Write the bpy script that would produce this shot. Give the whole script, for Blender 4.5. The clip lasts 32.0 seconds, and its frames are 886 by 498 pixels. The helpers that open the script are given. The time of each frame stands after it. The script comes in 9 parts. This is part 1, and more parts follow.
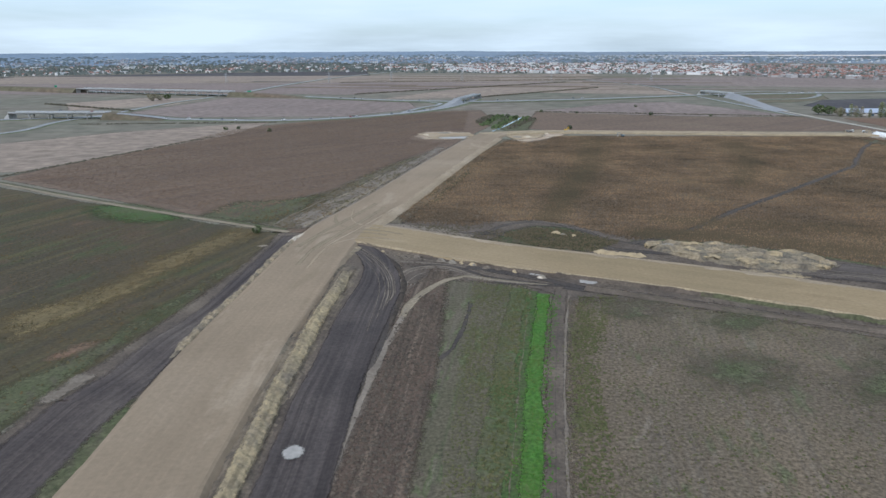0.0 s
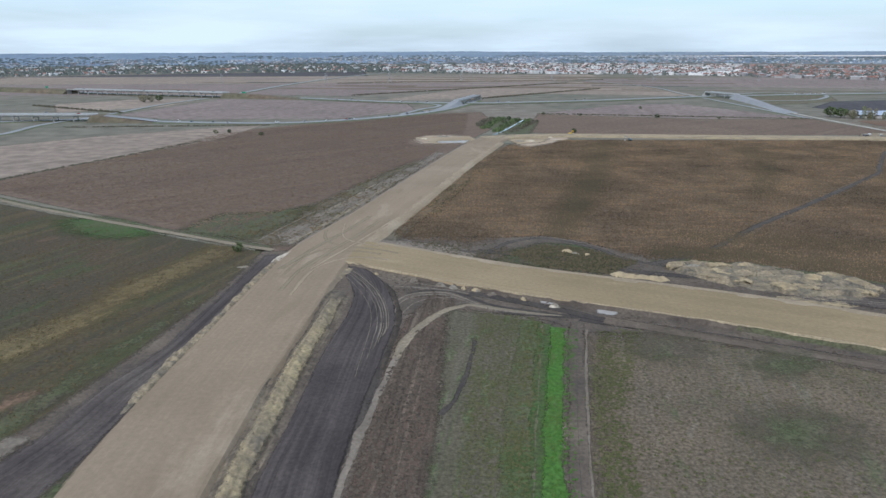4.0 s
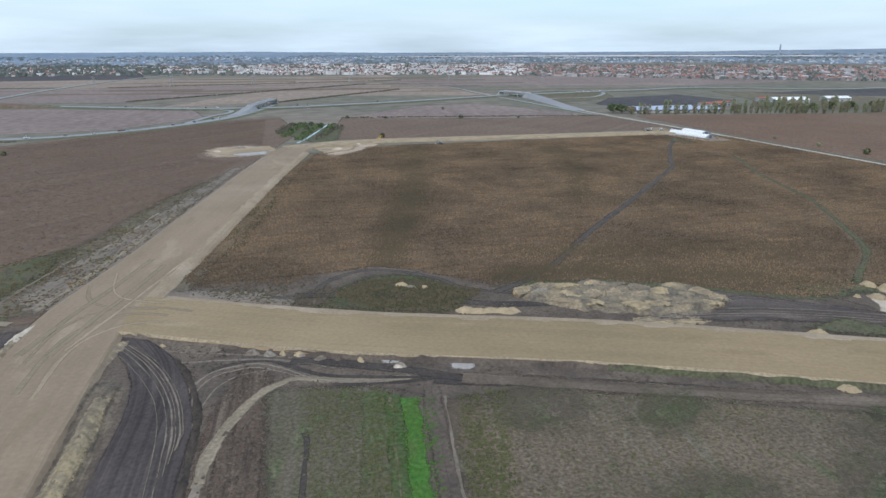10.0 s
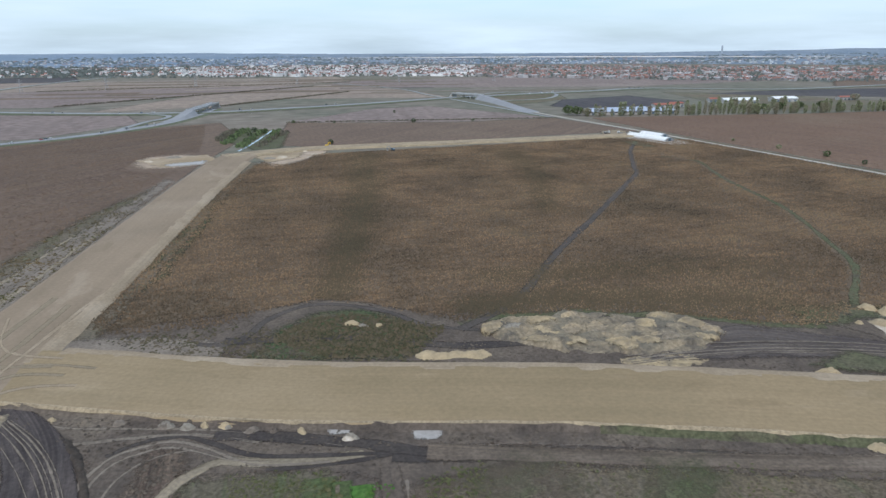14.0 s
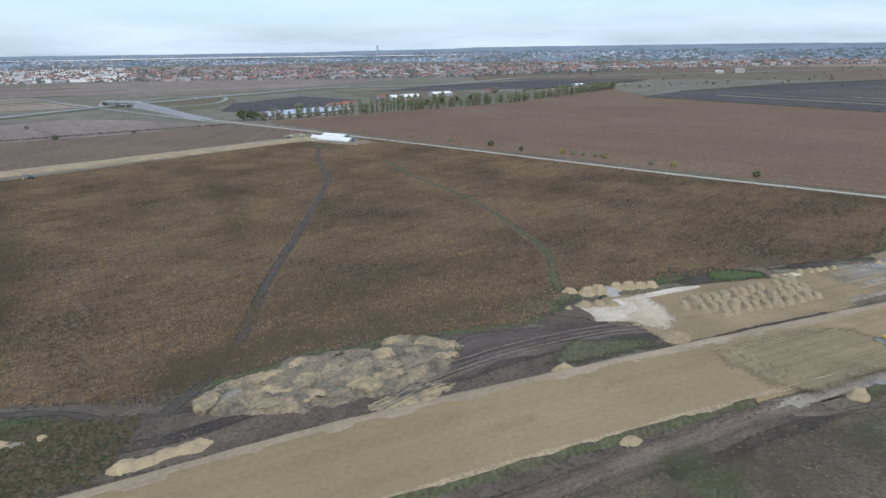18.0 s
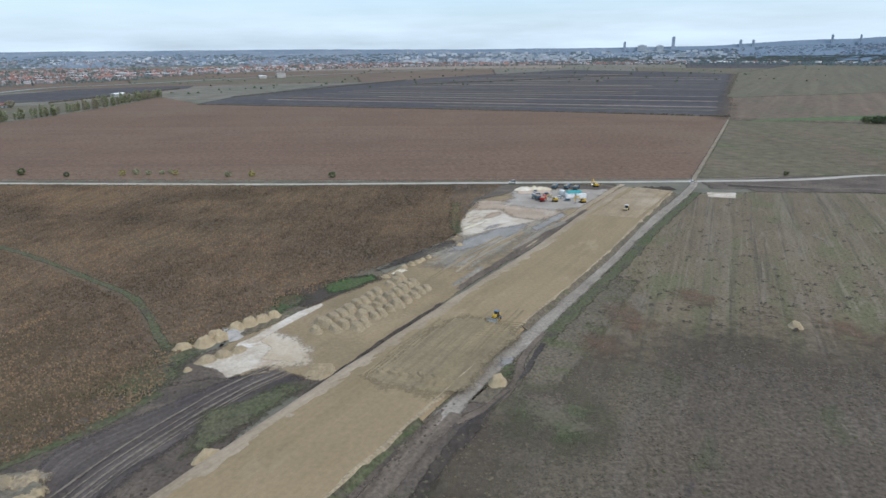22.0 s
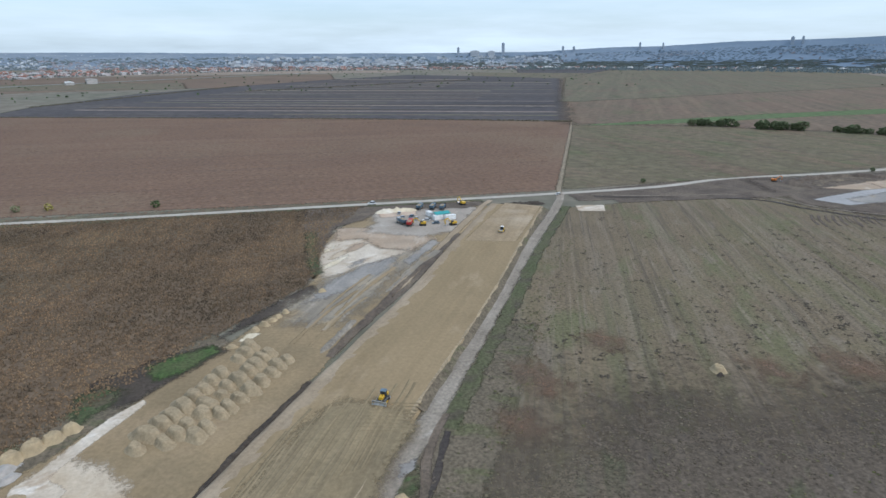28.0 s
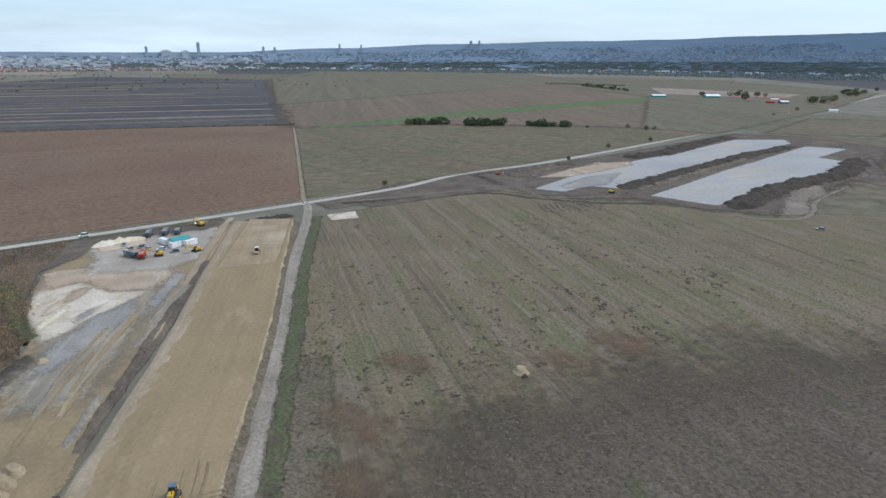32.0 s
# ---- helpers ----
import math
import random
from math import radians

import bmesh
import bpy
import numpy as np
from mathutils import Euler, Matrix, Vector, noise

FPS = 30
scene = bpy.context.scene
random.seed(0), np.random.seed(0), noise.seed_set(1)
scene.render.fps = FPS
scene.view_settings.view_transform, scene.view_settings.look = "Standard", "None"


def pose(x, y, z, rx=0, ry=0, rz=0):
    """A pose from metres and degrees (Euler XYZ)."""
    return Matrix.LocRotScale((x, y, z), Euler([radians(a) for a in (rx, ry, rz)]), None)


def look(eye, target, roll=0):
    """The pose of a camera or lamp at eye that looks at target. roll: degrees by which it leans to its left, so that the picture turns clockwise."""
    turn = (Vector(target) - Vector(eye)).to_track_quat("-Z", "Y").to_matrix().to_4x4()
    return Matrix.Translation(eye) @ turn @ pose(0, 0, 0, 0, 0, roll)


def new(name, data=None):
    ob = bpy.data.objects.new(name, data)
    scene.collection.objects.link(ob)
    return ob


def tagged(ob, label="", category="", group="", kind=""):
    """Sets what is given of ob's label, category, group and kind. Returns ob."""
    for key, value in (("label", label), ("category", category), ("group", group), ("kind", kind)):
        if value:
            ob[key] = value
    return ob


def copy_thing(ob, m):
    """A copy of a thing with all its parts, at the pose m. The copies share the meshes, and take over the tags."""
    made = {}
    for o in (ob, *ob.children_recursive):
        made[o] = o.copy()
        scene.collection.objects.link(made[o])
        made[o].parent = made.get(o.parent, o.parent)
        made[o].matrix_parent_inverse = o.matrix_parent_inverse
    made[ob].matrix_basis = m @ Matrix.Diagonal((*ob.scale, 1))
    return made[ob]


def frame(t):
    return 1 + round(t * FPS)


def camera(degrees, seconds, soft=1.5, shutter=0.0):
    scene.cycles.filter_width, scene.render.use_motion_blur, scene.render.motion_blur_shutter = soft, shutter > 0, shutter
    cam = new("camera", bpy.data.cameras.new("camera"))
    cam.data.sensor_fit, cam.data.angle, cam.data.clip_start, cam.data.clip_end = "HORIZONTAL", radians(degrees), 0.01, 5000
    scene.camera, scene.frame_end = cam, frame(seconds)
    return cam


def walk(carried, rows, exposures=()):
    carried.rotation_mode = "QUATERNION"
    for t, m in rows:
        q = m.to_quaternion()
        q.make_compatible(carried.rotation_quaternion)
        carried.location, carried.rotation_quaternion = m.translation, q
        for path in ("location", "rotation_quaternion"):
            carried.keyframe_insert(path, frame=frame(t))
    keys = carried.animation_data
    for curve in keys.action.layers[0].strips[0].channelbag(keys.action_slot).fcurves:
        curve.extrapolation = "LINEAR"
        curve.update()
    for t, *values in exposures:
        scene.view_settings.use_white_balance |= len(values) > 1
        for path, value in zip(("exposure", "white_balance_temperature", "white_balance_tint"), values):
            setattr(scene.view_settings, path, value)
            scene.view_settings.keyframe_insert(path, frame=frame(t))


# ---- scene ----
from mathutils import geometry


def aim(x, y, z, yaw, pitch, roll):
    """A camera pose from its place, heading, tilt and lean in degrees."""
    return pose(x, y, z, 0, 0, yaw) @ pose(0, 0, 0, 90 + pitch, 0, 0) @ pose(0, 0, 0, 0, 0, roll)


cam = camera(69.43, 32.0)
PATH = [
    (0.0, aim(-0.01, -0.04, 89.99, 0.00, -17.30, -0.30)),
    (0.5, aim(-0.09, 3.54, 89.93, -0.02, -17.30, -0.29)),
    (1.0, aim(-0.13, 7.23, 89.89, -0.04, -17.30, -0.29)),
    (1.5, aim(-0.18, 10.98, 89.86, -0.04, -17.29, -0.28)),
    (2.0, aim(-0.27, 14.79, 89.87, -0.08, -17.29, -0.28)),
    (2.5, aim(-0.34, 18.74, 89.90, -0.10, -17.28, -0.28)),
    (3.0, aim(-0.36, 22.86, 89.90, -0.07, -17.28, -0.29)),
    (3.5, aim(-0.40, 27.14, 89.85, -0.10, -17.28, -0.28)),
    (5.5, aim(-0.28, 44.05, 89.87, -0.13, -17.28, -0.30)),
    (6.0, aim(-0.09, 48.29, 89.99, -0.20, -17.28, -0.33)),
    (6.5, aim(-0.01, 52.62, 90.01, -0.48, -17.29, -0.35)),
    (7.0, aim(0.11, 57.01, 89.96, -0.83, -17.29, -0.36)),
    (7.5, aim(0.23, 61.31, 89.90, -1.58, -17.29, -0.36)),
    (8.0, aim(0.27, 65.37, 89.91, -2.82, -17.29, -0.33)),
    (8.5, aim(0.24, 69.23, 89.97, -4.31, -17.29, -0.29)),
    (9.0, aim(0.25, 73.03, 90.02, -7.37, -17.30, -0.25)),
    (9.5, aim(0.43, 76.92, 90.04, -12.57, -17.31, -0.23)),
    (10.0, aim(0.84, 81.10, 90.00, -17.70, -17.32, -0.23)),
    (10.5, aim(1.52, 85.59, 89.88, -21.94, -17.32, -0.23)),
    (11.0, aim(2.34, 90.11, 89.78, -21.90, -17.31, -0.23)),
    (11.5, aim(3.15, 94.37, 89.73, -21.96, -17.29, -0.22)),
    (12.0, aim(4.18, 98.40, 89.75, -21.97, -17.28, -0.20)),
    (12.5, aim(5.64, 102.43, 89.79, -21.94, -17.26, -0.20)),
    (13.0, aim(7.46, 106.53, 89.82, -21.86, -17.26, -0.21)),
    (13.5, aim(9.42, 110.59, 89.82, -21.82, -17.24, -0.22)),
    (15.5, aim(15.65, 127.38, 89.96, -25.43, -17.28, -0.45)),
    (16.0, aim(16.96, 131.12, 90.00, -28.35, -17.28, -0.42)),
    (16.5, aim(18.52, 134.83, 90.16, -33.37, -17.31, -0.44)),
    (17.0, aim(20.35, 138.48, 90.43, -38.88, -17.36, -0.53)),
    (17.5, aim(22.42, 142.11, 90.68, -44.49, -17.41, -0.62)),
    (18.0, aim(24.69, 145.71, 90.77, -50.21, -17.45, -0.67)),
    (18.5, aim(27.18, 149.21, 90.71, -55.91, -17.46, -0.67)),
    (19.0, aim(29.92, 152.62, 90.59, -61.33, -17.46, -0.64)),
    (19.5, aim(32.91, 155.90, 90.47, -66.91, -17.45, -0.59)),
    (20.0, aim(36.15, 158.93, 90.32, -72.15, -17.42, -0.53)),
    (20.5, aim(39.70, 161.68, 90.16, -77.29, -17.39, -0.51)),
    (21.0, aim(43.47, 164.15, 90.01, -81.90, -17.37, -0.50)),
    (21.5, aim(47.28, 166.30, 89.94, -85.51, -17.35, -0.48)),
    (22.0, aim(51.09, 168.10, 89.98, -88.46, -17.33, -0.45)),
    (22.5, aim(54.96, 169.58, 90.10, -90.66, -17.31, -0.43)),
    (23.0, aim(58.97, 170.81, 90.20, -92.40, -17.28, -0.39)),
    (23.5, aim(63.13, 171.80, 90.23, -93.45, -17.24, -0.35)),
    (24.0, aim(67.35, 172.54, 90.22, -94.36, -17.21, -0.30)),
    (24.5, aim(71.58, 173.05, 90.23, -95.29, -17.18, -0.27)),
    (25.0, aim(75.81, 173.44, 90.28, -96.19, -17.15, -0.25)),
    (25.5, aim(80.05, 173.80, 90.35, -97.19, -17.14, -0.22)),
    (27.5, aim(97.37, 173.27, 90.73, -101.10, -17.03, -0.12)),
    (28.0, aim(101.13, 173.16, 90.97, -102.62, -17.02, -0.07)),
    (28.5, aim(105.01, 172.99, 91.14, -104.81, -17.01, -0.01)),
    (29.0, aim(108.95, 172.84, 91.25, -107.00, -17.00, 0.05)),
    (29.5, aim(112.77, 172.94, 91.34, -109.22, -16.99, 0.09)),
    (30.0, aim(116.34, 173.60, 91.41, -111.68, -16.98, 0.14)),
    (30.5, aim(119.60, 174.95, 91.47, -114.86, -16.97, 0.21)),
    (31.0, aim(122.72, 176.83, 91.50, -118.77, -16.95, 0.28)),
    (31.5, aim(125.93, 179.02, 91.49, -123.40, -16.91, 0.37)),
    (32.0, aim(129.32, 181.43, 91.45, -128.18, -16.86, 0.48)),
]

walk(cam, PATH, exposures=[(0, 0.08, 6400, 15), (32, 0.08, 6400, 15)])

# ---------------------------------------------------------------- world and sun
world = bpy.data.worlds.new("sky")
scene.world = world
world.use_nodes = True
wn, wl = world.node_tree.nodes, world.node_tree.links
wn.clear()
w_out = wn.new("ShaderNodeOutputWorld")
w_bg = wn.new("ShaderNodeBackground")
w_sky = wn.new("ShaderNodeTexSky")
w_sky.sky_type, w_sky.sun_disc = "NISHITA", False
w_sky.sun_elevation, w_sky.sun_rotation = radians(50), radians(211)
w_sky.air_density, w_sky.dust_density, w_sky.ozone_density = 1.0, 2.0, 1.5
w_tc = wn.new("ShaderNodeTexCoord")
w_map = wn.new("ShaderNodeMapping")
w_map.inputs["Scale"].default_value = (1.6, 1.6, 13.0)
w_noise = wn.new("ShaderNodeTexNoise")
w_noise.inputs["Scale"].default_value, w_noise.inputs["Detail"].default_value = 1.7, 6.0
w_noise.inputs["Roughness"].default_value = 0.55
w_ramp = wn.new("ShaderNodeValToRGB")
w_ramp.color_ramp.elements[0].position, w_ramp.color_ramp.elements[0].color = 0.36, (0.52, 0.52, 0.52, 1)
w_ramp.color_ramp.elements[1].position, w_ramp.color_ramp.elements[1].color = 0.66, (1, 1, 1, 1)
w_scale = wn.new("ShaderNodeMix")
w_scale.data_type, w_scale.blend_type = "RGBA", "MULTIPLY"
w_scale.inputs["Factor"].default_value = 1.0
w_scale.inputs[7].default_value = (0.13, 0.165, 0.195, 1)
w_mix = wn.new("ShaderNodeMix")
w_mix.data_type = "RGBA"
w_mix.inputs[7].default_value = (0.665, 0.845, 0.97, 1)
wl.new(w_tc.outputs["Generated"], w_map.inputs["Vector"])
wl.new(w_map.outputs["Vector"], w_noise.inputs["Vector"])
wl.new(w_noise.outputs["Fac"], w_ramp.inputs["Fac"])
wl.new(w_sky.outputs["Color"], w_scale.inputs[6])
wl.new(w_ramp.outputs["Color"], w_mix.inputs["Factor"])
wl.new(w_scale.outputs[2], w_mix.inputs[6])
wl.new(w_mix.outputs[2], w_bg.inputs["Color"])
w_bg.inputs["Strength"].default_value = 1.04
wl.new(w_bg.outputs["Background"], w_out.inputs["Surface"])

sun = new("sun", bpy.data.lights.new("sun", "SUN"))
sun.data.energy, sun.data.angle, sun.data.color = 1.66, radians(14), (1.0, 0.94, 0.865)
sun.matrix_world = look((-300, -500, 695), (0, 0, 0))

# ---------------------------------------------------------------- materials


def mat(name, base, alt=None, third=None, scale=0.05, fine=1.5, rough=0.95, bump=0.0, stripe=None, metal=0.0, contrast=1.0, spec=0.2, amount=0.3, lanes=None, spots=(), bands=()):
    """A procedural surface in world metres: two or three colours mixed by coarse and fine noise, with relief.
    stripe: (degrees, period, strength) of the parallel rows that a plough leaves.
    spots: rows of (colour, size, share, degrees), drawn-out patches of other growth.
    bands: rows of (degrees, period, share, colour, strength), long parallel rows of another colour.
    lanes: rows of (period, strength, tone), wheel lines that follow the road they are on."""
    m = bpy.data.materials.new(name)
    m.use_nodes = True
    n, l = m.node_tree.nodes, m.node_tree.links
    b = n["Principled BSDF"]
    b.inputs["Roughness"].default_value, b.inputs["Metallic"].default_value = rough, metal
    b.inputs["Specular IOR Level"].default_value = spec
    alt = alt or tuple(c * 0.72 for c in base)
    geo = n.new("ShaderNodeNewGeometry")

    def noise_of(s, detail, stretch=None):
        t = n.new("ShaderNodeTexNoise")
        t.inputs["Scale"].default_value, t.inputs["Detail"].default_value, t.inputs["Roughness"].default_value = s, detail, 0.6
        if stretch:
            turn = n.new("ShaderNodeMapping")
            turn.inputs["Rotation"].default_value = (0, 0, radians(-stretch[0]))
            mp = n.new("ShaderNodeMapping")
            mp.inputs["Scale"].default_value = stretch[1]
            l.new(geo.outputs["Position"], turn.inputs["Vector"])
            l.new(turn.outputs["Vector"], mp.inputs["Vector"])
            l.new(mp.outputs["Vector"], t.inputs["Vector"])
        else:
            l.new(geo.outputs["Position"], t.inputs["Vector"])
        return t.outputs["Fac"]

    def ramp(src, lo, hi):
        r = n.new("ShaderNodeMapRange")
        r.inputs["From Min"].default_value, r.inputs["From Max"].default_value = lo, hi
        l.new(src, r.inputs["Value"])
        return r.outputs["Result"]

    def mix(fac, a, c, blend="MIX"):
        x = n.new("ShaderNodeMix")
        x.data_type, x.blend_type = "RGBA", blend
        for sock, v in ((x.inputs["Factor"], fac), (x.inputs[6], a), (x.inputs[7], c)):
            if isinstance(v, (int, float)):
                sock.default_value = v
            elif isinstance(v, tuple):
                sock.default_value = (*v, 1)
            else:
                l.new(v, sock)
        return x.outputs[2]

    coarse = ramp(noise_of(scale, 6), 0.5 - 0.16 / contrast, 0.5 + 0.16 / contrast)
    col = mix(coarse, base, alt)
    if third:
        col = mix(ramp(noise_of(scale * 0.37, 5), 0.50, 0.68), col, third)
    for colour, size, lo, ang in spots:
        f = n.new("ShaderNodeMath")
        f.operation = "MULTIPLY"
        f.inputs[1].default_value = 0.75
        l.new(ramp(noise_of(1.0 / size, 6, (ang, (1, 0.35, 1))), lo, lo + 0.09), f.inputs[0])
        col = mix(f.outputs[0], col, colour)
    for ang, period, lo, colour, strength in bands:
        f = n.new("ShaderNodeMath")
        f.operation = "MULTIPLY"
        f.inputs[1].default_value = strength
        l.new(ramp(noise_of(1.0 / period, 4, (ang, (1, 0.028, 1))), lo, lo + 0.14), f.inputs[0])
        col = mix(f.outputs[0], col, colour)
    if stripe:
        ang, period, strength = stripe
        rows = ramp(noise_of(1.0 / period, 3, (ang, (1, 0.03, 1))), 0.36, 0.64)
        dark = mix(1.0, col, (0.52, 0.5, 0.5), "MULTIPLY")
        s = n.new("ShaderNodeMath")
        s.operation = "MULTIPLY"
        s.inputs[1].default_value = strength
        l.new(rows, s.inputs[0])
        broad = ramp(noise_of(0.28 / period, 3, (ang, (1, 0.05, 1))), 0.42, 0.62)
        s2 = n.new("ShaderNodeMath")
        s2.operation = "MULTIPLY"
        s2.inputs[1].default_value = strength
        l.new(broad, s2.inputs[0])
        col = mix(s2.outputs[0], col, mix(1.0, col, (1.32, 1.28, 1.2), "MULTIPLY"))
        col = mix(s.outputs[0], col, dark)
    if lanes:
        att = n.new("ShaderNodeAttribute")
        att.attribute_name = "lane"
        for period, strength, tone in lanes:
            mp = n.new("ShaderNodeMapping")
            mp.inputs["Scale"].default_value = (1, 0.012, 1)
            t = n.new("ShaderNodeTexNoise")
            t.inputs["Scale"].default_value, t.inputs["Detail"].default_value = 1.0 / period, 4
            l.new(att.outputs["Vector"], mp.inputs["Vector"])
            l.new(mp.outputs["Vector"], t.inputs["Vector"])
            s = n.new("ShaderNodeMath")
            s.operation = "MULTIPLY"
            s.inputs[1].default_value = strength
            l.new(ramp(t.outputs["Fac"], 0.46, 0.66), s.inputs[0])
            col = mix(s.outputs[0], col, mix(1.0, col, tone, "MULTIPLY"))
    grain = noise_of(fine, 5)
    g2 = mix(ramp(grain, 0.32, 0.68), (1 - amount,) * 3, (1 + amount * 0.9,) * 3)
    col = mix(1.0, col, g2, "MULTIPLY")
    l.new(col, b.inputs["Base Color"])
    if bump:
        bp = n.new("ShaderNodeBump")
        bp.inputs["Strength"].default_value, bp.inputs["Distance"].default_value = 0.8, bump
        l.new(grain, bp.inputs["Height"])
        l.new(bp.outputs["Normal"], b.inputs["Normal"])
    return m


def plain(name, base, rough=0.6, metal=0.0, fine=3.0, vary=0.0):
    """Paint, plastic or metal with a little dirt in it; vary: each island of the mesh takes its own shade."""
    m = mat(name, base, tuple(c * 0.82 for c in base), scale=0.6, fine=fine, rough=rough, metal=metal, spec=0.4)
    if vary:
        n, l = m.node_tree.nodes, m.node_tree.links
        b = n["Principled BSDF"]
        src = b.inputs["Base Color"].links[0].from_socket
        geo = n.new("ShaderNodeNewGeometry")
        hsv = n.new("ShaderNodeHueSaturation")
        r = n.new("ShaderNodeMapRange")
        r.inputs["To Min"].default_value, r.inputs["To Max"].default_value = 1 - vary, 1 + vary
        l.new(geo.outputs["Random Per Island"], r.inputs["Value"])
        l.new(r.outputs["Result"], hsv.inputs["Value"])
        l.new(src, hsv.inputs["Color"])
        l.new(hsv.outputs["Color"], b.inputs["Base Color"])
    return m


M_GROUND = mat("far_plain", (0.17, 0.148, 0.118), (0.125, 0.127, 0.095), (0.20, 0.165, 0.135), 0.004, 0.03)
M_SAND = mat("compacted_sand", (0.26, 0.199, 0.139), (0.217, 0.167, 0.117), (0.294, 0.231, 0.168), 0.02, 0.7, bump=0.03, lanes=[(0.9, 0.3, (1.2, 1.19, 1.17)), (5.0, 0.4, (0.86, 0.855, 0.85))], amount=0.09, spots=[((0.305, 0.242, 0.176), 16, 0.57, -5), ((0.212, 0.162, 0.11), 12, 0.58, -5)])
M_SAND_B = mat("compacted_sand_branch", (0.274, 0.205, 0.122), (0.222, 0.169, 0.1), (0.308, 0.236, 0.15), 0.016, 0.7, bump=0.03, lanes=[(0.9, 0.3, (1.2, 1.18, 1.15)), (6.0, 0.45, (0.84, 0.84, 0.82))], amount=0.1, spots=[((0.315, 0.243, 0.156), 16, 0.58, 62), ((0.222, 0.164, 0.096), 12, 0.58, 62)])
M_SAND_EDGE = mat("loose_sand", (0.36, 0.285, 0.185), (0.25, 0.20, 0.135), None, 0.09, 1.2, bump=0.3)
M_REED = mat("reed_soil", (0.14, 0.1, 0.066), (0.112, 0.083, 0.057), (0.105, 0.085, 0.056), 0.014, 0.35, bump=0.4)
M_BROWN = mat("brown_meadow", (0.15, 0.104, 0.075), (0.125, 0.088, 0.065), (0.165, 0.12, 0.086), 0.012, 0.25, bump=0.1, amount=0.24, bands=[(-50, 24, 0.52, (0.11, 0.08, 0.062), 0.55), (-50, 14, 0.55, (0.178, 0.128, 0.092), 0.5), (-50, 6, 0.56, (0.1, 0.074, 0.058), 0.4)])
M_EAST = mat("reddish_meadow", (0.162, 0.102, 0.07), (0.138, 0.088, 0.062), (0.167, 0.119, 0.081), 0.012, 0.25, bump=0.1, amount=0.24, bands=[(0, 45, 0.5, (0.185, 0.122, 0.085), 0.5), (0, 18, 0.54, (0.122, 0.08, 0.06), 0.5)])
M_OLIVE = mat("olive_stubble", (0.166, 0.13, 0.086), (0.136, 0.108, 0.073), (0.135, 0.122, 0.068), 0.03, 0.8, bump=0.2, amount=0.3, spots=[((0.118, 0.12, 0.062), 22, 0.54, 68), ((0.19, 0.158, 0.12), 10, 0.58, 68), ((0.085, 0.07, 0.058), 4, 0.64, 68)], bands=[(68, 13, 0.5, (0.185, 0.152, 0.114), 0.6), (68, 8, 0.52, (0.104, 0.102, 0.054), 0.7), (68, 3.2, 0.52, (0.084, 0.07, 0.054), 0.65), (68, 2.0, 0.54, (0.21, 0.172, 0.13), 0.65)])
M_LEFT = mat("left_meadow", (0.068, 0.054, 0.035), (0.056, 0.051, 0.031), (0.083, 0.06, 0.04), 0.022, 0.8, bump=0.2, amount=0.34, spots=[((0.056, 0.072, 0.032), 16, 0.54, -21), ((0.122, 0.08, 0.054), 12, 0.58, -21)], bands=[(-21, 12, 0.52, (0.112, 0.086, 0.043), 0.65), (-21, 7, 0.55, (0.055, 0.047, 0.036), 0.65), (-21, 5, 0.57, (0.06, 0.078, 0.03), 0.6), (-21, 2.5, 0.56, (0.135, 0.106, 0.06), 0.5)])
M_MUD = mat("dark_mud", (0.045, 0.038, 0.036), (0.074, 0.062, 0.054), None, 0.07, 1.1, rough=0.85, bump=0.3, stripe=(0, 2.0, 0.4))
M_TRACK = mat("dirt_track", (0.25, 0.207, 0.15), (0.185, 0.155, 0.112), None, 0.08, 1.0, bump=0.1, lanes=[(0.7, 0.7, (1.22, 1.2, 1.18)), (1.8, 0.7, (0.66, 0.65, 0.63))])
M_HAULB = mat("brown_haul_track", (0.138, 0.108, 0.083), (0.1, 0.08, 0.063), (0.172, 0.138, 0.108), 0.08, 1.0, bump=0.2, lanes=[(0.7, 0.8, (1.3, 1.28, 1.25)), (2.2, 0.8, (0.55, 0.54, 0.53))])
M_GRAVEL = mat("pale_gravel", (0.425, 0.392, 0.342), (0.335, 0.308, 0.268), None, 0.06, 1.2, bump=0.05, amount=0.17, lanes=[(1.2, 0.6, (0.8, 0.79, 0.77))])
M_GREEN = mat("fresh_grass", (0.052, 0.148, 0.027), (0.072, 0.122, 0.034), None, 0.05, 0.8, bump=0.2, amount=0.42, spots=[((0.085, 0.095, 0.04), 3, 0.6, -11)])
M_ASPHALT = mat("old_asphalt", (0.275, 0.282, 0.29), (0.225, 0.232, 0.242), None, 0.03, 0.8, amount=0.12)

# ---------------------------------------------------------------- builders


def link_mesh(name, verts, faces, material, parent=None):
    me = bpy.data.meshes.new(name)
    me.from_pydata(verts, [], faces)
    me.update()
    for m in material if isinstance(material, (list, tuple)) else (material,):
        me.materials.append(m)
    ob = new(name, me)
    ob.parent = parent
    return ob


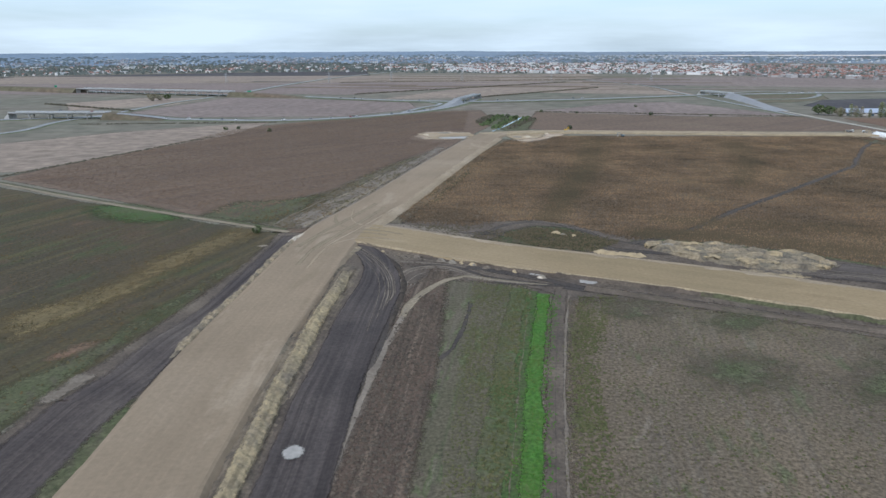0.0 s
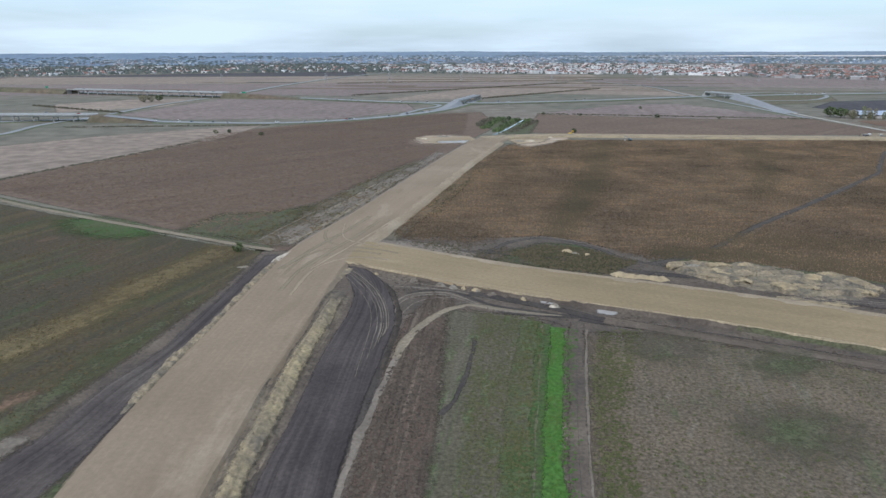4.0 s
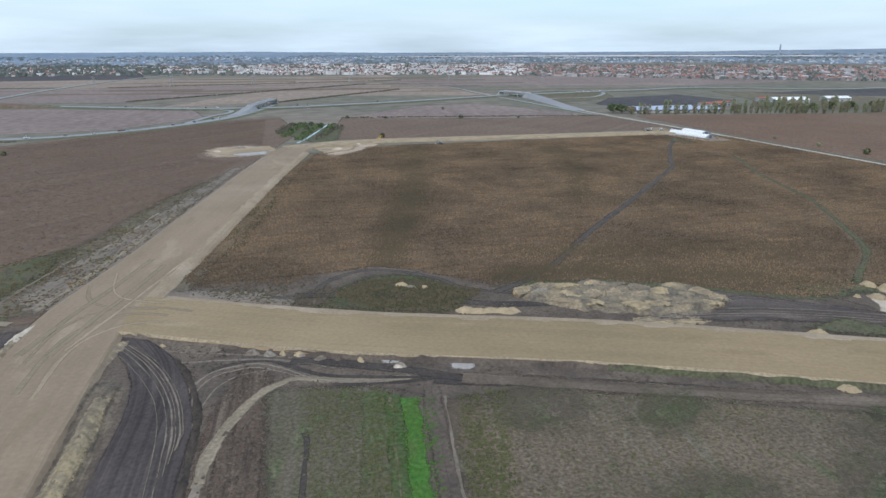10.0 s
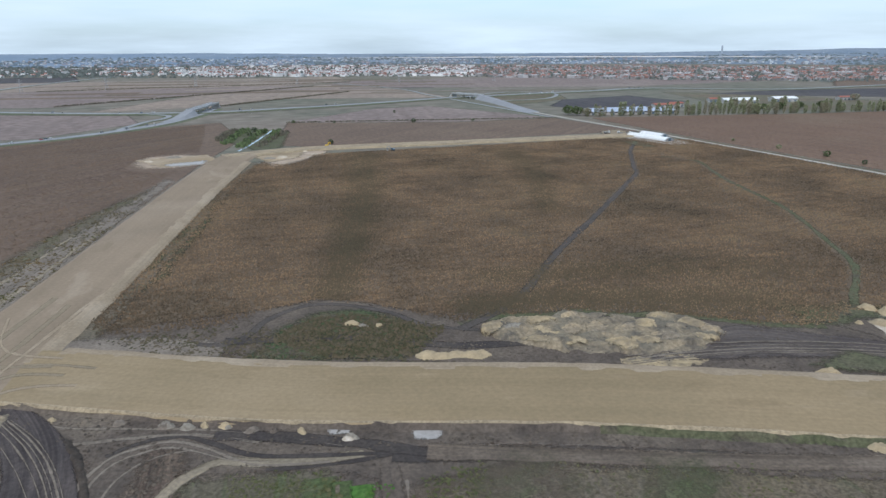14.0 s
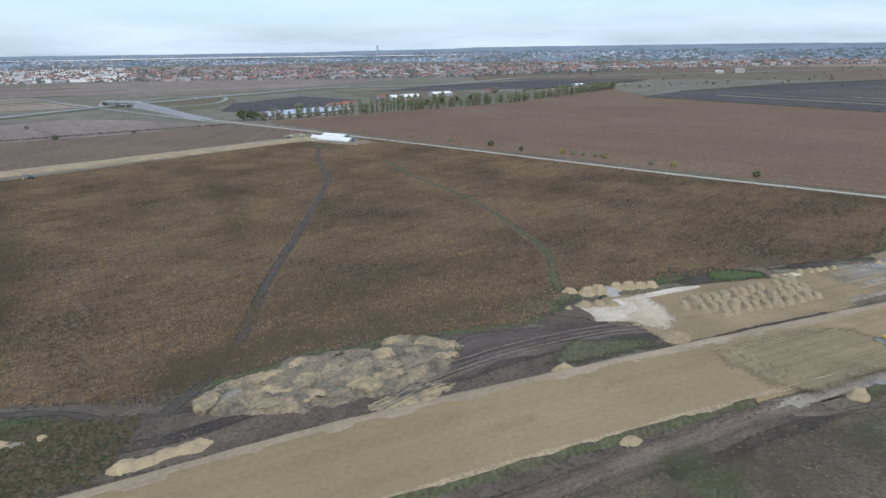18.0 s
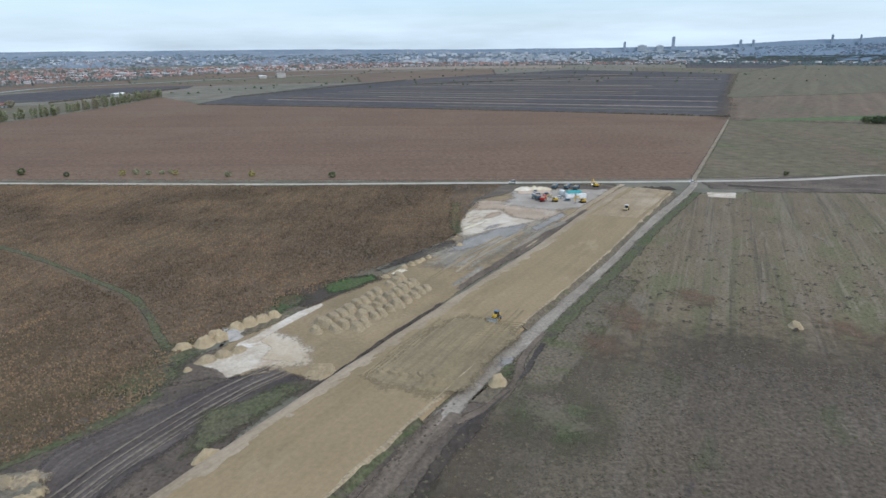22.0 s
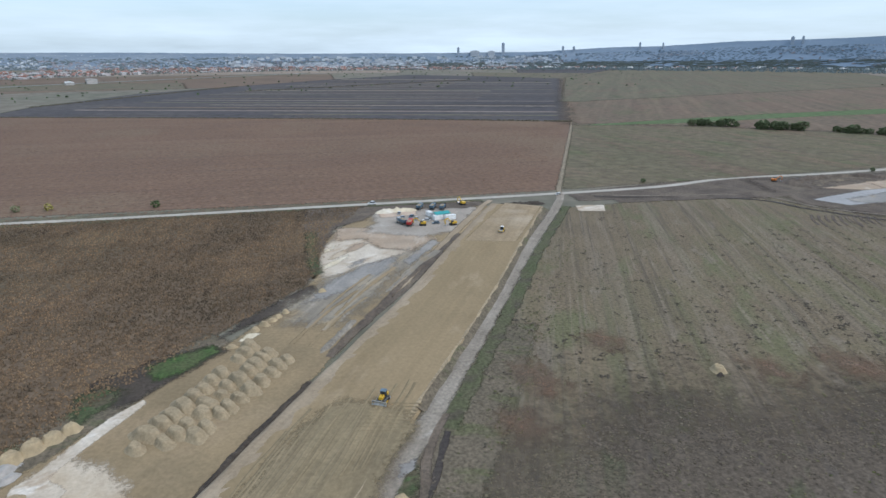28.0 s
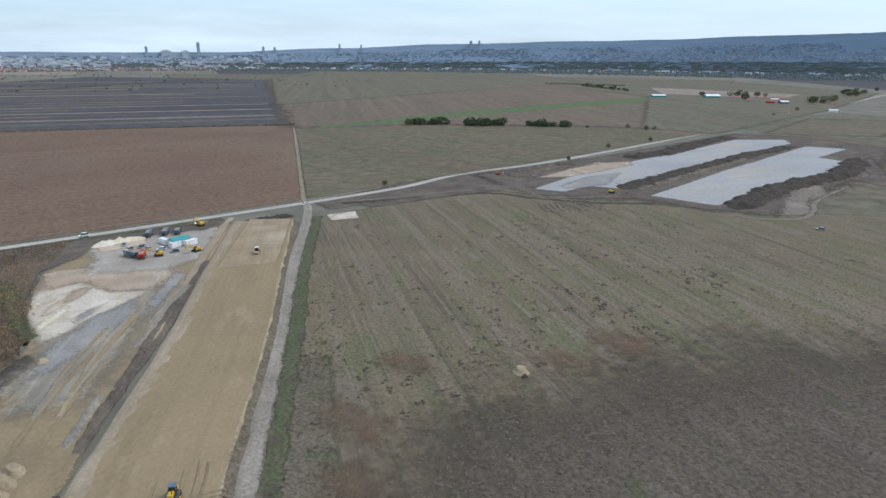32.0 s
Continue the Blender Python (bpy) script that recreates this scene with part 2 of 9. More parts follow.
def smooth_line(pts, step):
    """A line through the given corners, rounded and cut into even steps."""
    pts = [Vector((*p, 0)).to_3d() if len(p) == 2 else Vector(p) for p in pts]
    out = []
    for i in range(len(pts) - 1):
        a, b = pts[i], pts[i + 1]
        before, after = pts[max(i - 1, 0)], pts[min(i + 2, len(pts) - 1)]
        n = max(1, int((b - a).length / step))
        for k in range(n):
            t = k / n
            out.append(0.5 * ((2 * a) + (b - before) * t + (2 * before - 5 * a + 4 * b - after) * t * t + (3 * a - before - 3 * b + after) * t ** 3))
    return out + [pts[-1]]


def wob(p, s, seed):
    return noise.noise(Vector((p[0] * s + seed * 17.3, p[1] * s - seed * 9.1, seed * 3.7)))


def inside(x, y, poly):
    hit, j = False, len(poly) - 1
    for i in range(len(poly)):
        (xi, yi), (xj, yj) = poly[i], poly[j]
        if (yi > y) != (yj > y) and x < (xj - xi) * (y - yi) / (yj - yi) + xi:
            hit = not hit
        j = i
    return hit


level = [0.02]


SOFT = {}


def soft(m, w, narrow=False):
    """The same surface with a ragged rim, where it thins out over w metres into what lies below."""
    key = (m.name, 3 if narrow else 0 if w < 1.3 else 1 if w < 6 else 2)
    if key in SOFT:
        return SOFT[key]
    c = m.copy()
    c.name = m.name + "_rim"
    n, l = c.node_tree.nodes, c.node_tree.links
    att = n.new("ShaderNodeAttribute")
    att.attribute_name = "rim"
    geo = n.new("ShaderNodeNewGeometry")
    total = att.outputs["Fac"]
    for sc, amp in (((0.5, 1.4), (2.2, 1.8), (6.0, 1.6)), ((0.16, 1.7), (0.8, 1.7), (3.5, 1.2)), ((0.03, 1.3), (0.25, 1.9), (1.6, 1.4)), ((0.12, 1.1), (0.7, 1.1), (3.0, 1.2)))[key[1]]:
        t = n.new("ShaderNodeTexNoise")
        t.inputs["Scale"].default_value, t.inputs["Detail"].default_value = sc, 4
        l.new(geo.outputs["Position"], t.inputs["Vector"])
        k = n.new("ShaderNodeMath")
        k.operation = "MULTIPLY_ADD"
        k.inputs[1].default_value = amp
        l.new(t.outputs["Fac"], k.inputs[0])
        j = n.new("ShaderNodeMath")
        j.operation = "SUBTRACT"
        j.inputs[1].default_value = amp / 2
        l.new(total, k.inputs[2])
        l.new(k.outputs[0], j.inputs[0])
        total = j.outputs[0]
    r = n.new("ShaderNodeMapRange")
    r.interpolation_type = "SMOOTHSTEP"
    r.inputs["From Min"].default_value, r.inputs["From Max"].default_value = ((-0.3, 0.3), (-0.6, 0.6), (-1.0, 1.0), (-0.55, 0.55))[key[1]]
    l.new(total, r.inputs["Value"])
    clear = n.new("ShaderNodeBsdfTransparent")
    mix = n.new("ShaderNodeMixShader")
    l.new(r.outputs["Result"], mix.inputs["Fac"])
    l.new(clear.outputs[0], mix.inputs[1])
    l.new(n["Principled BSDF"].outputs[0], mix.inputs[2])
    l.new(mix.outputs[0], n["Material Output"].inputs["Surface"])
    SOFT[key] = c
    return c


def patch(name, pts, material, label, category="field", jitter=1.5, step=6.0, seed=1, z=None):
    """A flat piece of land with a ragged rim, laid over those before it."""
    if z is None:
        level[0] += 0.0015
        z = level[0]
    w = max(0.7, jitter * 1.3)
    ring = np.array(pts, float)
    lo, hi = ring.min(0) - 1.6 * w, ring.max(0) + 1.6 * w
    cell = max(w * 0.7, (hi - lo).max() / 120)
    nx, ny = int((hi[0] - lo[0]) / cell) + 2, int((hi[1] - lo[1]) / cell) + 2
    gx, gy = np.meshgrid(lo[0] + np.arange(nx) * cell, lo[1] + np.arange(ny) * cell, indexing="ij")
    x, y = gx.ravel(), gy.ravel()
    dist, within = np.full(len(x), 1e9), np.zeros(len(x), bool)
    for i in range(len(ring)):
        a, b = ring[i - 1], ring[i]
        v = b - a
        t = np.clip(((x - a[0]) * v[0] + (y - a[1]) * v[1]) / (v @ v + 1e-9), 0, 1)
        dist = np.minimum(dist, np.hypot(x - a[0] - t * v[0], y - a[1] - t * v[1]))
        within ^= ((a[1] > y) != (b[1] > y)) & (x < v[0] * (y - a[1]) / (v[1] if abs(v[1]) > 1e-9 else 1e-9) + a[0])
    rim = np.where(within, dist, -dist) / w
    idx = np.arange(nx * ny).reshape(nx, ny)
    quads = np.stack([idx[:-1, :-1], idx[1:, :-1], idx[1:, 1:], idx[:-1, 1:]], -1).reshape(-1, 4)
    quads = quads[rim[quads].max(1) > -1.15]
    used = np.unique(quads)
    back = np.zeros(nx * ny, np.int32)
    back[used] = np.arange(len(used))
    co = np.stack([x[used], y[used], np.full(len(used), z)], 1)
    ob = link_mesh(name, co.tolist(), back[quads].tolist(), soft(material, w))
    ob.data.attributes.new("rim", "FLOAT", "POINT").data.foreach_set("value", np.clip(rim[used], -4, 4))
    return tagged(ob, label, category, kind="structure")


def ribbon(name, pts, width, material, label, category="road", profile=None, step=4.0, jitter=0.4, seed=1, z=None, lump=None, ends=(0, 0)):
    """A road or bank swept along a line. profile: rows of (share of half the width, height)."""
    if z is None:
        level[0] += 0.0015
        z = level[0]
    flat = profile is None
    lump = 0.5 * jitter if lump is None else lump
    w = max(0.25, min(1.25, 0.22 * width))
    if flat:
        e = 2 * w / width
        profile = [(-1 - e, 0), (-1 + e, 0), (0, 0.01), (1 - e, 0), (1 + e, 0)]
    line, verts, faces, n = smooth_line(pts, step), [], [], len(profile)
    gone = [0.0]
    for a, b in zip(line[:-1], line[1:]):
        gone.append(gone[-1] + (b - a).length)
    for i, p in enumerate(line):
        grow = min(1.0, gone[i] / ends[0] if ends[0] else 1.0, (gone[-1] - gone[i]) / ends[1] if ends[1] else 1.0)
        d = (line[min(i + 1, len(line) - 1)] - line[max(i - 1, 0)])
        d.z = 0
        side = Vector((d.y, -d.x, 0)).normalized()
        for k, (u, h) in enumerate(profile):
            q = p + side * (u * width / 2)
            q += side * jitter * (wob(q, 0.11, seed + k) + 0.5 * wob(q, 0.4, seed + k + 3)) * (1 if abs(u) > 0.5 else 0.5)
            up = h * (1 + lump * (wob(q, 0.12, seed + 9) + 0.8 * wob(q, 0.45, seed + k))) if h > 0.05 else h
            verts.append((q.x, q.y, z + p.z + up * grow))
    for i in range(len(line) - 1):
        for k in range(n - 1):
            a = i * n + k
            faces.append((a, a + 1, a + n + 1, a + n))
    if not flat:
        faces += [tuple(range(n)), tuple(range(len(verts) - 1, len(verts) - n - 1, -1))]
    ob = link_mesh(name, verts, faces, soft(material, w, width < 6.5) if flat else material)
    ob.data.attributes.new("lane", "FLOAT_VECTOR", "POINT").data.foreach_set("vector", [c for g in gone for u, _ in profile for c in (u * width / 2, g, 0.0)])
    if flat:
        ob.data.attributes.new("rim", "FLOAT", "POINT").data.foreach_set("value", [(1 - abs(u)) * width / 2 / w for u, _ in profile] * len(line))
    return tagged(ob, label, category, kind="structure")


def heap_mesh(name, rx, ry, h, seed, material, rough=0.25, rings=9, spokes=22, lumps=1.0):
    """A poured heap: a rounded cone with slumped flanks and an uneven foot."""
    verts, faces = [(0, 0, h)], []
    for r in range(1, rings + 1):
        t = r / rings
        for s in range(spokes):
            a = 2 * math.pi * s / spokes
            e = 1 + 0.22 * noise.noise(Vector((math.cos(a) * 1.3, math.sin(a) * 1.3, seed * 2.3)))
            x, y = math.cos(a) * rx * t * e, math.sin(a) * ry * t * e
            z = h * min(1.0, 1.75 * (math.cos(min(t, 1) * math.pi) * 0.5 + 0.5))
            z += h * rough * (1 - t ** 4) * (noise.noise(Vector((x * lumps, y * lumps, seed))) + 0.5 * noise.noise(Vector((x * lumps * 2.7, y * lumps * 2.7, seed + 4))))
            verts.append((x, y, z if r < rings else -0.15))
    for s in range(spokes):
        faces.append((0, 1 + s, 1 + (s + 1) % spokes))
    for r in range(rings - 1):
        for s in range(spokes):
            a, b = 1 + r * spokes + s, 1 + r * spokes + (s + 1) % spokes
            faces.append((a, a + spokes, b + spokes, b))
    me = bpy.data.meshes.new(name)
    me.from_pydata(verts, [], faces)
    me.polygons.foreach_set("use_smooth", [True] * len(faces))
    me.materials.append(material)
    return me


def heap(name, x, y, rx, ry, h, seed, material, label, category="heap", group="", turn=0, rough=0.25, z=0.05, lumps=0.5, rings=9, spokes=22):
    ob = new(name, heap_mesh(name, rx, ry, h, seed, material, rough, rings, spokes, lumps))
    ob.matrix_world = pose(x, y, z, 0, 0, turn)
    return tagged(ob, label, category, group)


def bank(name, pts, width, height, material, label, category, seed, cell=0.16, ends=(6, 6), res=1.0, z=0.03, group="", kind="structure"):
    """Dumped earth pushed into an uneven bank: merged cones with slumped flanks along a line."""
    line = smooth_line(pts, res)
    across, verts, faces = max(8, int(width * 1.25 / res)), [], []
    gone = [0.0]
    for a, b in zip(line[:-1], line[1:]):
        gone.append(gone[-1] + (b - a).length)
    for i, p in enumerate(line):
        grow = min(1.0, gone[i] / ends[0] if ends[0] else 1.0, (gone[-1] - gone[i]) / ends[1] if ends[1] else 1.0)
        d = line[min(i + 1, len(line) - 1)] - line[max(i - 1, 0)]
        side = Vector((d.y, -d.x, 0)).normalized()
        for k in range(across + 1):
            u = 2.0 * k / across - 1
            q = p + side * (u * width * 0.62)
            foot = abs(u) * 1.24 / (0.3 + 0.7 * grow) + 0.45 * wob(q, 0.11, seed) + 0.3 * wob(q, 0.37, seed + 1)
            swell = max(0.0, 1 - max(foot, 0) ** 2.4) ** 0.8
            c = Vector((q.x * cell, q.y * cell, seed * 1.7))
            cones = max(0.0, 1 - 1.15 * noise.voronoi(c)[0][0])
            lumps = 0.4 + 0.45 * cones + 0.5 * noise.noise(c * 0.6) + 0.3 * noise.noise(c * 1.7) + 0.2 * noise.noise(c * 3.9) + 0.1 * noise.noise(c * 9)
            verts.append((q.x, q.y, z + height * swell * max(lumps, 0.06) * grow ** 0.6 - (0.2 if swell < 0.02 else 0)))
    n = across + 1
    for i in range(len(line) - 1):
        for k in range(across):
            a = i * n + k
            faces.append((a, a + 1, a + n + 1, a + n))
    ob = link_mesh(name, verts, faces, material)
    ob.data.polygons.foreach_set("use_smooth", [True] * len(faces))
    return tagged(ob, label, category, group, kind=kind)



def vnoise(x, y, seed):
    """Smooth value noise between -1 and 1 over arrays of places."""
    xi, yi = np.floor(x), np.floor(y)
    u, v = x - xi, y - yi
    u, v = u * u * (3 - 2 * u), v * v * (3 - 2 * v)

    def at(i, j):
        h = np.sin(i * 127.1 + j * 311.7 + seed * 74.7) * 43758.5453
        return (h - np.floor(h)) * 2 - 1

    low = at(xi, yi) * (1 - u) + at(xi + 1, yi) * u
    high = at(xi, yi + 1) * (1 - u) + at(xi + 1, yi + 1) * u
    return low * (1 - v) + high * v


def fbm(x, y, seed, octaves=4):
    total, amp = 0, 0.55
    for k in range(octaves):
        total = total + amp * vnoise(x * 2 ** k, y * 2 ** k, seed + k * 13)
        amp *= 0.52
    return total


def along(pts, n):
    """n even steps along a rounded line, as an array."""
    line = np.array([tuple(p)[:2] for p in smooth_line(pts, 2.0)])
    gone = np.concatenate([[0], np.cumsum(np.hypot(*np.diff(line, axis=0).T))])
    t = np.linspace(0, gone[-1], n)
    return np.stack([np.interp(t, gone, line[:, 0]), np.interp(t, gone, line[:, 1])], 1), t


def sweep(name, left, right, height, material, label, category, cell=0.7, across=24, z=0.04, rim=0.0, kind="structure"):
    """Ground between two lines, with real ruts and ridges. height: of the share across (0 to 1), the way along and the place."""
    n = int(sum(math.dist(a, b) for a, b in zip(left[:-1], left[1:])) / cell)
    (a, s), (b, _) = along(left, n), along(right, n)
    u = np.linspace(0, 1, across + 1)
    xy = a[:, None, :] * (1 - u)[None, :, None] + b[:, None, :] * u[None, :, None]
    ss, uu = np.meshgrid(s, u, indexing="ij")
    h = height(uu, ss, xy[..., 0], xy[..., 1])
    co = np.concatenate([xy, (z + h)[..., None]], -1).reshape(-1, 3)
    idx = np.arange(n * (across + 1)).reshape(n, across + 1)
    quads = np.stack([idx[:-1, :-1], idx[:-1, 1:], idx[1:, 1:], idx[1:, :-1]], -1).reshape(-1, 4)
    ob = link_mesh(name, co.tolist(), quads.tolist(), soft(material, 0.5, True) if rim else material)
    ob.data.polygons.foreach_set("use_smooth", [True] * len(quads))
    wide = np.hypot(*(b - a).T)[:, None]
    lane = np.stack([uu * wide, ss, ss * 0], -1)
    ob.data.attributes.new("lane", "FLOAT_VECTOR", "POINT").data.foreach_set("vector", lane.ravel())
    if rim:
        edge = np.minimum(np.minimum(uu, 1 - uu) * wide, np.minimum(ss - s[0], s[-1] - ss)) / rim - 0.6
        ob.data.attributes.new("rim", "FLOAT", "POINT").data.foreach_set("value", np.clip(edge, -4, 4).ravel())
    return tagged(ob, label, category, kind=kind)


def relief(name, ring, height, material, label="", category="", cell=0.6, z=0.0, parent=None, kind="", group="", rim=None):
    """A lumpy piece of ground inside a ring. height: of the distance from the rim and the place."""
    ring = np.array(ring, float)
    lo, hi = ring.min(0), ring.max(0)
    nx, ny = int((hi[0] - lo[0]) / cell) + 2, int((hi[1] - lo[1]) / cell) + 2
    gx, gy = np.meshgrid(lo[0] + np.arange(nx) * cell, lo[1] + np.arange(ny) * cell, indexing="ij")
    x, y = gx.ravel(), gy.ravel()
    dist, within = np.full(len(x), 1e9), np.zeros(len(x), bool)
    for i in range(len(ring)):
        a, b = ring[i - 1], ring[i]
        v = b - a
        t = np.clip(((x - a[0]) * v[0] + (y - a[1]) * v[1]) / (v @ v + 1e-9), 0, 1)
        dist = np.minimum(dist, np.hypot(x - a[0] - t * v[0], y - a[1] - t * v[1]))
        within ^= ((a[1] > y) != (b[1] > y)) & (x < v[0] * (y - a[1]) / (v[1] if abs(v[1]) > 1e-9 else 1e-9) + a[0])
    d = np.where(within, dist, -dist)
    h = height(d, x, y)
    idx = np.arange(nx * ny).reshape(nx, ny)
    quads = np.stack([idx[:-1, :-1], idx[1:, :-1], idx[1:, 1:], idx[:-1, 1:]], -1).reshape(-1, 4)
    quads = quads[h[quads].max(1) > 0.02]
    used = np.unique(quads)
    back = np.zeros(nx * ny, np.int32)
    back[used] = np.arange(len(used))
    co = np.stack([x[used], y[used], np.where(h[used] > 0.02, z + h[used], -0.12)], 1)
    ob = link_mesh(name, co.tolist(), back[quads].tolist(), soft(material, 1.0, True) if rim else material, parent)
    ob.data.polygons.foreach_set("use_smooth", [True] * len(quads))
    if rim:
        ob.data.attributes.new("rim", "FLOAT", "POINT").data.foreach_set("value", np.clip(rim(h, x, y), -4, 4)[used])
    return tagged(ob, label, category, group, kind=kind)


M_WEED = mat("green_weeds", (0.052, 0.083, 0.034), (0.07, 0.074, 0.04), None, 0.08, 0.9, bump=0.3, amount=0.42, spots=[((0.1, 0.078, 0.055), 5, 0.5, 30), ((0.062, 0.054, 0.04), 4, 0.56, 30), ((0.05, 0.115, 0.03), 5, 0.62, 30)])
M_WHITE = mat("white_lime", (0.50, 0.435, 0.35), (0.38, 0.315, 0.245), (0.56, 0.505, 0.43), 0.12, 1.0, bump=0.1, amount=0.16, spots=[((0.36, 0.275, 0.195), 7, 0.55, 40), ((0.63, 0.59, 0.53), 4, 0.57, 20)])
M_CREAM = mat("cream_gravel", (0.62, 0.54, 0.40), (0.50, 0.43, 0.31), (0.68, 0.64, 0.56), 0.1, 1.0, bump=0.1, amount=0.12)
M_GREYG = mat("grey_gravel", (0.275, 0.243, 0.196), (0.215, 0.192, 0.158), (0.335, 0.283, 0.21), 0.09, 1.0, bump=0.1, stripe=(62, 4, 0.5), amount=0.14, spots=[((0.27, 0.208, 0.13), 9, 0.53, 62), ((0.36, 0.33, 0.29), 5, 0.6, 62)])
M_CAMP = mat("camp_gravel", (0.33, 0.292, 0.25), (0.27, 0.236, 0.2), (0.385, 0.35, 0.305), 0.07, 1.0, bump=0.1, amount=0.16, spots=[((0.43, 0.38, 0.325), 8, 0.58, 62), ((0.235, 0.21, 0.185), 6, 0.58, 62)])
M_PINKSAND = mat("pinkish_sand", (0.365, 0.275, 0.198), (0.29, 0.23, 0.175), (0.43, 0.345, 0.265), 0.07, 1.0, bump=0.1, amount=0.16, spots=[((0.48, 0.42, 0.345), 8, 0.58, 62), ((0.25, 0.225, 0.19), 7, 0.6, 62)])
M_BLUEGREY = mat("blue_grey_gravel", (0.262, 0.246, 0.225), (0.2, 0.188, 0.176), (0.34, 0.31, 0.27), 0.09, 1.0, rough=0.7, bump=0.1, amount=0.18, spots=[((0.3, 0.24, 0.17), 8, 0.56, 62)], bands=[(62, 2.5, 0.56, (0.39, 0.36, 0.32), 0.5), (62, 6, 0.58, (0.175, 0.168, 0.162), 0.5)])
M_PINK = mat("pinkish_rubble", (0.50, 0.40, 0.32), (0.42, 0.32, 0.24), (0.40, 0.38, 0.35), 0.08, 1.0, bump=0.1, amount=0.12)
M_YARD = mat("yard_sand", (0.272, 0.204, 0.122), (0.22, 0.169, 0.103), (0.325, 0.246, 0.157), 0.05, 0.8, bump=0.1, stripe=(62, 6, 0.25), amount=0.15)
M_PLOUGH = mat("ploughed_soil", (0.12, 0.085, 0.064), (0.086, 0.063, 0.05), (0.138, 0.107, 0.08), 0.05, 1.2, bump=0.4, amount=0.34, bands=[(-6, 1.3, 0.5, (0.05, 0.038, 0.032), 0.8), (-6, 2.1, 0.54, (0.195, 0.148, 0.112), 0.7), (-6, 5, 0.55, (0.15, 0.122, 0.095), 0.5)])
M_STUBBLE = mat("grey_green_stubble", (0.15, 0.117, 0.082), (0.112, 0.09, 0.066), (0.132, 0.11, 0.071), 0.03, 1.0, bump=0.3, amount=0.48, spots=[((0.085, 0.098, 0.05), 9, 0.58, -11), ((0.185, 0.155, 0.122), 6, 0.6, -30), ((0.085, 0.07, 0.06), 5, 0.62, 40)], bands=[(-12, 2.4, 0.54, (0.1, 0.083, 0.068), 0.5), (-12, 4.5, 0.55, (0.175, 0.147, 0.116), 0.5), (-12, 11, 0.56, (0.105, 0.108, 0.065), 0.5)])
M_GREENSTUB = mat("green_stubble", (0.11, 0.094, 0.067), (0.085, 0.08, 0.05), (0.126, 0.104, 0.077), 0.05, 1.0, bump=0.2, amount=0.42, spots=[((0.065, 0.105, 0.035), 5, 0.55, -9), ((0.165, 0.138, 0.105), 5, 0.6, -9)], bands=[(-9, 2.0, 0.52, (0.078, 0.068, 0.05), 0.6), (-9, 4, 0.55, (0.155, 0.132, 0.1), 0.5), (-9, 6, 0.56, (0.07, 0.1, 0.038), 0.6)])
M_GRASS = mat("dull_grass", (0.075, 0.085, 0.042), (0.1, 0.094, 0.058), None, 0.06, 0.9, bump=0.3, amount=0.42, spots=[((0.078, 0.064, 0.05), 5, 0.54, 20), ((0.05, 0.075, 0.028), 4, 0.6, 20)])
M_SOIL2 = mat("churned_soil", (0.128, 0.102, 0.081), (0.079, 0.064, 0.053), (0.158, 0.128, 0.098), 0.09, 0.9, bump=0.5)
M_LANE = mat("trodden_lane", (0.088, 0.074, 0.064), (0.062, 0.053, 0.047), None, 0.1, 0.9, bump=0.1, lanes=[(0.8, 0.7, (1.3, 1.28, 1.26)), (1.8, 0.7, (0.6, 0.6, 0.6))])
M_TRAMPLED = mat("trampled_olive_soil", (0.15, 0.122, 0.088), (0.105, 0.09, 0.064), None, 0.06, 0.9, bump=0.3, amount=0.42, spots=[((0.10, 0.105, 0.052), 9, 0.54, -20), ((0.21, 0.175, 0.13), 5, 0.6, -20), ((0.07, 0.058, 0.048), 5, 0.62, -20)])
M_DARKFIELD = mat("dark_ploughland", (0.062, 0.057, 0.062), (0.08, 0.072, 0.07), (0.052, 0.048, 0.052), 0.006, 0.06, bands=[(-12, 16, 0.54, (0.1, 0.09, 0.085), 0.5), (-12, 9, 0.56, (0.042, 0.04, 0.044), 0.6)])
M_TAN = mat("tan_stubble", (0.26, 0.205, 0.163), (0.213, 0.169, 0.136), (0.29, 0.231, 0.184), 0.006, 0.07, bands=[(75, 40, 0.54, (0.185, 0.15, 0.12), 0.6), (75, 16, 0.55, (0.285, 0.225, 0.175), 0.5)])
M_MAUVE = mat("mauve_soil", (0.21, 0.164, 0.146), (0.174, 0.137, 0.123), (0.236, 0.19, 0.166), 0.008, 0.09, bands=[(-15, 20, 0.54, (0.15, 0.115, 0.1), 0.6), (-15, 9, 0.56, (0.24, 0.19, 0.165), 0.5)])
M_MEADOW = mat("far_meadow", (0.118, 0.112, 0.074), (0.138, 0.116, 0.082), None, 0.008, 0.08, stripe=(62, 20, 0.3), spots=[((0.145, 0.106, 0.077), 70, 0.53, 62), ((0.09, 0.1, 0.055), 50, 0.58, 62)])
M_FARGREEN = mat("far_fresh_grass", (0.078, 0.13, 0.05), (0.09, 0.118, 0.055), None, 0.01, 0.1)
M_POND = mat("grey_silt", (0.325, 0.318, 0.312), (0.275, 0.27, 0.268), (0.345, 0.315, 0.282), 0.02, 0.3, rough=0.7, bump=0.02, amount=0.14, spots=[((0.37, 0.32, 0.265), 40, 0.56, -10)], bands=[(-10, 10, 0.55, (0.385, 0.378, 0.368), 0.55), (-10, 5, 0.56, (0.245, 0.246, 0.25), 0.6)])
M_BLACK = mat("black_topsoil", (0.045, 0.037, 0.031), (0.075, 0.06, 0.048), None, 0.12, 0.7, bump=0.8)
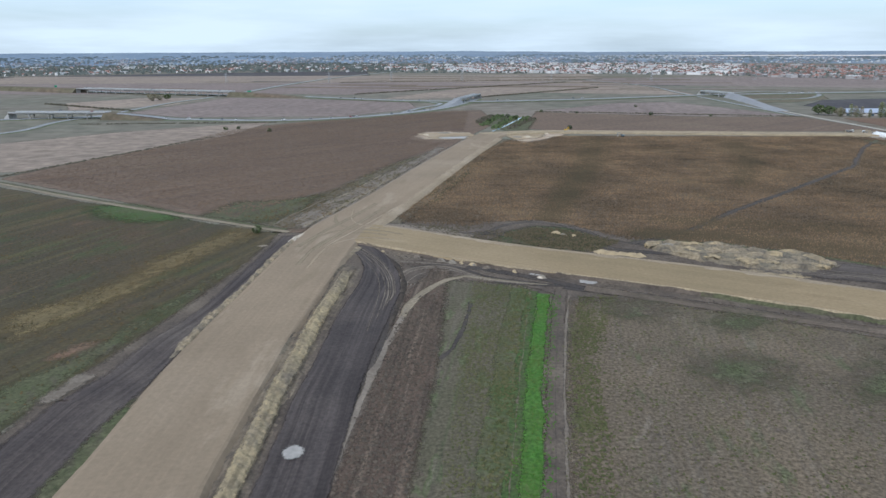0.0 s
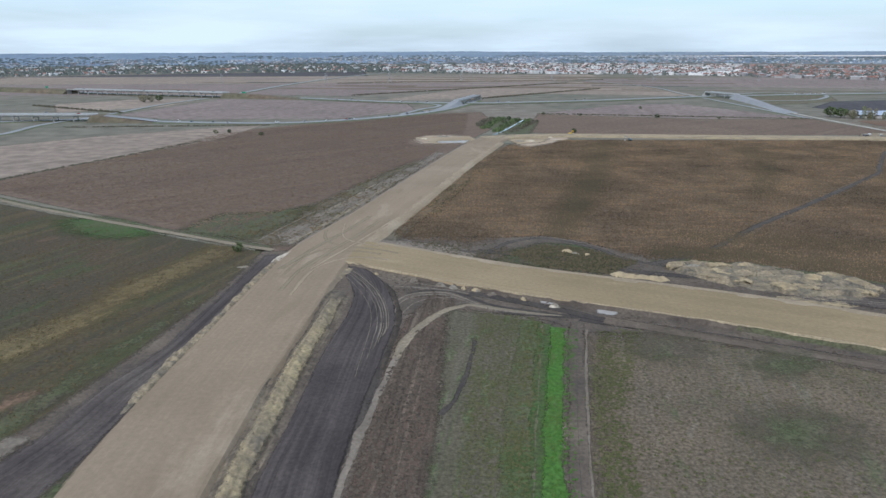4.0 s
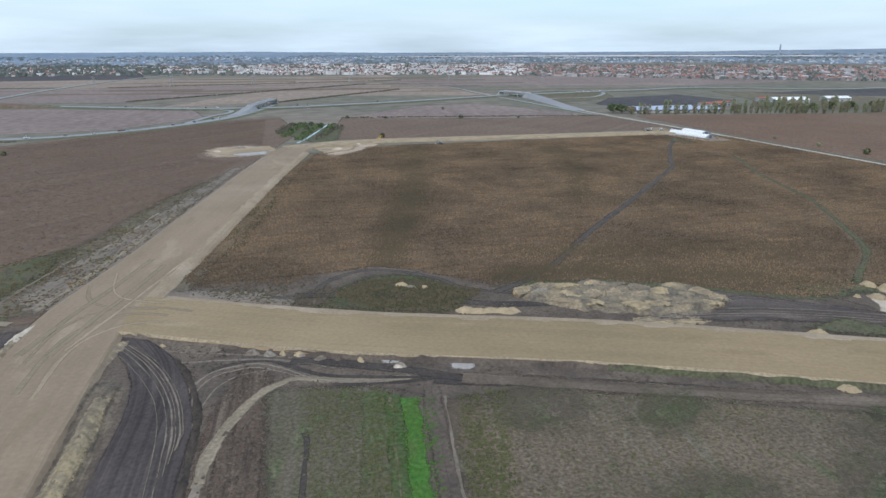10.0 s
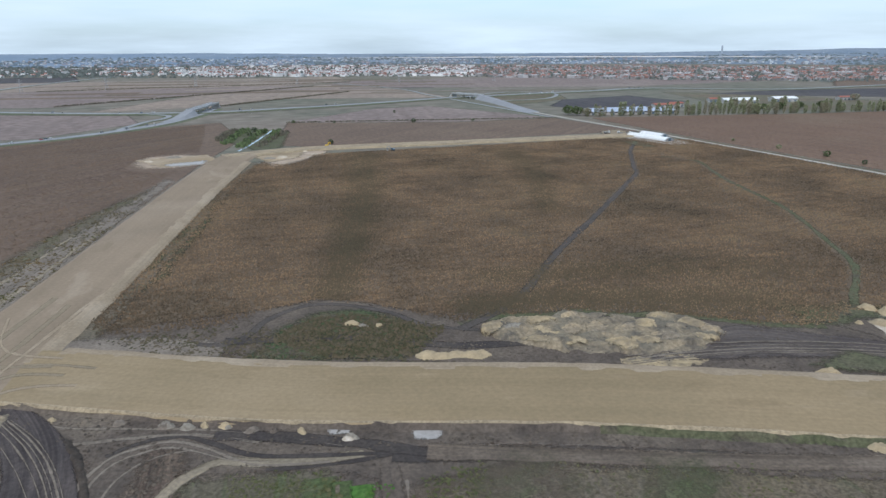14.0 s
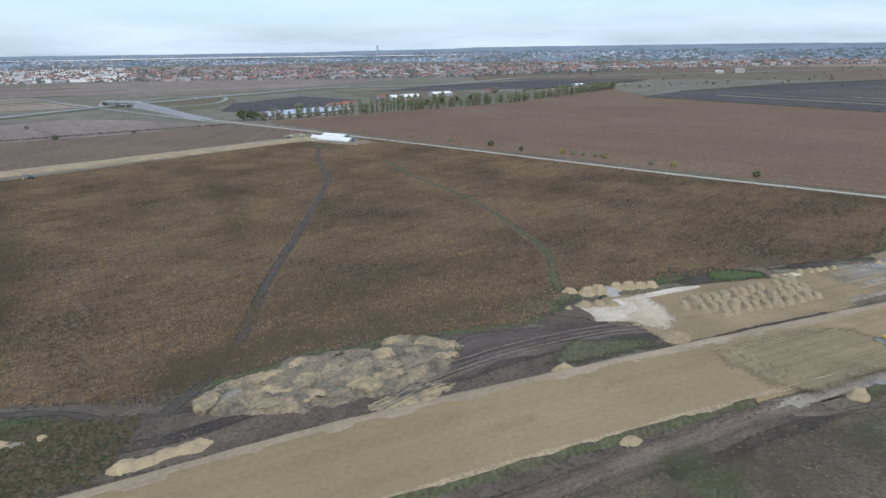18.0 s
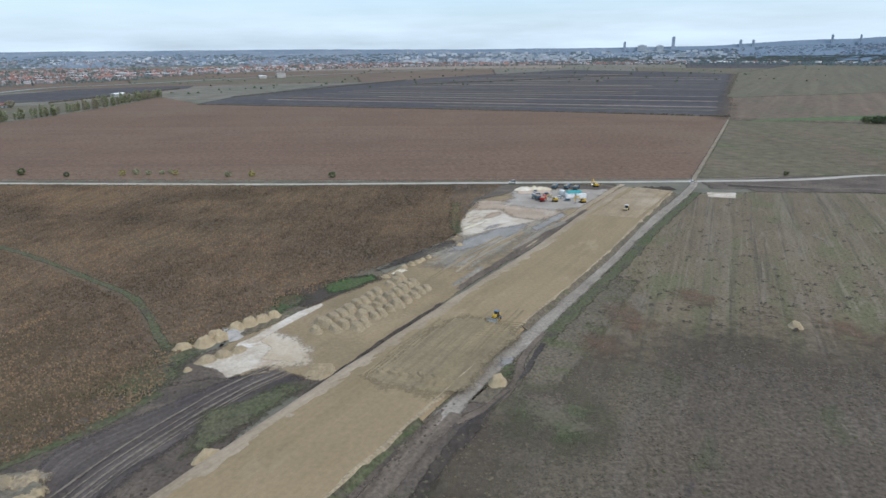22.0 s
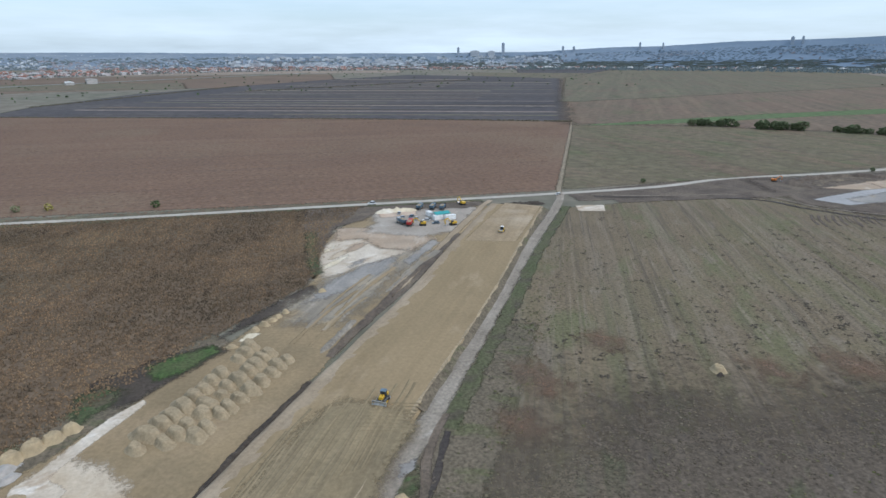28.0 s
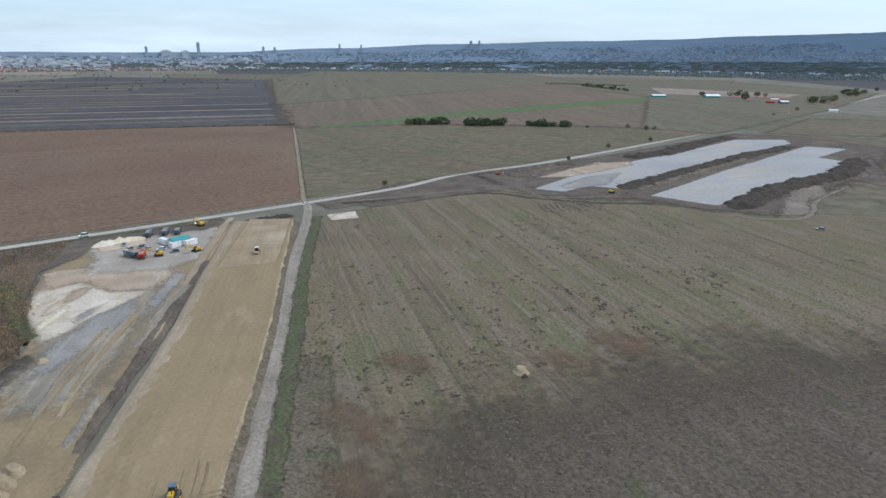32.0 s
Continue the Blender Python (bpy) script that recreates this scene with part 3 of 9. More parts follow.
M_DARKMUD = mat("dark_field_soil", (0.075, 0.068, 0.066), (0.055, 0.05, 0.05), None, 0.01, 0.1)
M_HAUL = mat("grey_haul_road", (0.262, 0.227, 0.185), (0.2, 0.172, 0.139), (0.305, 0.27, 0.225), 0.1, 1.0, bump=0.15, lanes=[(0.8, 0.45, (1.22, 1.22, 1.22)), (2.4, 0.6, (0.7, 0.69, 0.67))], amount=0.26, spots=[((0.33, 0.3, 0.26), 5, 0.6, 30), ((0.17, 0.146, 0.118), 6, 0.6, 30)])
M_PUDDLE = mat("pale_puddle", (0.35, 0.325, 0.298), (0.29, 0.272, 0.25), None, 0.1, 0.7, rough=0.45, spec=0.25, amount=0.16)
M_CANAL = mat("canal_water", (0.30, 0.36, 0.36), (0.24, 0.30, 0.31), None, 0.05, 0.2, rough=0.12, spec=0.6, amount=0.12)
M_SPOIL = mat("ochre_spoil", (0.37, 0.285, 0.175), (0.19, 0.16, 0.122), (0.27, 0.215, 0.145), 0.2, 0.9, bump=0.4, contrast=1.8)
M_HEAP = mat("heaped_sand", (0.32, 0.255, 0.165), (0.265, 0.21, 0.135), None, 0.25, 1.2, bump=0.2, amount=0.18)
M_SPOILLOW = mat("trampled_spoil", (0.225, 0.185, 0.13), (0.125, 0.107, 0.085), (0.30, 0.24, 0.16), 0.16, 0.9, bump=0.3, contrast=1.5)
M_OCHSAND = mat("ochre_sand", (0.36, 0.28, 0.168), (0.2, 0.162, 0.112), (0.4, 0.318, 0.2), 0.3, 1.2, bump=0.3, contrast=1.6)
M_SPOILGREEN = mat("grey_green_clay", (0.255, 0.205, 0.138), (0.12, 0.104, 0.082), (0.17, 0.15, 0.112), 0.16, 0.9, bump=0.4, contrast=1.9)
M_YHEAP = mat("yellow_sand", (0.41, 0.322, 0.2), (0.31, 0.245, 0.155), None, 0.3, 1.2, bump=0.25, amount=0.18)
M_GREYHEAP = mat("grey_spoil", (0.27, 0.24, 0.195), (0.19, 0.168, 0.138), None, 0.2, 1.0, bump=0.4)

M_NEARSTUB = mat("dark_stubble", (0.11, 0.088, 0.066), (0.088, 0.071, 0.055), (0.127, 0.104, 0.074), 0.03, 0.8, bump=0.3, amount=0.42, spots=[((0.075, 0.078, 0.045), 12, 0.57, 68), ((0.13, 0.106, 0.083), 7, 0.57, 68), ((0.062, 0.052, 0.046), 5, 0.6, 68)], bands=[(68, 3.0, 0.55, (0.08, 0.067, 0.056), 0.4), (68, 6.0, 0.56, (0.145, 0.12, 0.095), 0.4)])
M_BERM = mat("berm_sand", (0.30, 0.24, 0.16), (0.165, 0.14, 0.108), None, 0.28, 0.9, bump=0.4, contrast=1.5)
M_OCHRE = mat("ochre_fallow", (0.165, 0.122, 0.06), (0.13, 0.1, 0.052), None, 0.05, 0.8, bump=0.2, amount=0.34, bands=[(-21, 3, 0.52, (0.1, 0.082, 0.045), 0.6), (-21, 6, 0.56, (0.235, 0.185, 0.095), 0.6)])
M_CREAMSAND = mat("cream_sand", (0.45, 0.365, 0.265), (0.36, 0.285, 0.20), (0.52, 0.45, 0.36), 0.08, 1.0, bump=0.1, amount=0.12)
M_JUNC = mat("trafficked_sand", (0.235, 0.188, 0.128), (0.205, 0.164, 0.113), None, 0.06, 0.8, bump=0.1, amount=0.12)
M_BUSHY = mat("bushy_green", (0.05, 0.098, 0.028), (0.066, 0.082, 0.036), (0.085, 0.09, 0.045), 0.12, 0.9, bump=0.4, amount=0.42)
M_ROUGH = mat("rough_grass", (0.074, 0.092, 0.042), (0.1, 0.088, 0.058), (0.058, 0.095, 0.03), 0.1, 0.9, bump=0.4, amount=0.4, spots=[((0.135, 0.112, 0.08), 4, 0.55, 78), ((0.055, 0.12, 0.03), 4, 0.58, 78)])
M_VERGE = mat("motorway_verge", (0.10, 0.12, 0.068), (0.115, 0.112, 0.072), None, 0.01, 0.1)
M_WARM = mat("warm_spread_sand", (0.31, 0.236, 0.152), (0.265, 0.205, 0.132), (0.37, 0.30, 0.215), 0.08, 0.9, bump=0.1, stripe=(62, 5, 0.3), amount=0.15)
M_GRADED = mat("graded_sand", (0.238, 0.19, 0.117), (0.2, 0.16, 0.1), (0.27, 0.213, 0.134), 0.09, 0.9, bump=0.1, stripe=(64, 1.6, 0.4), amount=0.15)
M_MEADOW2 = mat("brown_olive_meadow", (0.152, 0.111, 0.081), (0.132, 0.105, 0.075), None, 0.008, 0.1, stripe=(62, 16, 0.35), spots=[((0.165, 0.115, 0.085), 80, 0.5, 62), ((0.118, 0.112, 0.066), 60, 0.56, 62)])
M_DULL = mat("dull_green_meadow", (0.12, 0.108, 0.068), (0.138, 0.112, 0.077), None, 0.012, 0.1, stripe=(100, 12, 0.25), spots=[((0.152, 0.108, 0.078), 50, 0.5, 100), ((0.085, 0.098, 0.05), 36, 0.55, 100), ((0.085, 0.07, 0.055), 24, 0.6, 100)])
M_DRYSOIL = mat("dry_grey_soil", (0.205, 0.172, 0.138), (0.15, 0.125, 0.102), (0.24, 0.203, 0.165), 0.09, 0.9, bump=0.2, amount=0.24, bands=[(62, 3, 0.55, (0.11, 0.092, 0.077), 0.5)], lanes=[(0.7, 0.4, (1.25, 1.23, 1.2))])
M_RUT = mat("rut_soil", (0.19, 0.16, 0.128), (0.145, 0.12, 0.096), None, 0.09, 0.9, bump=0.2)
M_RED = mat("rusty_stubble", (0.18, 0.112, 0.075), (0.145, 0.106, 0.076), None, 0.09, 0.9, bump=0.2, amount=0.34)


M_THINGRASS = mat("thin_grass", (0.094, 0.098, 0.056), (0.125, 0.102, 0.076), (0.074, 0.09, 0.042), 0.1, 0.9, bump=0.3, amount=0.4, contrast=1.6)
M_PALEVERGE = mat("pale_verge_sand", (0.305, 0.24, 0.167), (0.255, 0.2, 0.138), (0.34, 0.275, 0.2), 0.07, 0.9, bump=0.1, amount=0.14, lanes=[(0.9, 0.5, (0.82, 0.8, 0.78)), (2.2, 0.4, (1.14, 1.13, 1.12))])
M_STRAW = mat("straw_sand", (0.31, 0.25, 0.155), (0.22, 0.179, 0.12), (0.165, 0.138, 0.105), 0.22, 0.9, bump=0.4, amount=0.3, contrast=1.4, lanes=[(0.7, 0.5, (1.25, 1.22, 1.17)), (1.7, 0.6, (0.62, 0.61, 0.6))])
M_BERMSOIL = mat("berm_soil", (0.155, 0.126, 0.096), (0.1, 0.083, 0.067), (0.21, 0.172, 0.125), 0.2, 0.9, bump=0.4, amount=0.34, contrast=1.4, lanes=[(0.7, 0.5, (1.3, 1.27, 1.2)), (1.7, 0.7, (0.55, 0.54, 0.53))])
M_WESTMUD = mat("west_mud", (0.082, 0.067, 0.061), (0.058, 0.048, 0.046), (0.108, 0.09, 0.079), 0.05, 1.0, rough=0.9, bump=0.25, amount=0.22, lanes=[(0.8, 0.7, (1.45, 1.42, 1.38)), (2.6, 0.8, (0.55, 0.54, 0.55)), (8.0, 0.6, (0.62, 0.61, 0.62))])
M_LOOPMUD = mat("loop_mud", (0.075, 0.062, 0.058), (0.055, 0.046, 0.044), (0.098, 0.081, 0.073), 0.05, 1.0, rough=0.85, bump=0.25, amount=0.24, lanes=[(0.6, 0.65, (1.45, 1.42, 1.38)), (1.9, 0.8, (0.58, 0.57, 0.58)), (6.0, 0.6, (0.62, 0.61, 0.62))])


def shift_line(pts, d):
    """The same line moved d metres to its right."""
    out = []
    for i in range(len(pts)):
        a, b = Vector(pts[max(i - 1, 0)]), Vector(pts[min(i + 1, len(pts) - 1)])
        v = (b - a).normalized()
        out.append((pts[i][0] + v.y * d, pts[i][1] - v.x * d))
    return out


# ---------------------------------------------------------------- the land
tagged(link_mesh("ground", [(-5400, -5400, 0), (5400, -5400, 0), (5400, 5400, 0), (-5400, 5400, 0)], [(0, 1, 2, 3)], M_GROUND), "flat dull brown and green farmland plain", "ground", kind="structure")

# far fields, laid from the horizon inwards


def sector(a0, a1, d0, d1, tilt=0.0):
    """The corners of a far field between two bearings and two distances."""
    out = [(a0 + (a1 - a0) * k / 4, d0 + tilt * k / 4) for k in range(5)] + [(a1 - (a1 - a0) * k / 4, d1 + tilt * (1 - k / 4)) for k in range(5)]
    return [(60 + d * math.sin(radians(a)), 120 + d * math.cos(radians(a))) for a, d in out]


patch("field_rim_tan", sector(60, 98, 3050, 3500, 250), M_TAN, "far pale tan field before the suburb", jitter=6, seed=26)
patch("field_rim_brown", sector(52, 92, 1900, 3000, 100), M_BROWN, "far brown meadow before the town", jitter=6, seed=27)
patch("field_rim_olive", sector(62, 80, 2100, 2500, -150), M_MEADOW, "far olive meadow before the town", jitter=6, seed=28)
patch("field_rim_south", sector(108, 130, 3100, 4200), M_DARKFIELD, "far dull plain below the hills", jitter=6, seed=29)
patch("field_rim_green", sector(104, 150, 2600, 3300, -300), M_MEADOW, "far olive plain below the hills", jitter=6, seed=30)
patch("field_rim_west", sector(-36, -8, 2250, 2900), M_DARKFIELD, "far dark field before the village", jitter=6, seed=25)
patch("field_rim_pink", sector(-33, -12, 1950, 2350, 60), M_TAN, "far pinkish stubble field before the village", jitter=5, seed=20)
patch("field_far_north", [(-1500, 1950), (-360, 1930), (280, 1925), (520, 2150), (560, 2500), (-100, 2450), (-1600, 2500)], M_TAN, "far pale tan stubble field", jitter=4, seed=31)
patch("field_north_strip", [(-1300, 1480), (-430, 1440), (-180, 1390), (90, 1650), (350, 1920), (-360, 1925), (-1500, 1940)], M_MAUVE, "far mauve brown ploughed field", jitter=4, seed=32)
patch("field_north_tan", [(-120, 1260), (75, 1290), (200, 1430), (520, 1330), (530, 1700), (400, 1950), (60, 1640)], M_TAN, "far tan field behind the motorway", jitter=4, seed=33)
patch("field_north_mauve", [(540, 1720), (1100, 1500), (2100, 1650), (1700, 2150), (520, 2140), (400, 1960)], M_MAUVE, "far mauve field before the town", jitter=4, seed=34)
patch("field_loop", [(-480, 1000), (-370, 925), (-140, 930), (-40, 1050), (-60, 1180), (-300, 1290), (-430, 1320)], M_MAUVE, "brown field inside the motorway loop", jitter=3, seed=35)
patch("field_behind_viaduct", [(-690, 1199), (-607, 1319), (-458, 1330), (-474, 1131), (-599, 1046)], M_TAN, "pinkish tan field beyond the viaduct", jitter=3, seed=36)
patch("field_light", [(-700, 560), (-455, 660), (-380, 750), (-262, 838), (-225, 850), (-238, 720), (-330, 500), (-600, 430)], M_TAN, "pale tan harvested field", jitter=2, seed=37)
patch("field_rows", [(141, 985), (214, 954), (352, 902), (449, 899), (491, 907), (405, 1152), (306, 1141)], M_MAUVE, "mauve ploughed field with long furrows", jitter=2, seed=38)
rng = random.Random(47)
for k in range(34):
    cx, cy = rng.uniform(-900, 700), rng.uniform(1420, 2380)
    d = Vector((math.cos(radians(rng.gauss(-12, 7))), math.sin(radians(rng.gauss(-12, 7))))).normalized() * rng.uniform(90, 280)
    ribbon("far_strip_%d" % (k + 1), [(cx - d.x, cy - d.y), (cx, cy + rng.uniform(-8, 8)), (cx + d.x, cy + d.y)], rng.uniform(14, 60), (M_MAUVE, M_TAN, M_MEADOW, M_MEADOW2, M_BROWN, M_DULL, M_DARKMUD)[rng.randrange(7)], "narrow far field strip beyond the motorway", "field", step=30, jitter=3, seed=700 + k)
patch("field_between", [(59.9, 795.8), (119, 882), (141, 979), (214, 949), (352, 897), (491, 892), (502, 723), (276, 735), (124.1, 749.3)], M_BROWN, "brown meadow behind the far embankment", jitter=2, seed=39)
patch("field_canal_bank", [(44, 855), (59.9, 796.8), (73.7, 747), (99.4, 755.1), (127, 878), (94, 932), (60, 924)], M_GRASS, "green bushy canal bank", jitter=4, seed=40)
patch("field_ramp", [(542, 1125), (598, 1127), (710, 1202), (773, 1340), (682, 1407), (569, 1333)], M_DULL, "green grass inside the ramp loop", jitter=3, seed=41)
patch("field_factory_dark", [(606, 942), (865, 1044), (870, 1223), (685, 1178), (589, 1064)], M_DARKFIELD, "dark soil field behind the factory", jitter=3, seed=42)
patch("field_factory_green", [(859, 857), (897, 1024), (1009, 1285), (1165, 1115), (1168, 945), (1372, 809), (1172, 792), (991, 792)], M_MEADOW, "green meadow behind the poplar row", jitter=4, seed=43)
patch("field_far_dark", [(1047, 1198), (1197, 1039), (1336, 934), (1705, 859), (1850, 900), (1710, 1141), (1306, 1224)], M_DARKFIELD, "far dark ploughed field by the motorway", jitter=4, seed=44)
patch("field_east", [(516, 627), (510, 411), (505.8, 179.2), (509, 2), (601, -41), (764, -116), (925, -189), (936, -201), (992, -73), (1074, 117), (1109, 298), (1198, 625), (1391, 785), (1171, 768), (990, 771), (856, 794), (719, 830), (548, 870), (534, 865)], M_EAST, "wide reddish brown meadow behind the gravel road", seed=4)
patch("field_ploughland", [(947, -204), (992, -65), (1074, 127), (1110, 308), (1199, 635), (1380, 631), (1772, 534), (2087, 334), (2521, 56), (2993, -322), (2731, -595), (2422, -809)], M_DARKFIELD, "dark bluish ploughland in long strips", jitter=5, seed=45)
rng = random.Random(46)
for k in range(48):
    a = 0.012 + k * 0.02
    l0, r0 = Vector((1210, 580)).lerp(Vector((2600, -20)), a), Vector((985, -205)).lerp(Vector((2400, -760)), a)
    u = rng.choice((0, 0, 0, 0.2, 0.45))
    v = rng.choice((1, 1, 0.8, 0.6))
    ribbon("field_strip_%d" % (k + 1), [tuple(l0.lerp(r0, u)), tuple(l0.lerp(r0, (u + v) / 2)), tuple(l0.lerp(r0, v * 0.99))], rng.uniform(6, 20), (M_BLACK, M_MEADOW, M_DARKMUD, M_MAUVE, M_BLACK, M_MEADOW2, M_DARKMUD, M_TAN)[k % 8], "narrow strip in the dark ploughland", "field", step=30, jitter=3, seed=46 + k)
patch("field_meadow", [(510, -3), (601, -45), (764, -120), (925, -193), (908, -183), (847, -337), (730, -484), (633, -568), (569, -622), (536.1, -296.6)], M_DULL, "dull green meadow beyond the gravel road", seed=60)
patch("field_meadow_far", [(913, -180), (2416, -797), (2346, -1723), (1507, -1500), (1060, -1177), (633, -573), (730, -494), (847, -347)], M_MEADOW2, "brown meadow with pale bands", jitter=16, seed=61)
patch("field_pale_far", [(1284, -328), (2522, -859), (3502, -1535), (3130, -2698), (1723, -1710), (1500, -990)], M_MEADOW, "far olive meadow", jitter=6, seed=66)
patch("field_green_strip", [(890, -171), (928, -321), (977, -530), (1030, -904), (1048, -1163), (972, -1066), (925, -552), (885, -319)], M_FARGREEN, "long fresh green strip across the meadow", jitter=2, seed=62)
patch("field_south_plain", [(554, -585), (650, -570), (1060, -1170), (1700, -1500), (1600, -2400), (820, -1900), (640, -1130)], M_MEADOW, "olive meadow round the farm", jitter=5, seed=67)
patch("field_farm", [(1358, -1606), (903, -1620), (859, -1446), (959, -1346), (1126, -1318)], M_TAN, "tan field behind the farm", jitter=4, seed=63)
patch("field_dark_south", [(2403, -3279), (1772, -2942), (879, -2125), (1063, -2897), (1910, -4568), (2700, -4604)], M_DARKFIELD, "far dark ploughed field", jitter=5, seed=64)
patch("field_green_south", [(565, -675), (400, -655), (308, -722), (262, -1064), (587, -1058), (603, -942)], M_MEADOW, "green winter crop beside the road", jitter=3, seed=65)

# near fields
level[0] = 0.02
patch("soil_base", [(-150, -280), (-100, 200), (-84, 330), (60, 345), (172, 284), (190, 172), (60, 200), (30, -280)], M_SOIL2, "churned brown soil under the earthworks", jitter=3, seed=1)
REED = [(-27, 350), (-22, 338), (14, 330), (30, 338), (52, 342), (68, 332), (84, 312), (94, 302), (110, 302), (124, 297), (137, 296), (147, 288), (160, 284), (172, 274), (182, 266), (200, 254), (212, 252), (226, 257), (247, 247), (290, 221), (311, 205), (354, 174), (372, 169), (444, 160), (462, 148), (490, 138), (488, 300), (492, 420), (500, 640), (440, 682), (135, 699), (84, 690), (66, 665), (38, 590), (8, 480)]
patch("field_reeds", REED, M_REED, "wide field of dry brown reeds between the earthworks", seed=2)
patch("grass_reed_west", [(-10, 383), (-2, 390), (2, 413), (14, 455), (22, 490), (12, 481), (-2, 440), (-8, 420)], M_WEED, "green growth between reeds and embankment", "grass", jitter=2.5, seed=187)
patch("field_west", [(-90, 335), (-128, 348), (-330, 470), (-260, 780), (-70, 978), (60, 1020), (70, 830), (25, 690), (-75, 310)], M_BROWN, "brown autumn meadow beside the earth road", seed=3)
patch("field_west_edge", [(-84, 326), (-118, 346), (-100, 372), (-72, 430), (-45, 520), (-8, 600), (-26, 500), (-50, 400), (-70, 330)], M_TRAMPLED, "trampled olive soil beside the embankment", jitter=5, seed=21)
patch("dust_west", [(-84, 346), (-75, 384), (-61, 425), (-44, 483), (-22, 555), (-4, 622), (2, 616), (-16, 545), (-34, 470), (-52, 392), (-68, 344), (-74, 328)], M_DRYSOIL, "pale dusty soil beside the embankment", "soil", jitter=4, seed=22)
patch("field_west_grass", [(-140, 352), (-98, 338), (-82, 372), (-80, 412), (-100, 395), (-128, 392)], M_GRASS, "dull green grass patch at the field corner", jitter=5, seed=24)
patch("soil_roadside", [(500, -2), (512, -60), (527, -150), (520, -180), (450, -185), (436, -140), (470, -60), (474, 0)], M_SOIL2, "bare brown soil along the gravel road", jitter=2, seed=19)
patch("field_south", [(120, 205), (165, 182), (235.2, 139), (322.7, 92.7), (390.7, 54.2), (458.7, 13.8), (466.2, -51.8), (455, -120), (330, -195), (100, -420), (0, -100), (20, 40)], M_OLIVE, "olive brown stubble field with faint rows", seed=5)
patch("field_south_dark", [(150, 186), (172, 174), (222, 146), (236, 105), (232, 50), (215, -10), (160, -70), (100, -40), (122, 80), (136, 130)], M_NEARSTUB, "darker brown stubble near the haul track", jitter=28, seed=187)
patch("soil_haul_side", [(196, 172), (240, 150), (300, 112), (296, 96), (238, 124), (196, 150)], M_TRAMPLED, "trampled soil beside the haul track", jitter=1.6, seed=18)
patch("field_south_west", [(46, 222), (75, 224), (125, 203), (164, 181.5), (158, 160), (142, 128), (120, 80), (90, 0), (50, -120), (-26, -120), (10, 40), (25, 112)], M_STUBBLE, "brown and green stubble field with fine rows", jitter=6, seed=22)
patch("field_far_south", [(455, -120), (330, -195), (100, -420), (200, -900), (480, -900), (540, -600), (500, -300)], M_MEADOW, "olive grass beside the silt basins", seed=23)
patch("field_left", [(-128, -280), (-110, 40), (-110, 136), (-84, 282), (-82, 316), (-122, 335), (-245, 403), (-420, 500), (-520, -280)], M_LEFT, "green and ochre fallow field along the dirt track", seed=6)
patch("field_left_green", [(-216, 381), (-194, 386), (-160, 364), (-145, 347), (-163, 341), (-194, 353)], M_BUSHY, "fresh green corner of the fallow field", jitter=5.5, seed=7)
patch("field_left_ochre", [(-158, 211), (-142, 222), (-134, 247), (-126, 285), (-110, 328), (-95, 318), (-112, 279), (-122, 235), (-134, 206), (-141, 192)], M_OCHRE, "ochre dry band through the fallow field", jitter=7, seed=8)
patch("field_left_rust", [(-121.5, 177), (-118, 188), (-109, 191), (-112, 179)], M_RED, "rusty dry patch in the fallow field", jitter=3.2, seed=10)
patch("field_left_grass", [(-124, 120), (-123, 162), (-117, 173), (-109, 192), (-105, 217), (-94, 262), (-90, 262), (-101, 214), (-104, 184), (-109, 162), (-112, 120)], M_GRASS, "green verge beside the muddy road", jitter=4, seed=9)

# earthworks -------------------------------------------------------
patch("soil_corner", [(198, 262), (226, 251), (246, 234), (242, 196), (205, 206)], M_SOIL2, "churned soil at the yard corner", jitter=1, seed=69)
patch("soil_north", [(-40, 332), (-34, 346), (-22, 362), (-16, 352), (-20, 341), (20, 340), (56, 340), (92, 309), (118, 310), (184, 291), (204, 266), (214, 240), (216, 212), (180, 224), (80, 274), (0, 316)], M_SOIL2, "churned dark soil along the embankment", seed=70)
patch("grass_north", [(22, 301), (34, 320), (49, 329), (64, 326), (74, 313), (79, 294), (66, 284)], M_WEED, "dark green weeds on the churned soil", jitter=3.4, seed=72)
ribbon("grass_reed_edge", [(92, 300), (110, 301), (124, 296), (137, 295), (150, 285), (165, 280), (176, 270), (190, 260), (206, 251)], 4.5, M_GRASS, "green fringe of the reed field", "grass", None, 3, 1.6, 73)
patch("soil_south", [(-40, 294), (20, 270), (52, 250), (106, 225), (168, 193), (205, 172), (200, 158), (160, 180), (110, 206), (72, 225), (48, 226), (30, 240), (5, 247), (-18, 240), (-18, 262), (-30, 284)], M_SOIL2, "churned brown soil below the embankment", seed=74)
patch("soil_loop", [(-46, -280), (-40, 40), (-38, 120), (-34, 197), (-32, 255), (-41, 296), (-30, 284), (-22, 271), (-17, 240), (-17, 197), (-24, 150), (-29, 115), (-32, 40), (-40, -280)], M_MUD, "dark loop of compacted mud", jitter=1.5, seed=75)
patch("field_plough", [(-48, -120), (-32, 40), (-23, 120), (-17, 200), (-13, 236), (-4, 262), (4, 258), (1, 240), (-2, 167), (-7, 119), (-11, 40), (-38, -120)], M_PLOUGH, "dark ploughed strip with clods", jitter=2.0, seed=76)
patch("field_grey", [(-38, -120), (-11, 40), (-7, 119), (-2, 167), (2, 246), (33, 238), (22, 174), (9, 112), (-2, 40), (-36, -120)], M_GREENSTUB, "grey green stubble strip", jitter=2.0, seed=77)
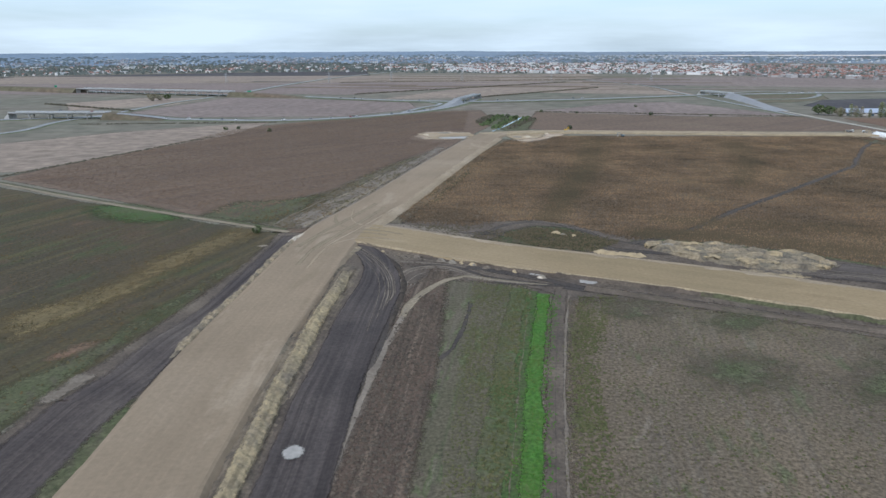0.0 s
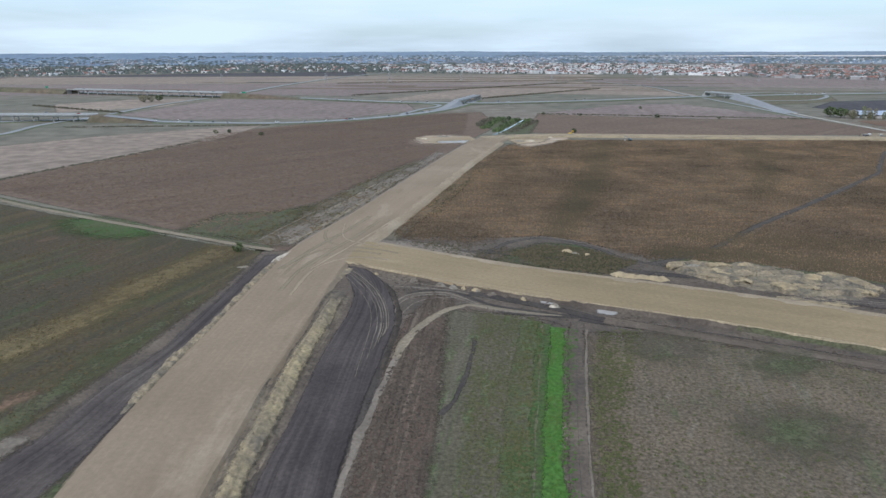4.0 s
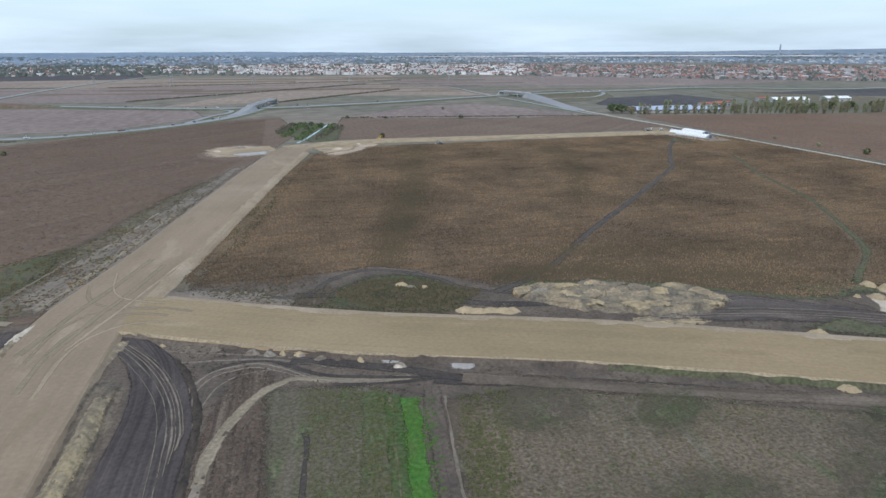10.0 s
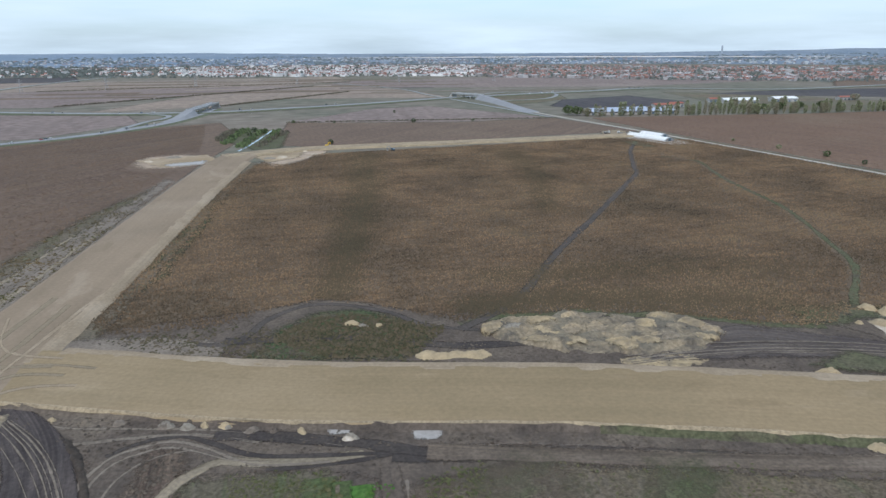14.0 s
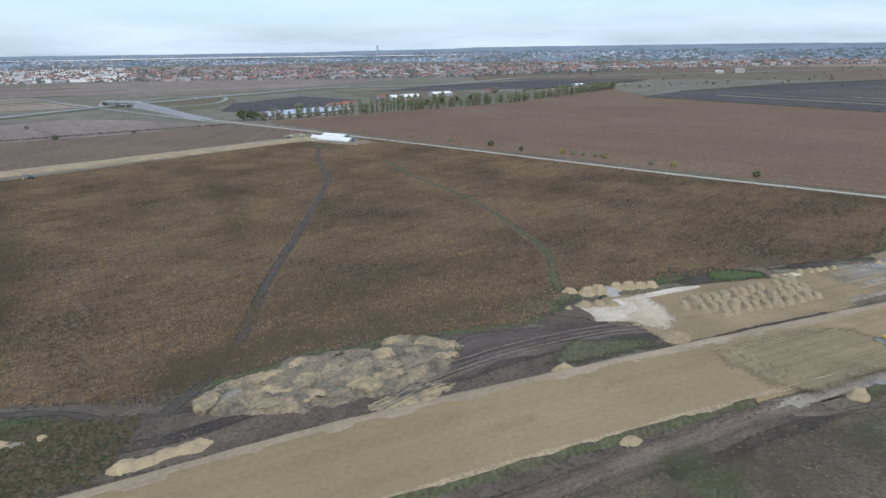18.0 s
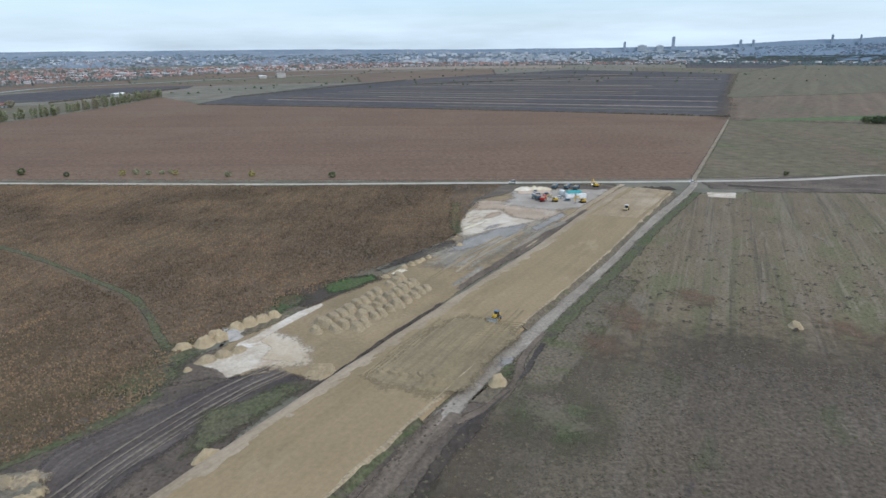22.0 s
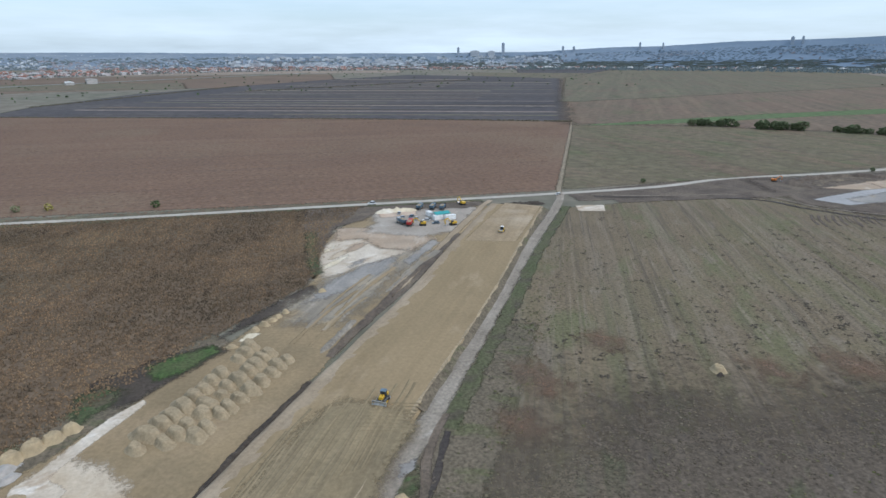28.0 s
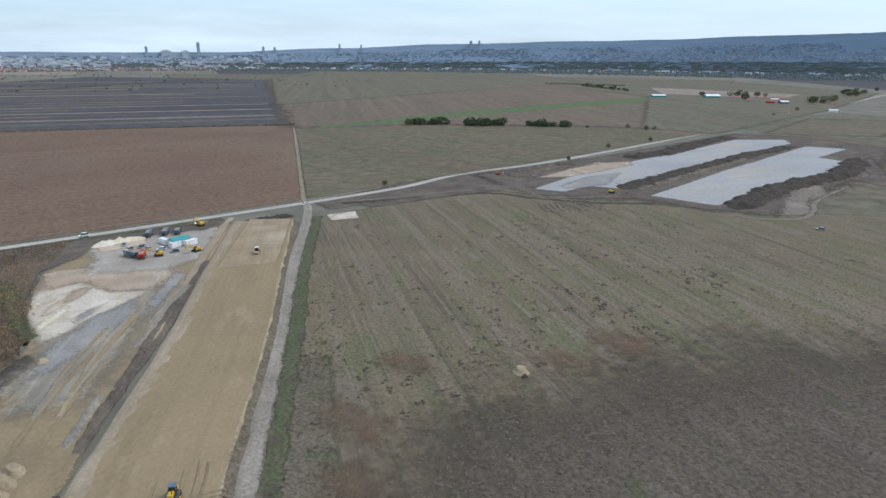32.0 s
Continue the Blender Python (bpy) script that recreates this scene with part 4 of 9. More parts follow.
ribbon("grass_rough", [(-37, -120), (-5, 40), (8, 104), (19.5, 174), (30.5, 236)], 8.0, M_ROUGH, "rough green grass strip", "grass", jitter=2.0, seed=78)
ribbon("grass_row_dark", [(-33.3, -120), (-1.3, 40), (12, 104), (23.6, 174), (34.4, 233)], 4.6, M_BUSHY, "dark green rows beside the ditch line", "grass", jitter=0.8, step=2, seed=178)
ribbon("grass_reedy", [(-33, -120), (-1, 40), (12, 104), (23.6, 174), (34.2, 232)], 1.5, M_TRAMPLED, "dry reedy ditch line", "ditch", jitter=1.0, seed=79)
ribbon("grass_bright", [(-29.4, -120), (2.6, 40), (16.4, 104), (27.9, 174), (39, 230)], 4.4, M_GREEN, "bright green strip of young grass", "grass", jitter=1.4, seed=80)
ribbon("soil_strip", [(-24, -120), (8, 40), (22, 104), (34, 174), (46, 234)], 5, M_SOIL2, "bare grey soil strip", "track", jitter=0.8, seed=81)
ribbon("soil_rut", [(22, 104), (34, 174), (46, 234)], 0.9, M_MUD, "dark wheel rut", "track", jitter=0.5, seed=82)
ribbon("soil_rut_pale", [(24.5, 104), (36.5, 174), (48, 228)], 0.6, M_RUT, "pale wheel rut", "track", jitter=1.2, seed=83)

MAIN = [(-66.5, -300), (-66.2, 60), (-65.8, 135), (-65.8, 155), (-64.9, 185), (-63, 215), (-61, 245), (-57.6, 290), (-53.5, 325), (-36, 385), (-14, 470), (18, 590), (44, 680), (60, 722)]
BRANCH = [(-54, 322), (-38, 313), (30, 275), (106, 242), (189, 198), (256.6, 160.4), (327.6, 118.9), (390.8, 85.2), (466.5, 43.7)]
BANK = [(-1.2, -0.1), (-1.0, 1.25), (-0.95, 1.5), (-0.5, 1.5), (0, 1.5), (0.5, 1.5), (0.95, 1.5), (1.0, 1.25), (1.1, -0.1)]
ribbon("road_embankment_branch", BRANCH, 30, M_SAND_B, "wide tan sand embankment of a motorway under construction", profile=BANK, seed=11, z=0, lump=0.0)
ribbon("road_embankment_main", MAIN, 29.5, M_SAND, "wide tan sand embankment running towards the canal", profile=[(u, h + 0.012) for u, h in BANK], seed=12, z=0, lump=0.0)
ribbon("road_embankment_far", [(44, 712), (125, 730), (268, 715), (462, 692), (488, 690)], 22, M_SAND_EDGE, "pale sand embankment along the far edge", profile=BANK, seed=13, z=0, lump=0.05)
ribbon("verge_branch_north", shift_line(BRANCH[1:], -15.6), 6.2, M_PALEVERGE, "pale loose sand edge of the embankment", "verge", [(-1, -1.0), (-0.6, 0.1), (-0.2, 0.33), (0.4, 0.36), (1, 0.33)], 3, 0.4, 84, 1.15)
ribbon("verge_branch_south", shift_line(BRANCH[1:], 14.9), 1.5, M_SAND_EDGE, "thin loose sand edge of the embankment", "verge", [(-1, 0.3), (-0.2, 0.42), (0.4, 0.3), (1, -0.3)], 3, 0.6, 85, 1.1)
ribbon("verge_main_east", shift_line(MAIN[8:13], 16.2), 7.0, M_PALEVERGE, "pale loose sand edge of the embankment", "verge", [(-1, 0.33), (-0.5, 0.36), (0.0, 0.3), (0.5, -0.2), (1, -1.15)], 3, 0.5, 86, 1.15)
edge = shift_line(MAIN[8:13], 19.0) + shift_line(MAIN[8:13], 27.0)[::-1]
patch("soil_main_east", edge, M_TRAMPLED, "trampled olive soil beside the embankment", "soil", jitter=3.0, seed=27)
for k, (x, y) in enumerate(((-6, 416), (6, 462), (24, 520))):
    patch("grass_main_east_%d" % (k + 1), [(x - 4, y - 12), (x - 1, y - 12), (x + 5, y + 12), (x + 2, y + 12)], M_WEED, "green growth beside the embankment", "grass", jitter=1.6, seed=28 + k)
for k, (d, y0, y1) in enumerate(((-17.6, 8, 13), (-22, 8, 11), (-27, 8, 11), (-33, 9, 11), (-40, 8, 10))):
    ribbon("track_main_west_%d" % (k + 1), shift_line(MAIN[y0:y1], d), 2.6 - 0.3 * k, (M_RUT, M_TRACK)[k % 2], "pale dry wheel line beside the embankment", "track", None, 4, 1.6, 390 + k)
ribbon("verge_branch_foot", shift_line(BRANCH[4:], 18.6), 5.5, M_TRAMPLED, "olive soil along the embankment foot", "verge", None, 4, 1.0, 127)
ribbon("grass_branch_south", shift_line(BRANCH[3:5] + [(200, 191.8)], 16.4), 2.5, M_GRASS, "green weeds on the slope of the embankment", "grass", [(-1, 1.2), (-0.5, 0.75), (0.1, 0.2), (1, -0.06)], 3, 0.8, 87, 0.06)
ribbon("soil_branch_slope", shift_line([(-38, 313), (30, 275), (106, 242)], 15.9), 2.0, M_SOIL2, "churned soil on the slope of the embankment", "verge", [(-1, 1.25), (-0.4, 0.8), (0.2, 0.35), (1, -0.06)], 3, 0.5, 88, 0.05, 0.4)
ribbon("soil_branch_slope_far", shift_line(BRANCH[5:], 16.4), 2.6, M_TRAMPLED, "olive soil on the slope of the embankment", "verge", [(-1, 1.25), (-0.4, 0.8), (0.2, 0.35), (1, -0.06)], 3, 0.5, 89, 0.05, 0.3)
ribbon("soil_branch_south", [(48, 238), (90, 221), (128, 202)], 6, M_MUD, "dark muddy haul track", "track", None, 4, 0.8, 88)



def berm_shape(u, s, x, y):
    """A gully at the road's foot, a slumped crest, and ragged tongues on the far flank."""
    low = fbm(s * 0.05, u * 3, 5) * 0.5
    crest = np.exp(-((u - 0.42 - 0.1 * fbm(s * 0.09, u * 0, 7)) / 0.22) ** 2)
    tongues = np.maximum(0, 1 - np.maximum(0, u - 0.62 - 0.22 * fbm(s * 0.5, u * 0, 9)) / 0.16)
    h = 1.15 * np.exp(-(u / 0.07) ** 2) + (1.25 + low) * crest + 0.35 * np.clip(tongues, 0, 1) * (u > 0.3)
    h = h + 0.32 * fbm(s * 0.7, u * 9, 11) * (u > 0.1) + 0.22 * fbm(s * 0.12, u * 16, 15)
    return h * np.clip((s[-1, 0] - s) / 9, 0, 1) * np.clip((1 - u) / 0.08, 0, 1) - 0.12 * (u > 0.97)


sweep("berm_sand", [(-53.6, -120), (-52.5, 40), (-51.5, 136), (-51.6, 152), (-50.9, 170), (-50, 190), (-49.2, 213), (-46.2, 245), (-43.5, 268)], [(-44.4, -120), (-43, 40), (-41.2, 136), (-41.2, 152), (-40, 167), (-39, 187), (-38, 209), (-36.2, 227), (-34.8, 262)], berm_shape, M_BERMSOIL, "slumped brown earth berm beside the embankment", "berm", 0.45, 34, 0.03)
sweep("berm_crest", [(-50.6, -120), (-49.5, 40), (-48.7, 136), (-48.8, 152), (-48, 170), (-47.2, 190), (-46.3, 213), (-43.6, 245), (-41.4, 262)], [(-46, -120), (-44.6, 40), (-42.6, 136), (-42.7, 152), (-41.9, 167), (-41.2, 187), (-40.4, 209), (-38.3, 233), (-37.2, 258)], lambda u, s, x, y: 0.22 + berm_shape(0.27 + 0.46 * u, s, x, y) + 0.25 * fbm(s * 0.9, u * 6, 51), M_STRAW, "straw-coloured sand spilt along the crest of the berm", "berm", 0.45, 20, 0.06, 1.3)
bank("berm_bend", [(-46, 264), (-45, 274), (-43, 284), (-39, 293)], 4.5, 1.4, M_BERM, "sandy earth berm at the bend", "berm", 92, 0.45, (4, 4), 0.6)
bank("berm_loop", [(-18.5, 196), (-16.8, 218), (-15.6, 237), (-17.6, 254), (-22, 270), (-26, 277)], 2.2, 0.9, M_BLACK, "low black soil bank round the loop", "berm", 95, 0.6, (10, 4), 0.5)
patch("soil_west", [(-130, -280), (-118, 20), (-112, 120), (-106, 165), (-97, 205), (-88, 262), (-84, 318), (-72, 318), (-77, 240), (-78, 150), (-79, 20), (-82, -280)], M_SOIL2, "churned soil between field and embankment", jitter=2, seed=180)


def rutted(u, s, x, y):
    """Long wheel ruts with churned ridges between them."""
    return 0.16 * fbm(u * 17, s * 0.018, 21) + 0.1 * fbm(u * 40, s * 0.05, 23) + 0.05 * fbm(s * 0.9, u * 14, 27) - 0.25 * (np.minimum(u, 1 - u) < 0.02)


sweep("road_west_mud", [(-124, -120), (-113, 30), (-106.5, 140), (-104.2, 153), (-99.8, 168), (-96.5, 191), (-90.3, 214), (-86.4, 261), (-82.5, 312)], [(-90, -120), (-87, 30), (-84.6, 136), (-82.4, 153), (-81, 177), (-80.3, 204), (-77.4, 231), (-75.4, 262), (-73, 314)], rutted, M_WESTMUD, "dark muddy haul road along the embankment", "road", 1.2, 70, 0.24, 2.4)
bank("berm_west", [(-83.6, 176), (-82.6, 205), (-79.6, 231), (-77.4, 262), (-75.4, 292), (-72.5, 311)], 3.6, 1.6, M_BERM, "stony sand berm at the embankment foot", "berm", 93, 0.8, (12, 6), 0.5)
bank("lime_spill", [(-74.6, 300), (-73.2, 306), (-71, 312), (-68.5, 316)], 2.6, 0.8, M_WHITE, "white lime tipped at the road edge", "lime", 94, 0.5, (2, 2), 0.5, z=0.9, kind="")
patch("grass_west", [(-87, 90), (-86, 136), (-83.5, 152), (-82.4, 152), (-80.6, 138), (-80.4, 90)], M_GRASS, "dull green verge strip", jitter=1.4, seed=97, z=0.5)
patch("soil_west_pale", [(-109, 152), (-106.5, 166), (-100.5, 166.5), (-103, 156), (-105, 150)], M_RUT, "dry pale soil beside the haul road", "soil", jitter=1.6, seed=98, z=0.46)
sweep("road_loop", [(-51, -120), (-47, 20), (-42.4, 100), (-41.4, 136), (-41.4, 152), (-40.2, 167), (-39.2, 187), (-38.2, 209), (-36.4, 227), (-34.4, 245), (-35, 262), (-39, 277), (-45, 293)], [(-34, -120), (-27, 20), (-24.2, 100), (-23.3, 136), (-22.6, 157), (-21.2, 181), (-19.6, 198), (-17.6, 218), (-16.2, 237), (-18.3, 254), (-23.2, 274), (-33, 292), (-42, 301)], rutted, M_LOOPMUD, "dark muddy haul loop with pale wheel ruts", "road", 0.9, 64, 0.24, 1.2)
for k, (dx, w) in enumerate(((0, 0.5), (0.9, 0.35), (1.9, 0.5), (2.7, 0.3), (-1.4, 0.3), (-3.6, 0.35))):
    ribbon("rut_loop_%d" % (k + 1), [(-40.3 + dx, 288.6), (-32.2 + dx, 274 + dx * 0.4), (-26.7 + dx, 260.4 + dx * 0.3), (-22.9 + dx, 246.3), (-21.2 + dx, 230.4), (-22 + dx, 214 + 5 * dx)], w, M_RUT, "pale wheel rut curving through dark mud", "track", None, 3, 0.35, 101 + k, 0.36)
ribbon("track_pale_side", [(-28, 90), (-24.6, 130), (-21.4, 160), (-20, 172), (-17.2, 190), (-15, 206), (-12.6, 219), (-8, 230)], 2.2, M_DRYSOIL, "dusty edge of the bending track", "track", None, 2, 0.9, 109)
ribbon("track_pale", [(-14.4, 208), (-12.6, 219), (-9.4, 228), (-6.1, 235.3), (-2.5, 241), (2, 246.3), (6.4, 249.2), (11, 250.5), (19.4, 246.5), (30.4, 243), (42, 241)], 3.2, M_TRACK, "pale straw-coloured bending dirt track", "track", None, 2, 0.7, 110)
ribbon("soil_rut_grey", [(-1, 176), (4, 187), (9.3, 213), (9.8, 222)], 1.4, M_MUD, "dark wheel rut in the stubble strip", "track", None, 2, 0.8, 179)
for k, (pts, w) in enumerate((([(-19, 249.5), (-18, 254.2), (-12.6, 261.5), (-7.2, 263.2), (-0.2, 263.3), (6.7, 258.7), (13.1, 251), (19.4, 245.5), (34, 241)], 1.1), ([(-17.5, 240), (-16.6, 251), (-12, 258.9), (-6.6, 260.8), (-0.4, 260.9), (6, 256.5), (14, 249.4), (26, 244)], 0.8), ([(-18.5, 226), (-15.4, 240), (-11, 252), (-4, 257.5), (4, 257.8)], 0.8), ([(-40, 286.8), (-36.4, 284.8), (-28.5, 277.2), (-22, 271.2), (-9, 268.5), (6, 264), (20, 255)], 1.4), ([(-36, 288.5), (-24, 279.5), (-8, 272.5), (8, 265.5), (24, 256), (38, 246)], 1.0))):
    ribbon("track_bend_%d" % (k + 1), pts, w, M_RUT, "dry wheel track across churned soil", "track", None, 2, 0.4, 330 + k)
for k, (pts, w) in enumerate((([(-14, 262.5), (-6, 265.5), (3, 264.3), (10, 258), (20, 249), (40, 241.5), (60, 235)], 1.6), ([(14, 261), (28, 252), (44, 244.6)], 2.6), ([(20, 243.4), (34, 239.8), (48, 238)], 1.2))):
    ribbon("track_mud_%d" % (k + 1), pts, w, M_MUD, "dark muddy wheel track", "track", None, 2, 0.5, 350 + k)
ribbon("track_dark", [(10, 262), (24, 256), (44, 244), (60, 233)], 4, M_MUD, "dark muddy track", "track", None, 3, 1.0, 112)
ribbon("road_track", [(-420, 505), (-318, 452), (-245, 408), (-120, 340), (-80, 320)], 4, M_TRACK, "narrow dirt track between fields", seed=17)
ribbon("road_track_grass", shift_line([(-420, 505), (-318, 452), (-245, 408), (-120, 340), (-84, 322)], -3.2), 2.4, M_GRASS, "dark grass edge of the track", "verge", None, 4, 1.0, 113)

# gravel roads
ribbon("road_gravel", [(512, 1000), (506, 880), (503, 662), (495, 420), (492, 300), (494, 205), (498, 40), (504, -70), (521.8, -146.6), (524.2, -266.1), (569, -589), (670, -1209), (769, -1769), (900, -2500)], 6.5, M_GRAVEL, "pale gravel country road", seed=14, step=8)
ribbon("verge_gravel_west", shift_line([(503, 662), (495, 420), (492, 300), (494, 205), (497, 60)], 6.5), 6, M_GRASS, "grassy edge of the gravel road", "verge", None, 6, 1.5, 115)
ribbon("verge_gravel_east", shift_line([(503, 662), (495, 420), (492, 300), (494, 205), (498, 60)], -6.8), 7, M_MEADOW, "olive grass edge of the gravel road", "verge", None, 6, 1.5, 116)
ribbon("road_path", [(496, 4), (510, -1), (601, -43), (764, -118), (997, -223), (1321, -359), (2189, -723)], 3.6, M_TRACK, "narrow dirt track between fields", seed=15, step=8)
ribbon("verge_path", shift_line([(530, -10), (601, -43), (764, -118), (997, -223), (1321, -359)], 4), 4.5, M_GRASS, "green verge of the dirt track", "verge", None, 8, 1.5, 117)
HAUL = [(176, 184.5), (191, 173.5), (204, 167.5), (219.5, 159.5), (241.4, 145.8), (261, 135.4), (295.7, 115.6), (336, 93.2), (381, 68.6), (442.5, 32), (465.5, 18.8), (482, 10), (496, 3.5)]
ribbon("verge_haul", shift_line(HAUL[4:11], 5.6), 5.2, M_GRASS, "green verge of the haul track", "verge", None, 2, 1.8, 119)
patch("weeds_cone", [(209, 164), (216.5, 161), (222, 158), (227, 152), (220, 150.5), (211, 157)], M_WEED, "green weeds round the sand cone", "weeds", jitter=1.8, step=2, seed=313)
ribbon("soil_haul_dark", [(148, 184), (161, 178.6), (173, 173.6), (186, 167.2), (194, 163)], 3.6, M_BLACK, "dark mud beside the haul track", "track", None, 2, 1.8, 311)
ribbon("track_cone_dark", [(188, 168), (200, 159.6), (213, 151.6), (223, 147), (238, 141.6)], 1.8, M_MUD, "dark wheel track round the sand cone", "track", None, 2, 0.8, 314)
ribbon("road_haul_loop", [(192, 169), (203, 158), (213, 152), (225, 149.5), (236, 145.5), (246, 140)], 2.6, M_HAULB, "rutted track round the sand cone", "track", None, 2, 0.8, 312)
ribbon("road_haul", HAUL[1:], 5.4, M_HAUL, "grey haul track beside the embankment", seed=16, jitter=0.9, step=3)
ribbon("road_haul_low", [(56, 236), (84, 223), (115, 208), (145, 194.5), (164, 186), (182, 178), (197, 170)], 6.2, M_HAULB, "brown rutted haul track below the embankment", "road", None, 3, 1.0, 310)
LANE = [(90, 296), (111, 306), (130, 321), (169, 360), (228, 413), (325, 503), (343, 528), (395, 600), (440, 650)]
ribbon("road_lane", LANE, 3.8, M_LANE, "narrow trodden lane through the reeds", seed=121, jitter=0.7)
patch("soil_junction_north", [(-39, 326), (-37, 332), (-33, 337), (-17, 333), (-2, 327), (11, 319), (17, 314.5), (14, 305), (-7, 313.5), (-25, 322)], M_DRYSOIL, "dry pale trafficked soil beside the embankment", "soil", jitter=2.2, seed=122)
ribbon("road_weedtrack", [(8, 318), (16, 314), (24, 318.5), (32, 330), (46, 337), (59, 333), (73, 319), (81, 304), (98, 292)], 2.6, M_LANE, "dark track round the weeds", seed=123, jitter=0.6)
ribbon("road_weedtrack_low", [(16, 316.4), (41, 309), (63, 300), (81, 287), (92, 282.4), (112, 277)], 4.6, M_MUD, "dark muddy track", seed=124, jitter=0.7)
ARC = [(400, 564), (411, 532), (372.1, 462.4), (336.9, 381.1), (297.1, 321.6), (274.8, 291.3), (243.8, 268.9), (232.2, 260.2)]
ribbon("road_arc", ARC, 3.0, M_GRASS, "overgrown green track through the reeds", seed=125, jitter=1.0)

# yard beside the branch
patch("yard_side", [(238, 254), (252, 248), (292, 223), (313, 207), (300, 196), (270, 214), (244, 232)], M_TRAMPLED, "olive soil between reeds and yard", jitter=1.5, seed=129)
patch("yard", [(216, 233), (224, 246), (238, 242), (262, 226), (300, 202), (322, 188), (364, 169), (376, 172), (405, 168), (438, 156), (480, 132), (491, 68), (470, 60), (416, 92), (357, 125), (304, 157), (280, 170), (240, 190), (222, 200), (214, 207)], M_YARD, "tan sand working yard beside the embankment", jitter=1.2, seed=130)
patch("soil_edge_low", [(284, 236), (296, 221), (303, 207), (298, 200), (284, 211), (268, 224), (272, 234)], M_BLACK, "dark weedy soil between reeds and yard", "soil", jitter=2.2, step=3, seed=181)
patch("grass_edge", [(291, 222.5), (296, 216), (302.5, 205.5), (298, 202.5), (285, 211.5), (281.5, 218.5)], M_BUSHY, "green growth between reeds and yard", "grass", jitter=1.8, step=2, seed=182)
patch("grass_edge_low", [(277, 238), (281, 231), (277, 225), (269, 229), (259, 234)], M_WEED, "green weeds between reeds and yard", "grass", jitter=2.4, step=2, seed=187)
patch("soil_edge", [(308, 203), (321, 197), (354, 172), (347, 169), (328, 183)], M_BLACK, "dark wet soil between reeds and yard", "soil", jitter=1.6, seed=183)
patch("lime_pad_low", [(304, 197), (310, 194), (309, 190), (303, 194)], M_CREAM, "white lime spread at the yard edge", jitter=0.8, seed=184)
patch("lime_pad_high", [(329, 180), (340, 174), (338, 170), (328, 177)], M_CREAM, "white lime spread at the yard edge", jitter=0.8, seed=185)
patch("lime_spot", [(337.5, 155), (340, 157.5), (342.5, 155), (340, 152.5)], M_WHITE, "small white lime spot in the yard", jitter=0.8, seed=186)
patch("yard_cream_low", [(226, 240), (238, 238), (247, 231), (240, 222), (233, 216), (224, 213), (220, 222), (220, 232)], M_CREAMSAND, "cream sand spread beside the lime", jitter=3.0, step=3, seed=132)
patch("yard_white", [(224, 248.5), (224.5, 244), (229.5, 239), (237.5, 239.5), (240, 236.8), (253, 231), (263, 226), (271, 219.5), (269, 218), (247, 229.5), (239, 233), (234, 227.5), (226, 228.5), (224.5, 220), (222, 226), (218, 231), (214.2, 235), (219.5, 240), (221.5, 245)], M_WHITE, "white lime spread at the yard edge", jitter=0.6, step=2, seed=131)
ridge = [(214.4, 213.7), (222.6, 213.2), (223.4, 205.9), (217.6, 203.5), (212.5, 206.9)]
relief("sand_ridge_pile", ridge, lambda d, x, y: np.clip(d / 1.5, 0, 1) * (0.75 + 0.55 * np.sin((x * 0.95 + y * 0.3) * 2.6 + 0.8 * vnoise(x * 0.4, y * 0.4, 3)) + 0.2 * vnoise(x, y, 5)), M_HEAP, "tan sand pushed into short ridges", "sand", 0.35, 0.05, None, "structure")
patch("yard_grey", [(331, 180), (347, 169), (365, 164), (381, 147), (388, 133), (402, 122), (386, 117), (362, 132), (330, 150), (312, 166), (318, 184)], M_GREYG, "grey gravel part of the yard", jitter=5.4, step=4, seed=133)
patch("yard_cream", [(366, 158), (376, 160), (392, 150), (396, 140), (388, 136), (374, 150)], M_CREAM, "cream gravel spread out in the yard", jitter=2.4, step=3, seed=134)
patch("yard_lime", [(362, 166), (376, 170), (404, 166.5), (418, 160), (418, 144), (399, 138), (392, 125), (382, 135), (373, 150), (366, 157)], M_WHITE, "white lime spread out in the yard", jitter=2.6, step=3, seed=135)
for k, (x, y, rx, ry, m) in enumerate(((381, 161, 13, 1.8, M_CREAM), (397, 155, 15, 2.2, M_CREAMSAND), (403, 149, 9, 2.6, M_PINKSAND), (378, 151, 8, 1.4, M_BLUEGREY), (401, 163, 10, 1.2, M_CREAM))):
    patch("lime_streak_%d" % (k + 1), [(x + rx * math.cos(a * 0.7) * 0.82 + ry * math.sin(a * 0.7) * 0.57, y - rx * math.cos(a * 0.7) * 0.57 + ry * math.sin(a * 0.7) * 0.82) for a in range(9)], m, "scraped streak in the spread lime", "gravel", jitter=1.6, step=2, seed=410 + k)
patch("yard_pink", [(440, 156), (436, 118), (408, 109), (392, 124), (399, 138), (418, 144), (416, 159)], M_PINKSAND, "pinkish rubble surface of the yard", jitter=3.4, step=4, seed=136)
patch("yard_bluegrey", [(357, 163), (373, 150.3), (385, 132), (372, 134), (352, 149), (337, 168), (334, 176)], M_BLUEGREY, "wet blue-grey gravel of the yard", jitter=3.0, step=4, seed=140)
patch("yard_wet", [(371, 128), (402, 107.8), (408.4, 110), (376, 130)], M_BLUEGREY, "wet blue-grey gravel beside the ditch", jitter=1.6, step=4, seed=141)
patch("yard_camp", [(429.3, 141.4), (450.7, 133.8), (474, 135.8), (485.4, 73.8), (468.9, 68), (421.9, 95), (414.9, 114.3)], M_CAMP, "grey gravel parking area of the site camp", jitter=4.4, step=4, seed=137)
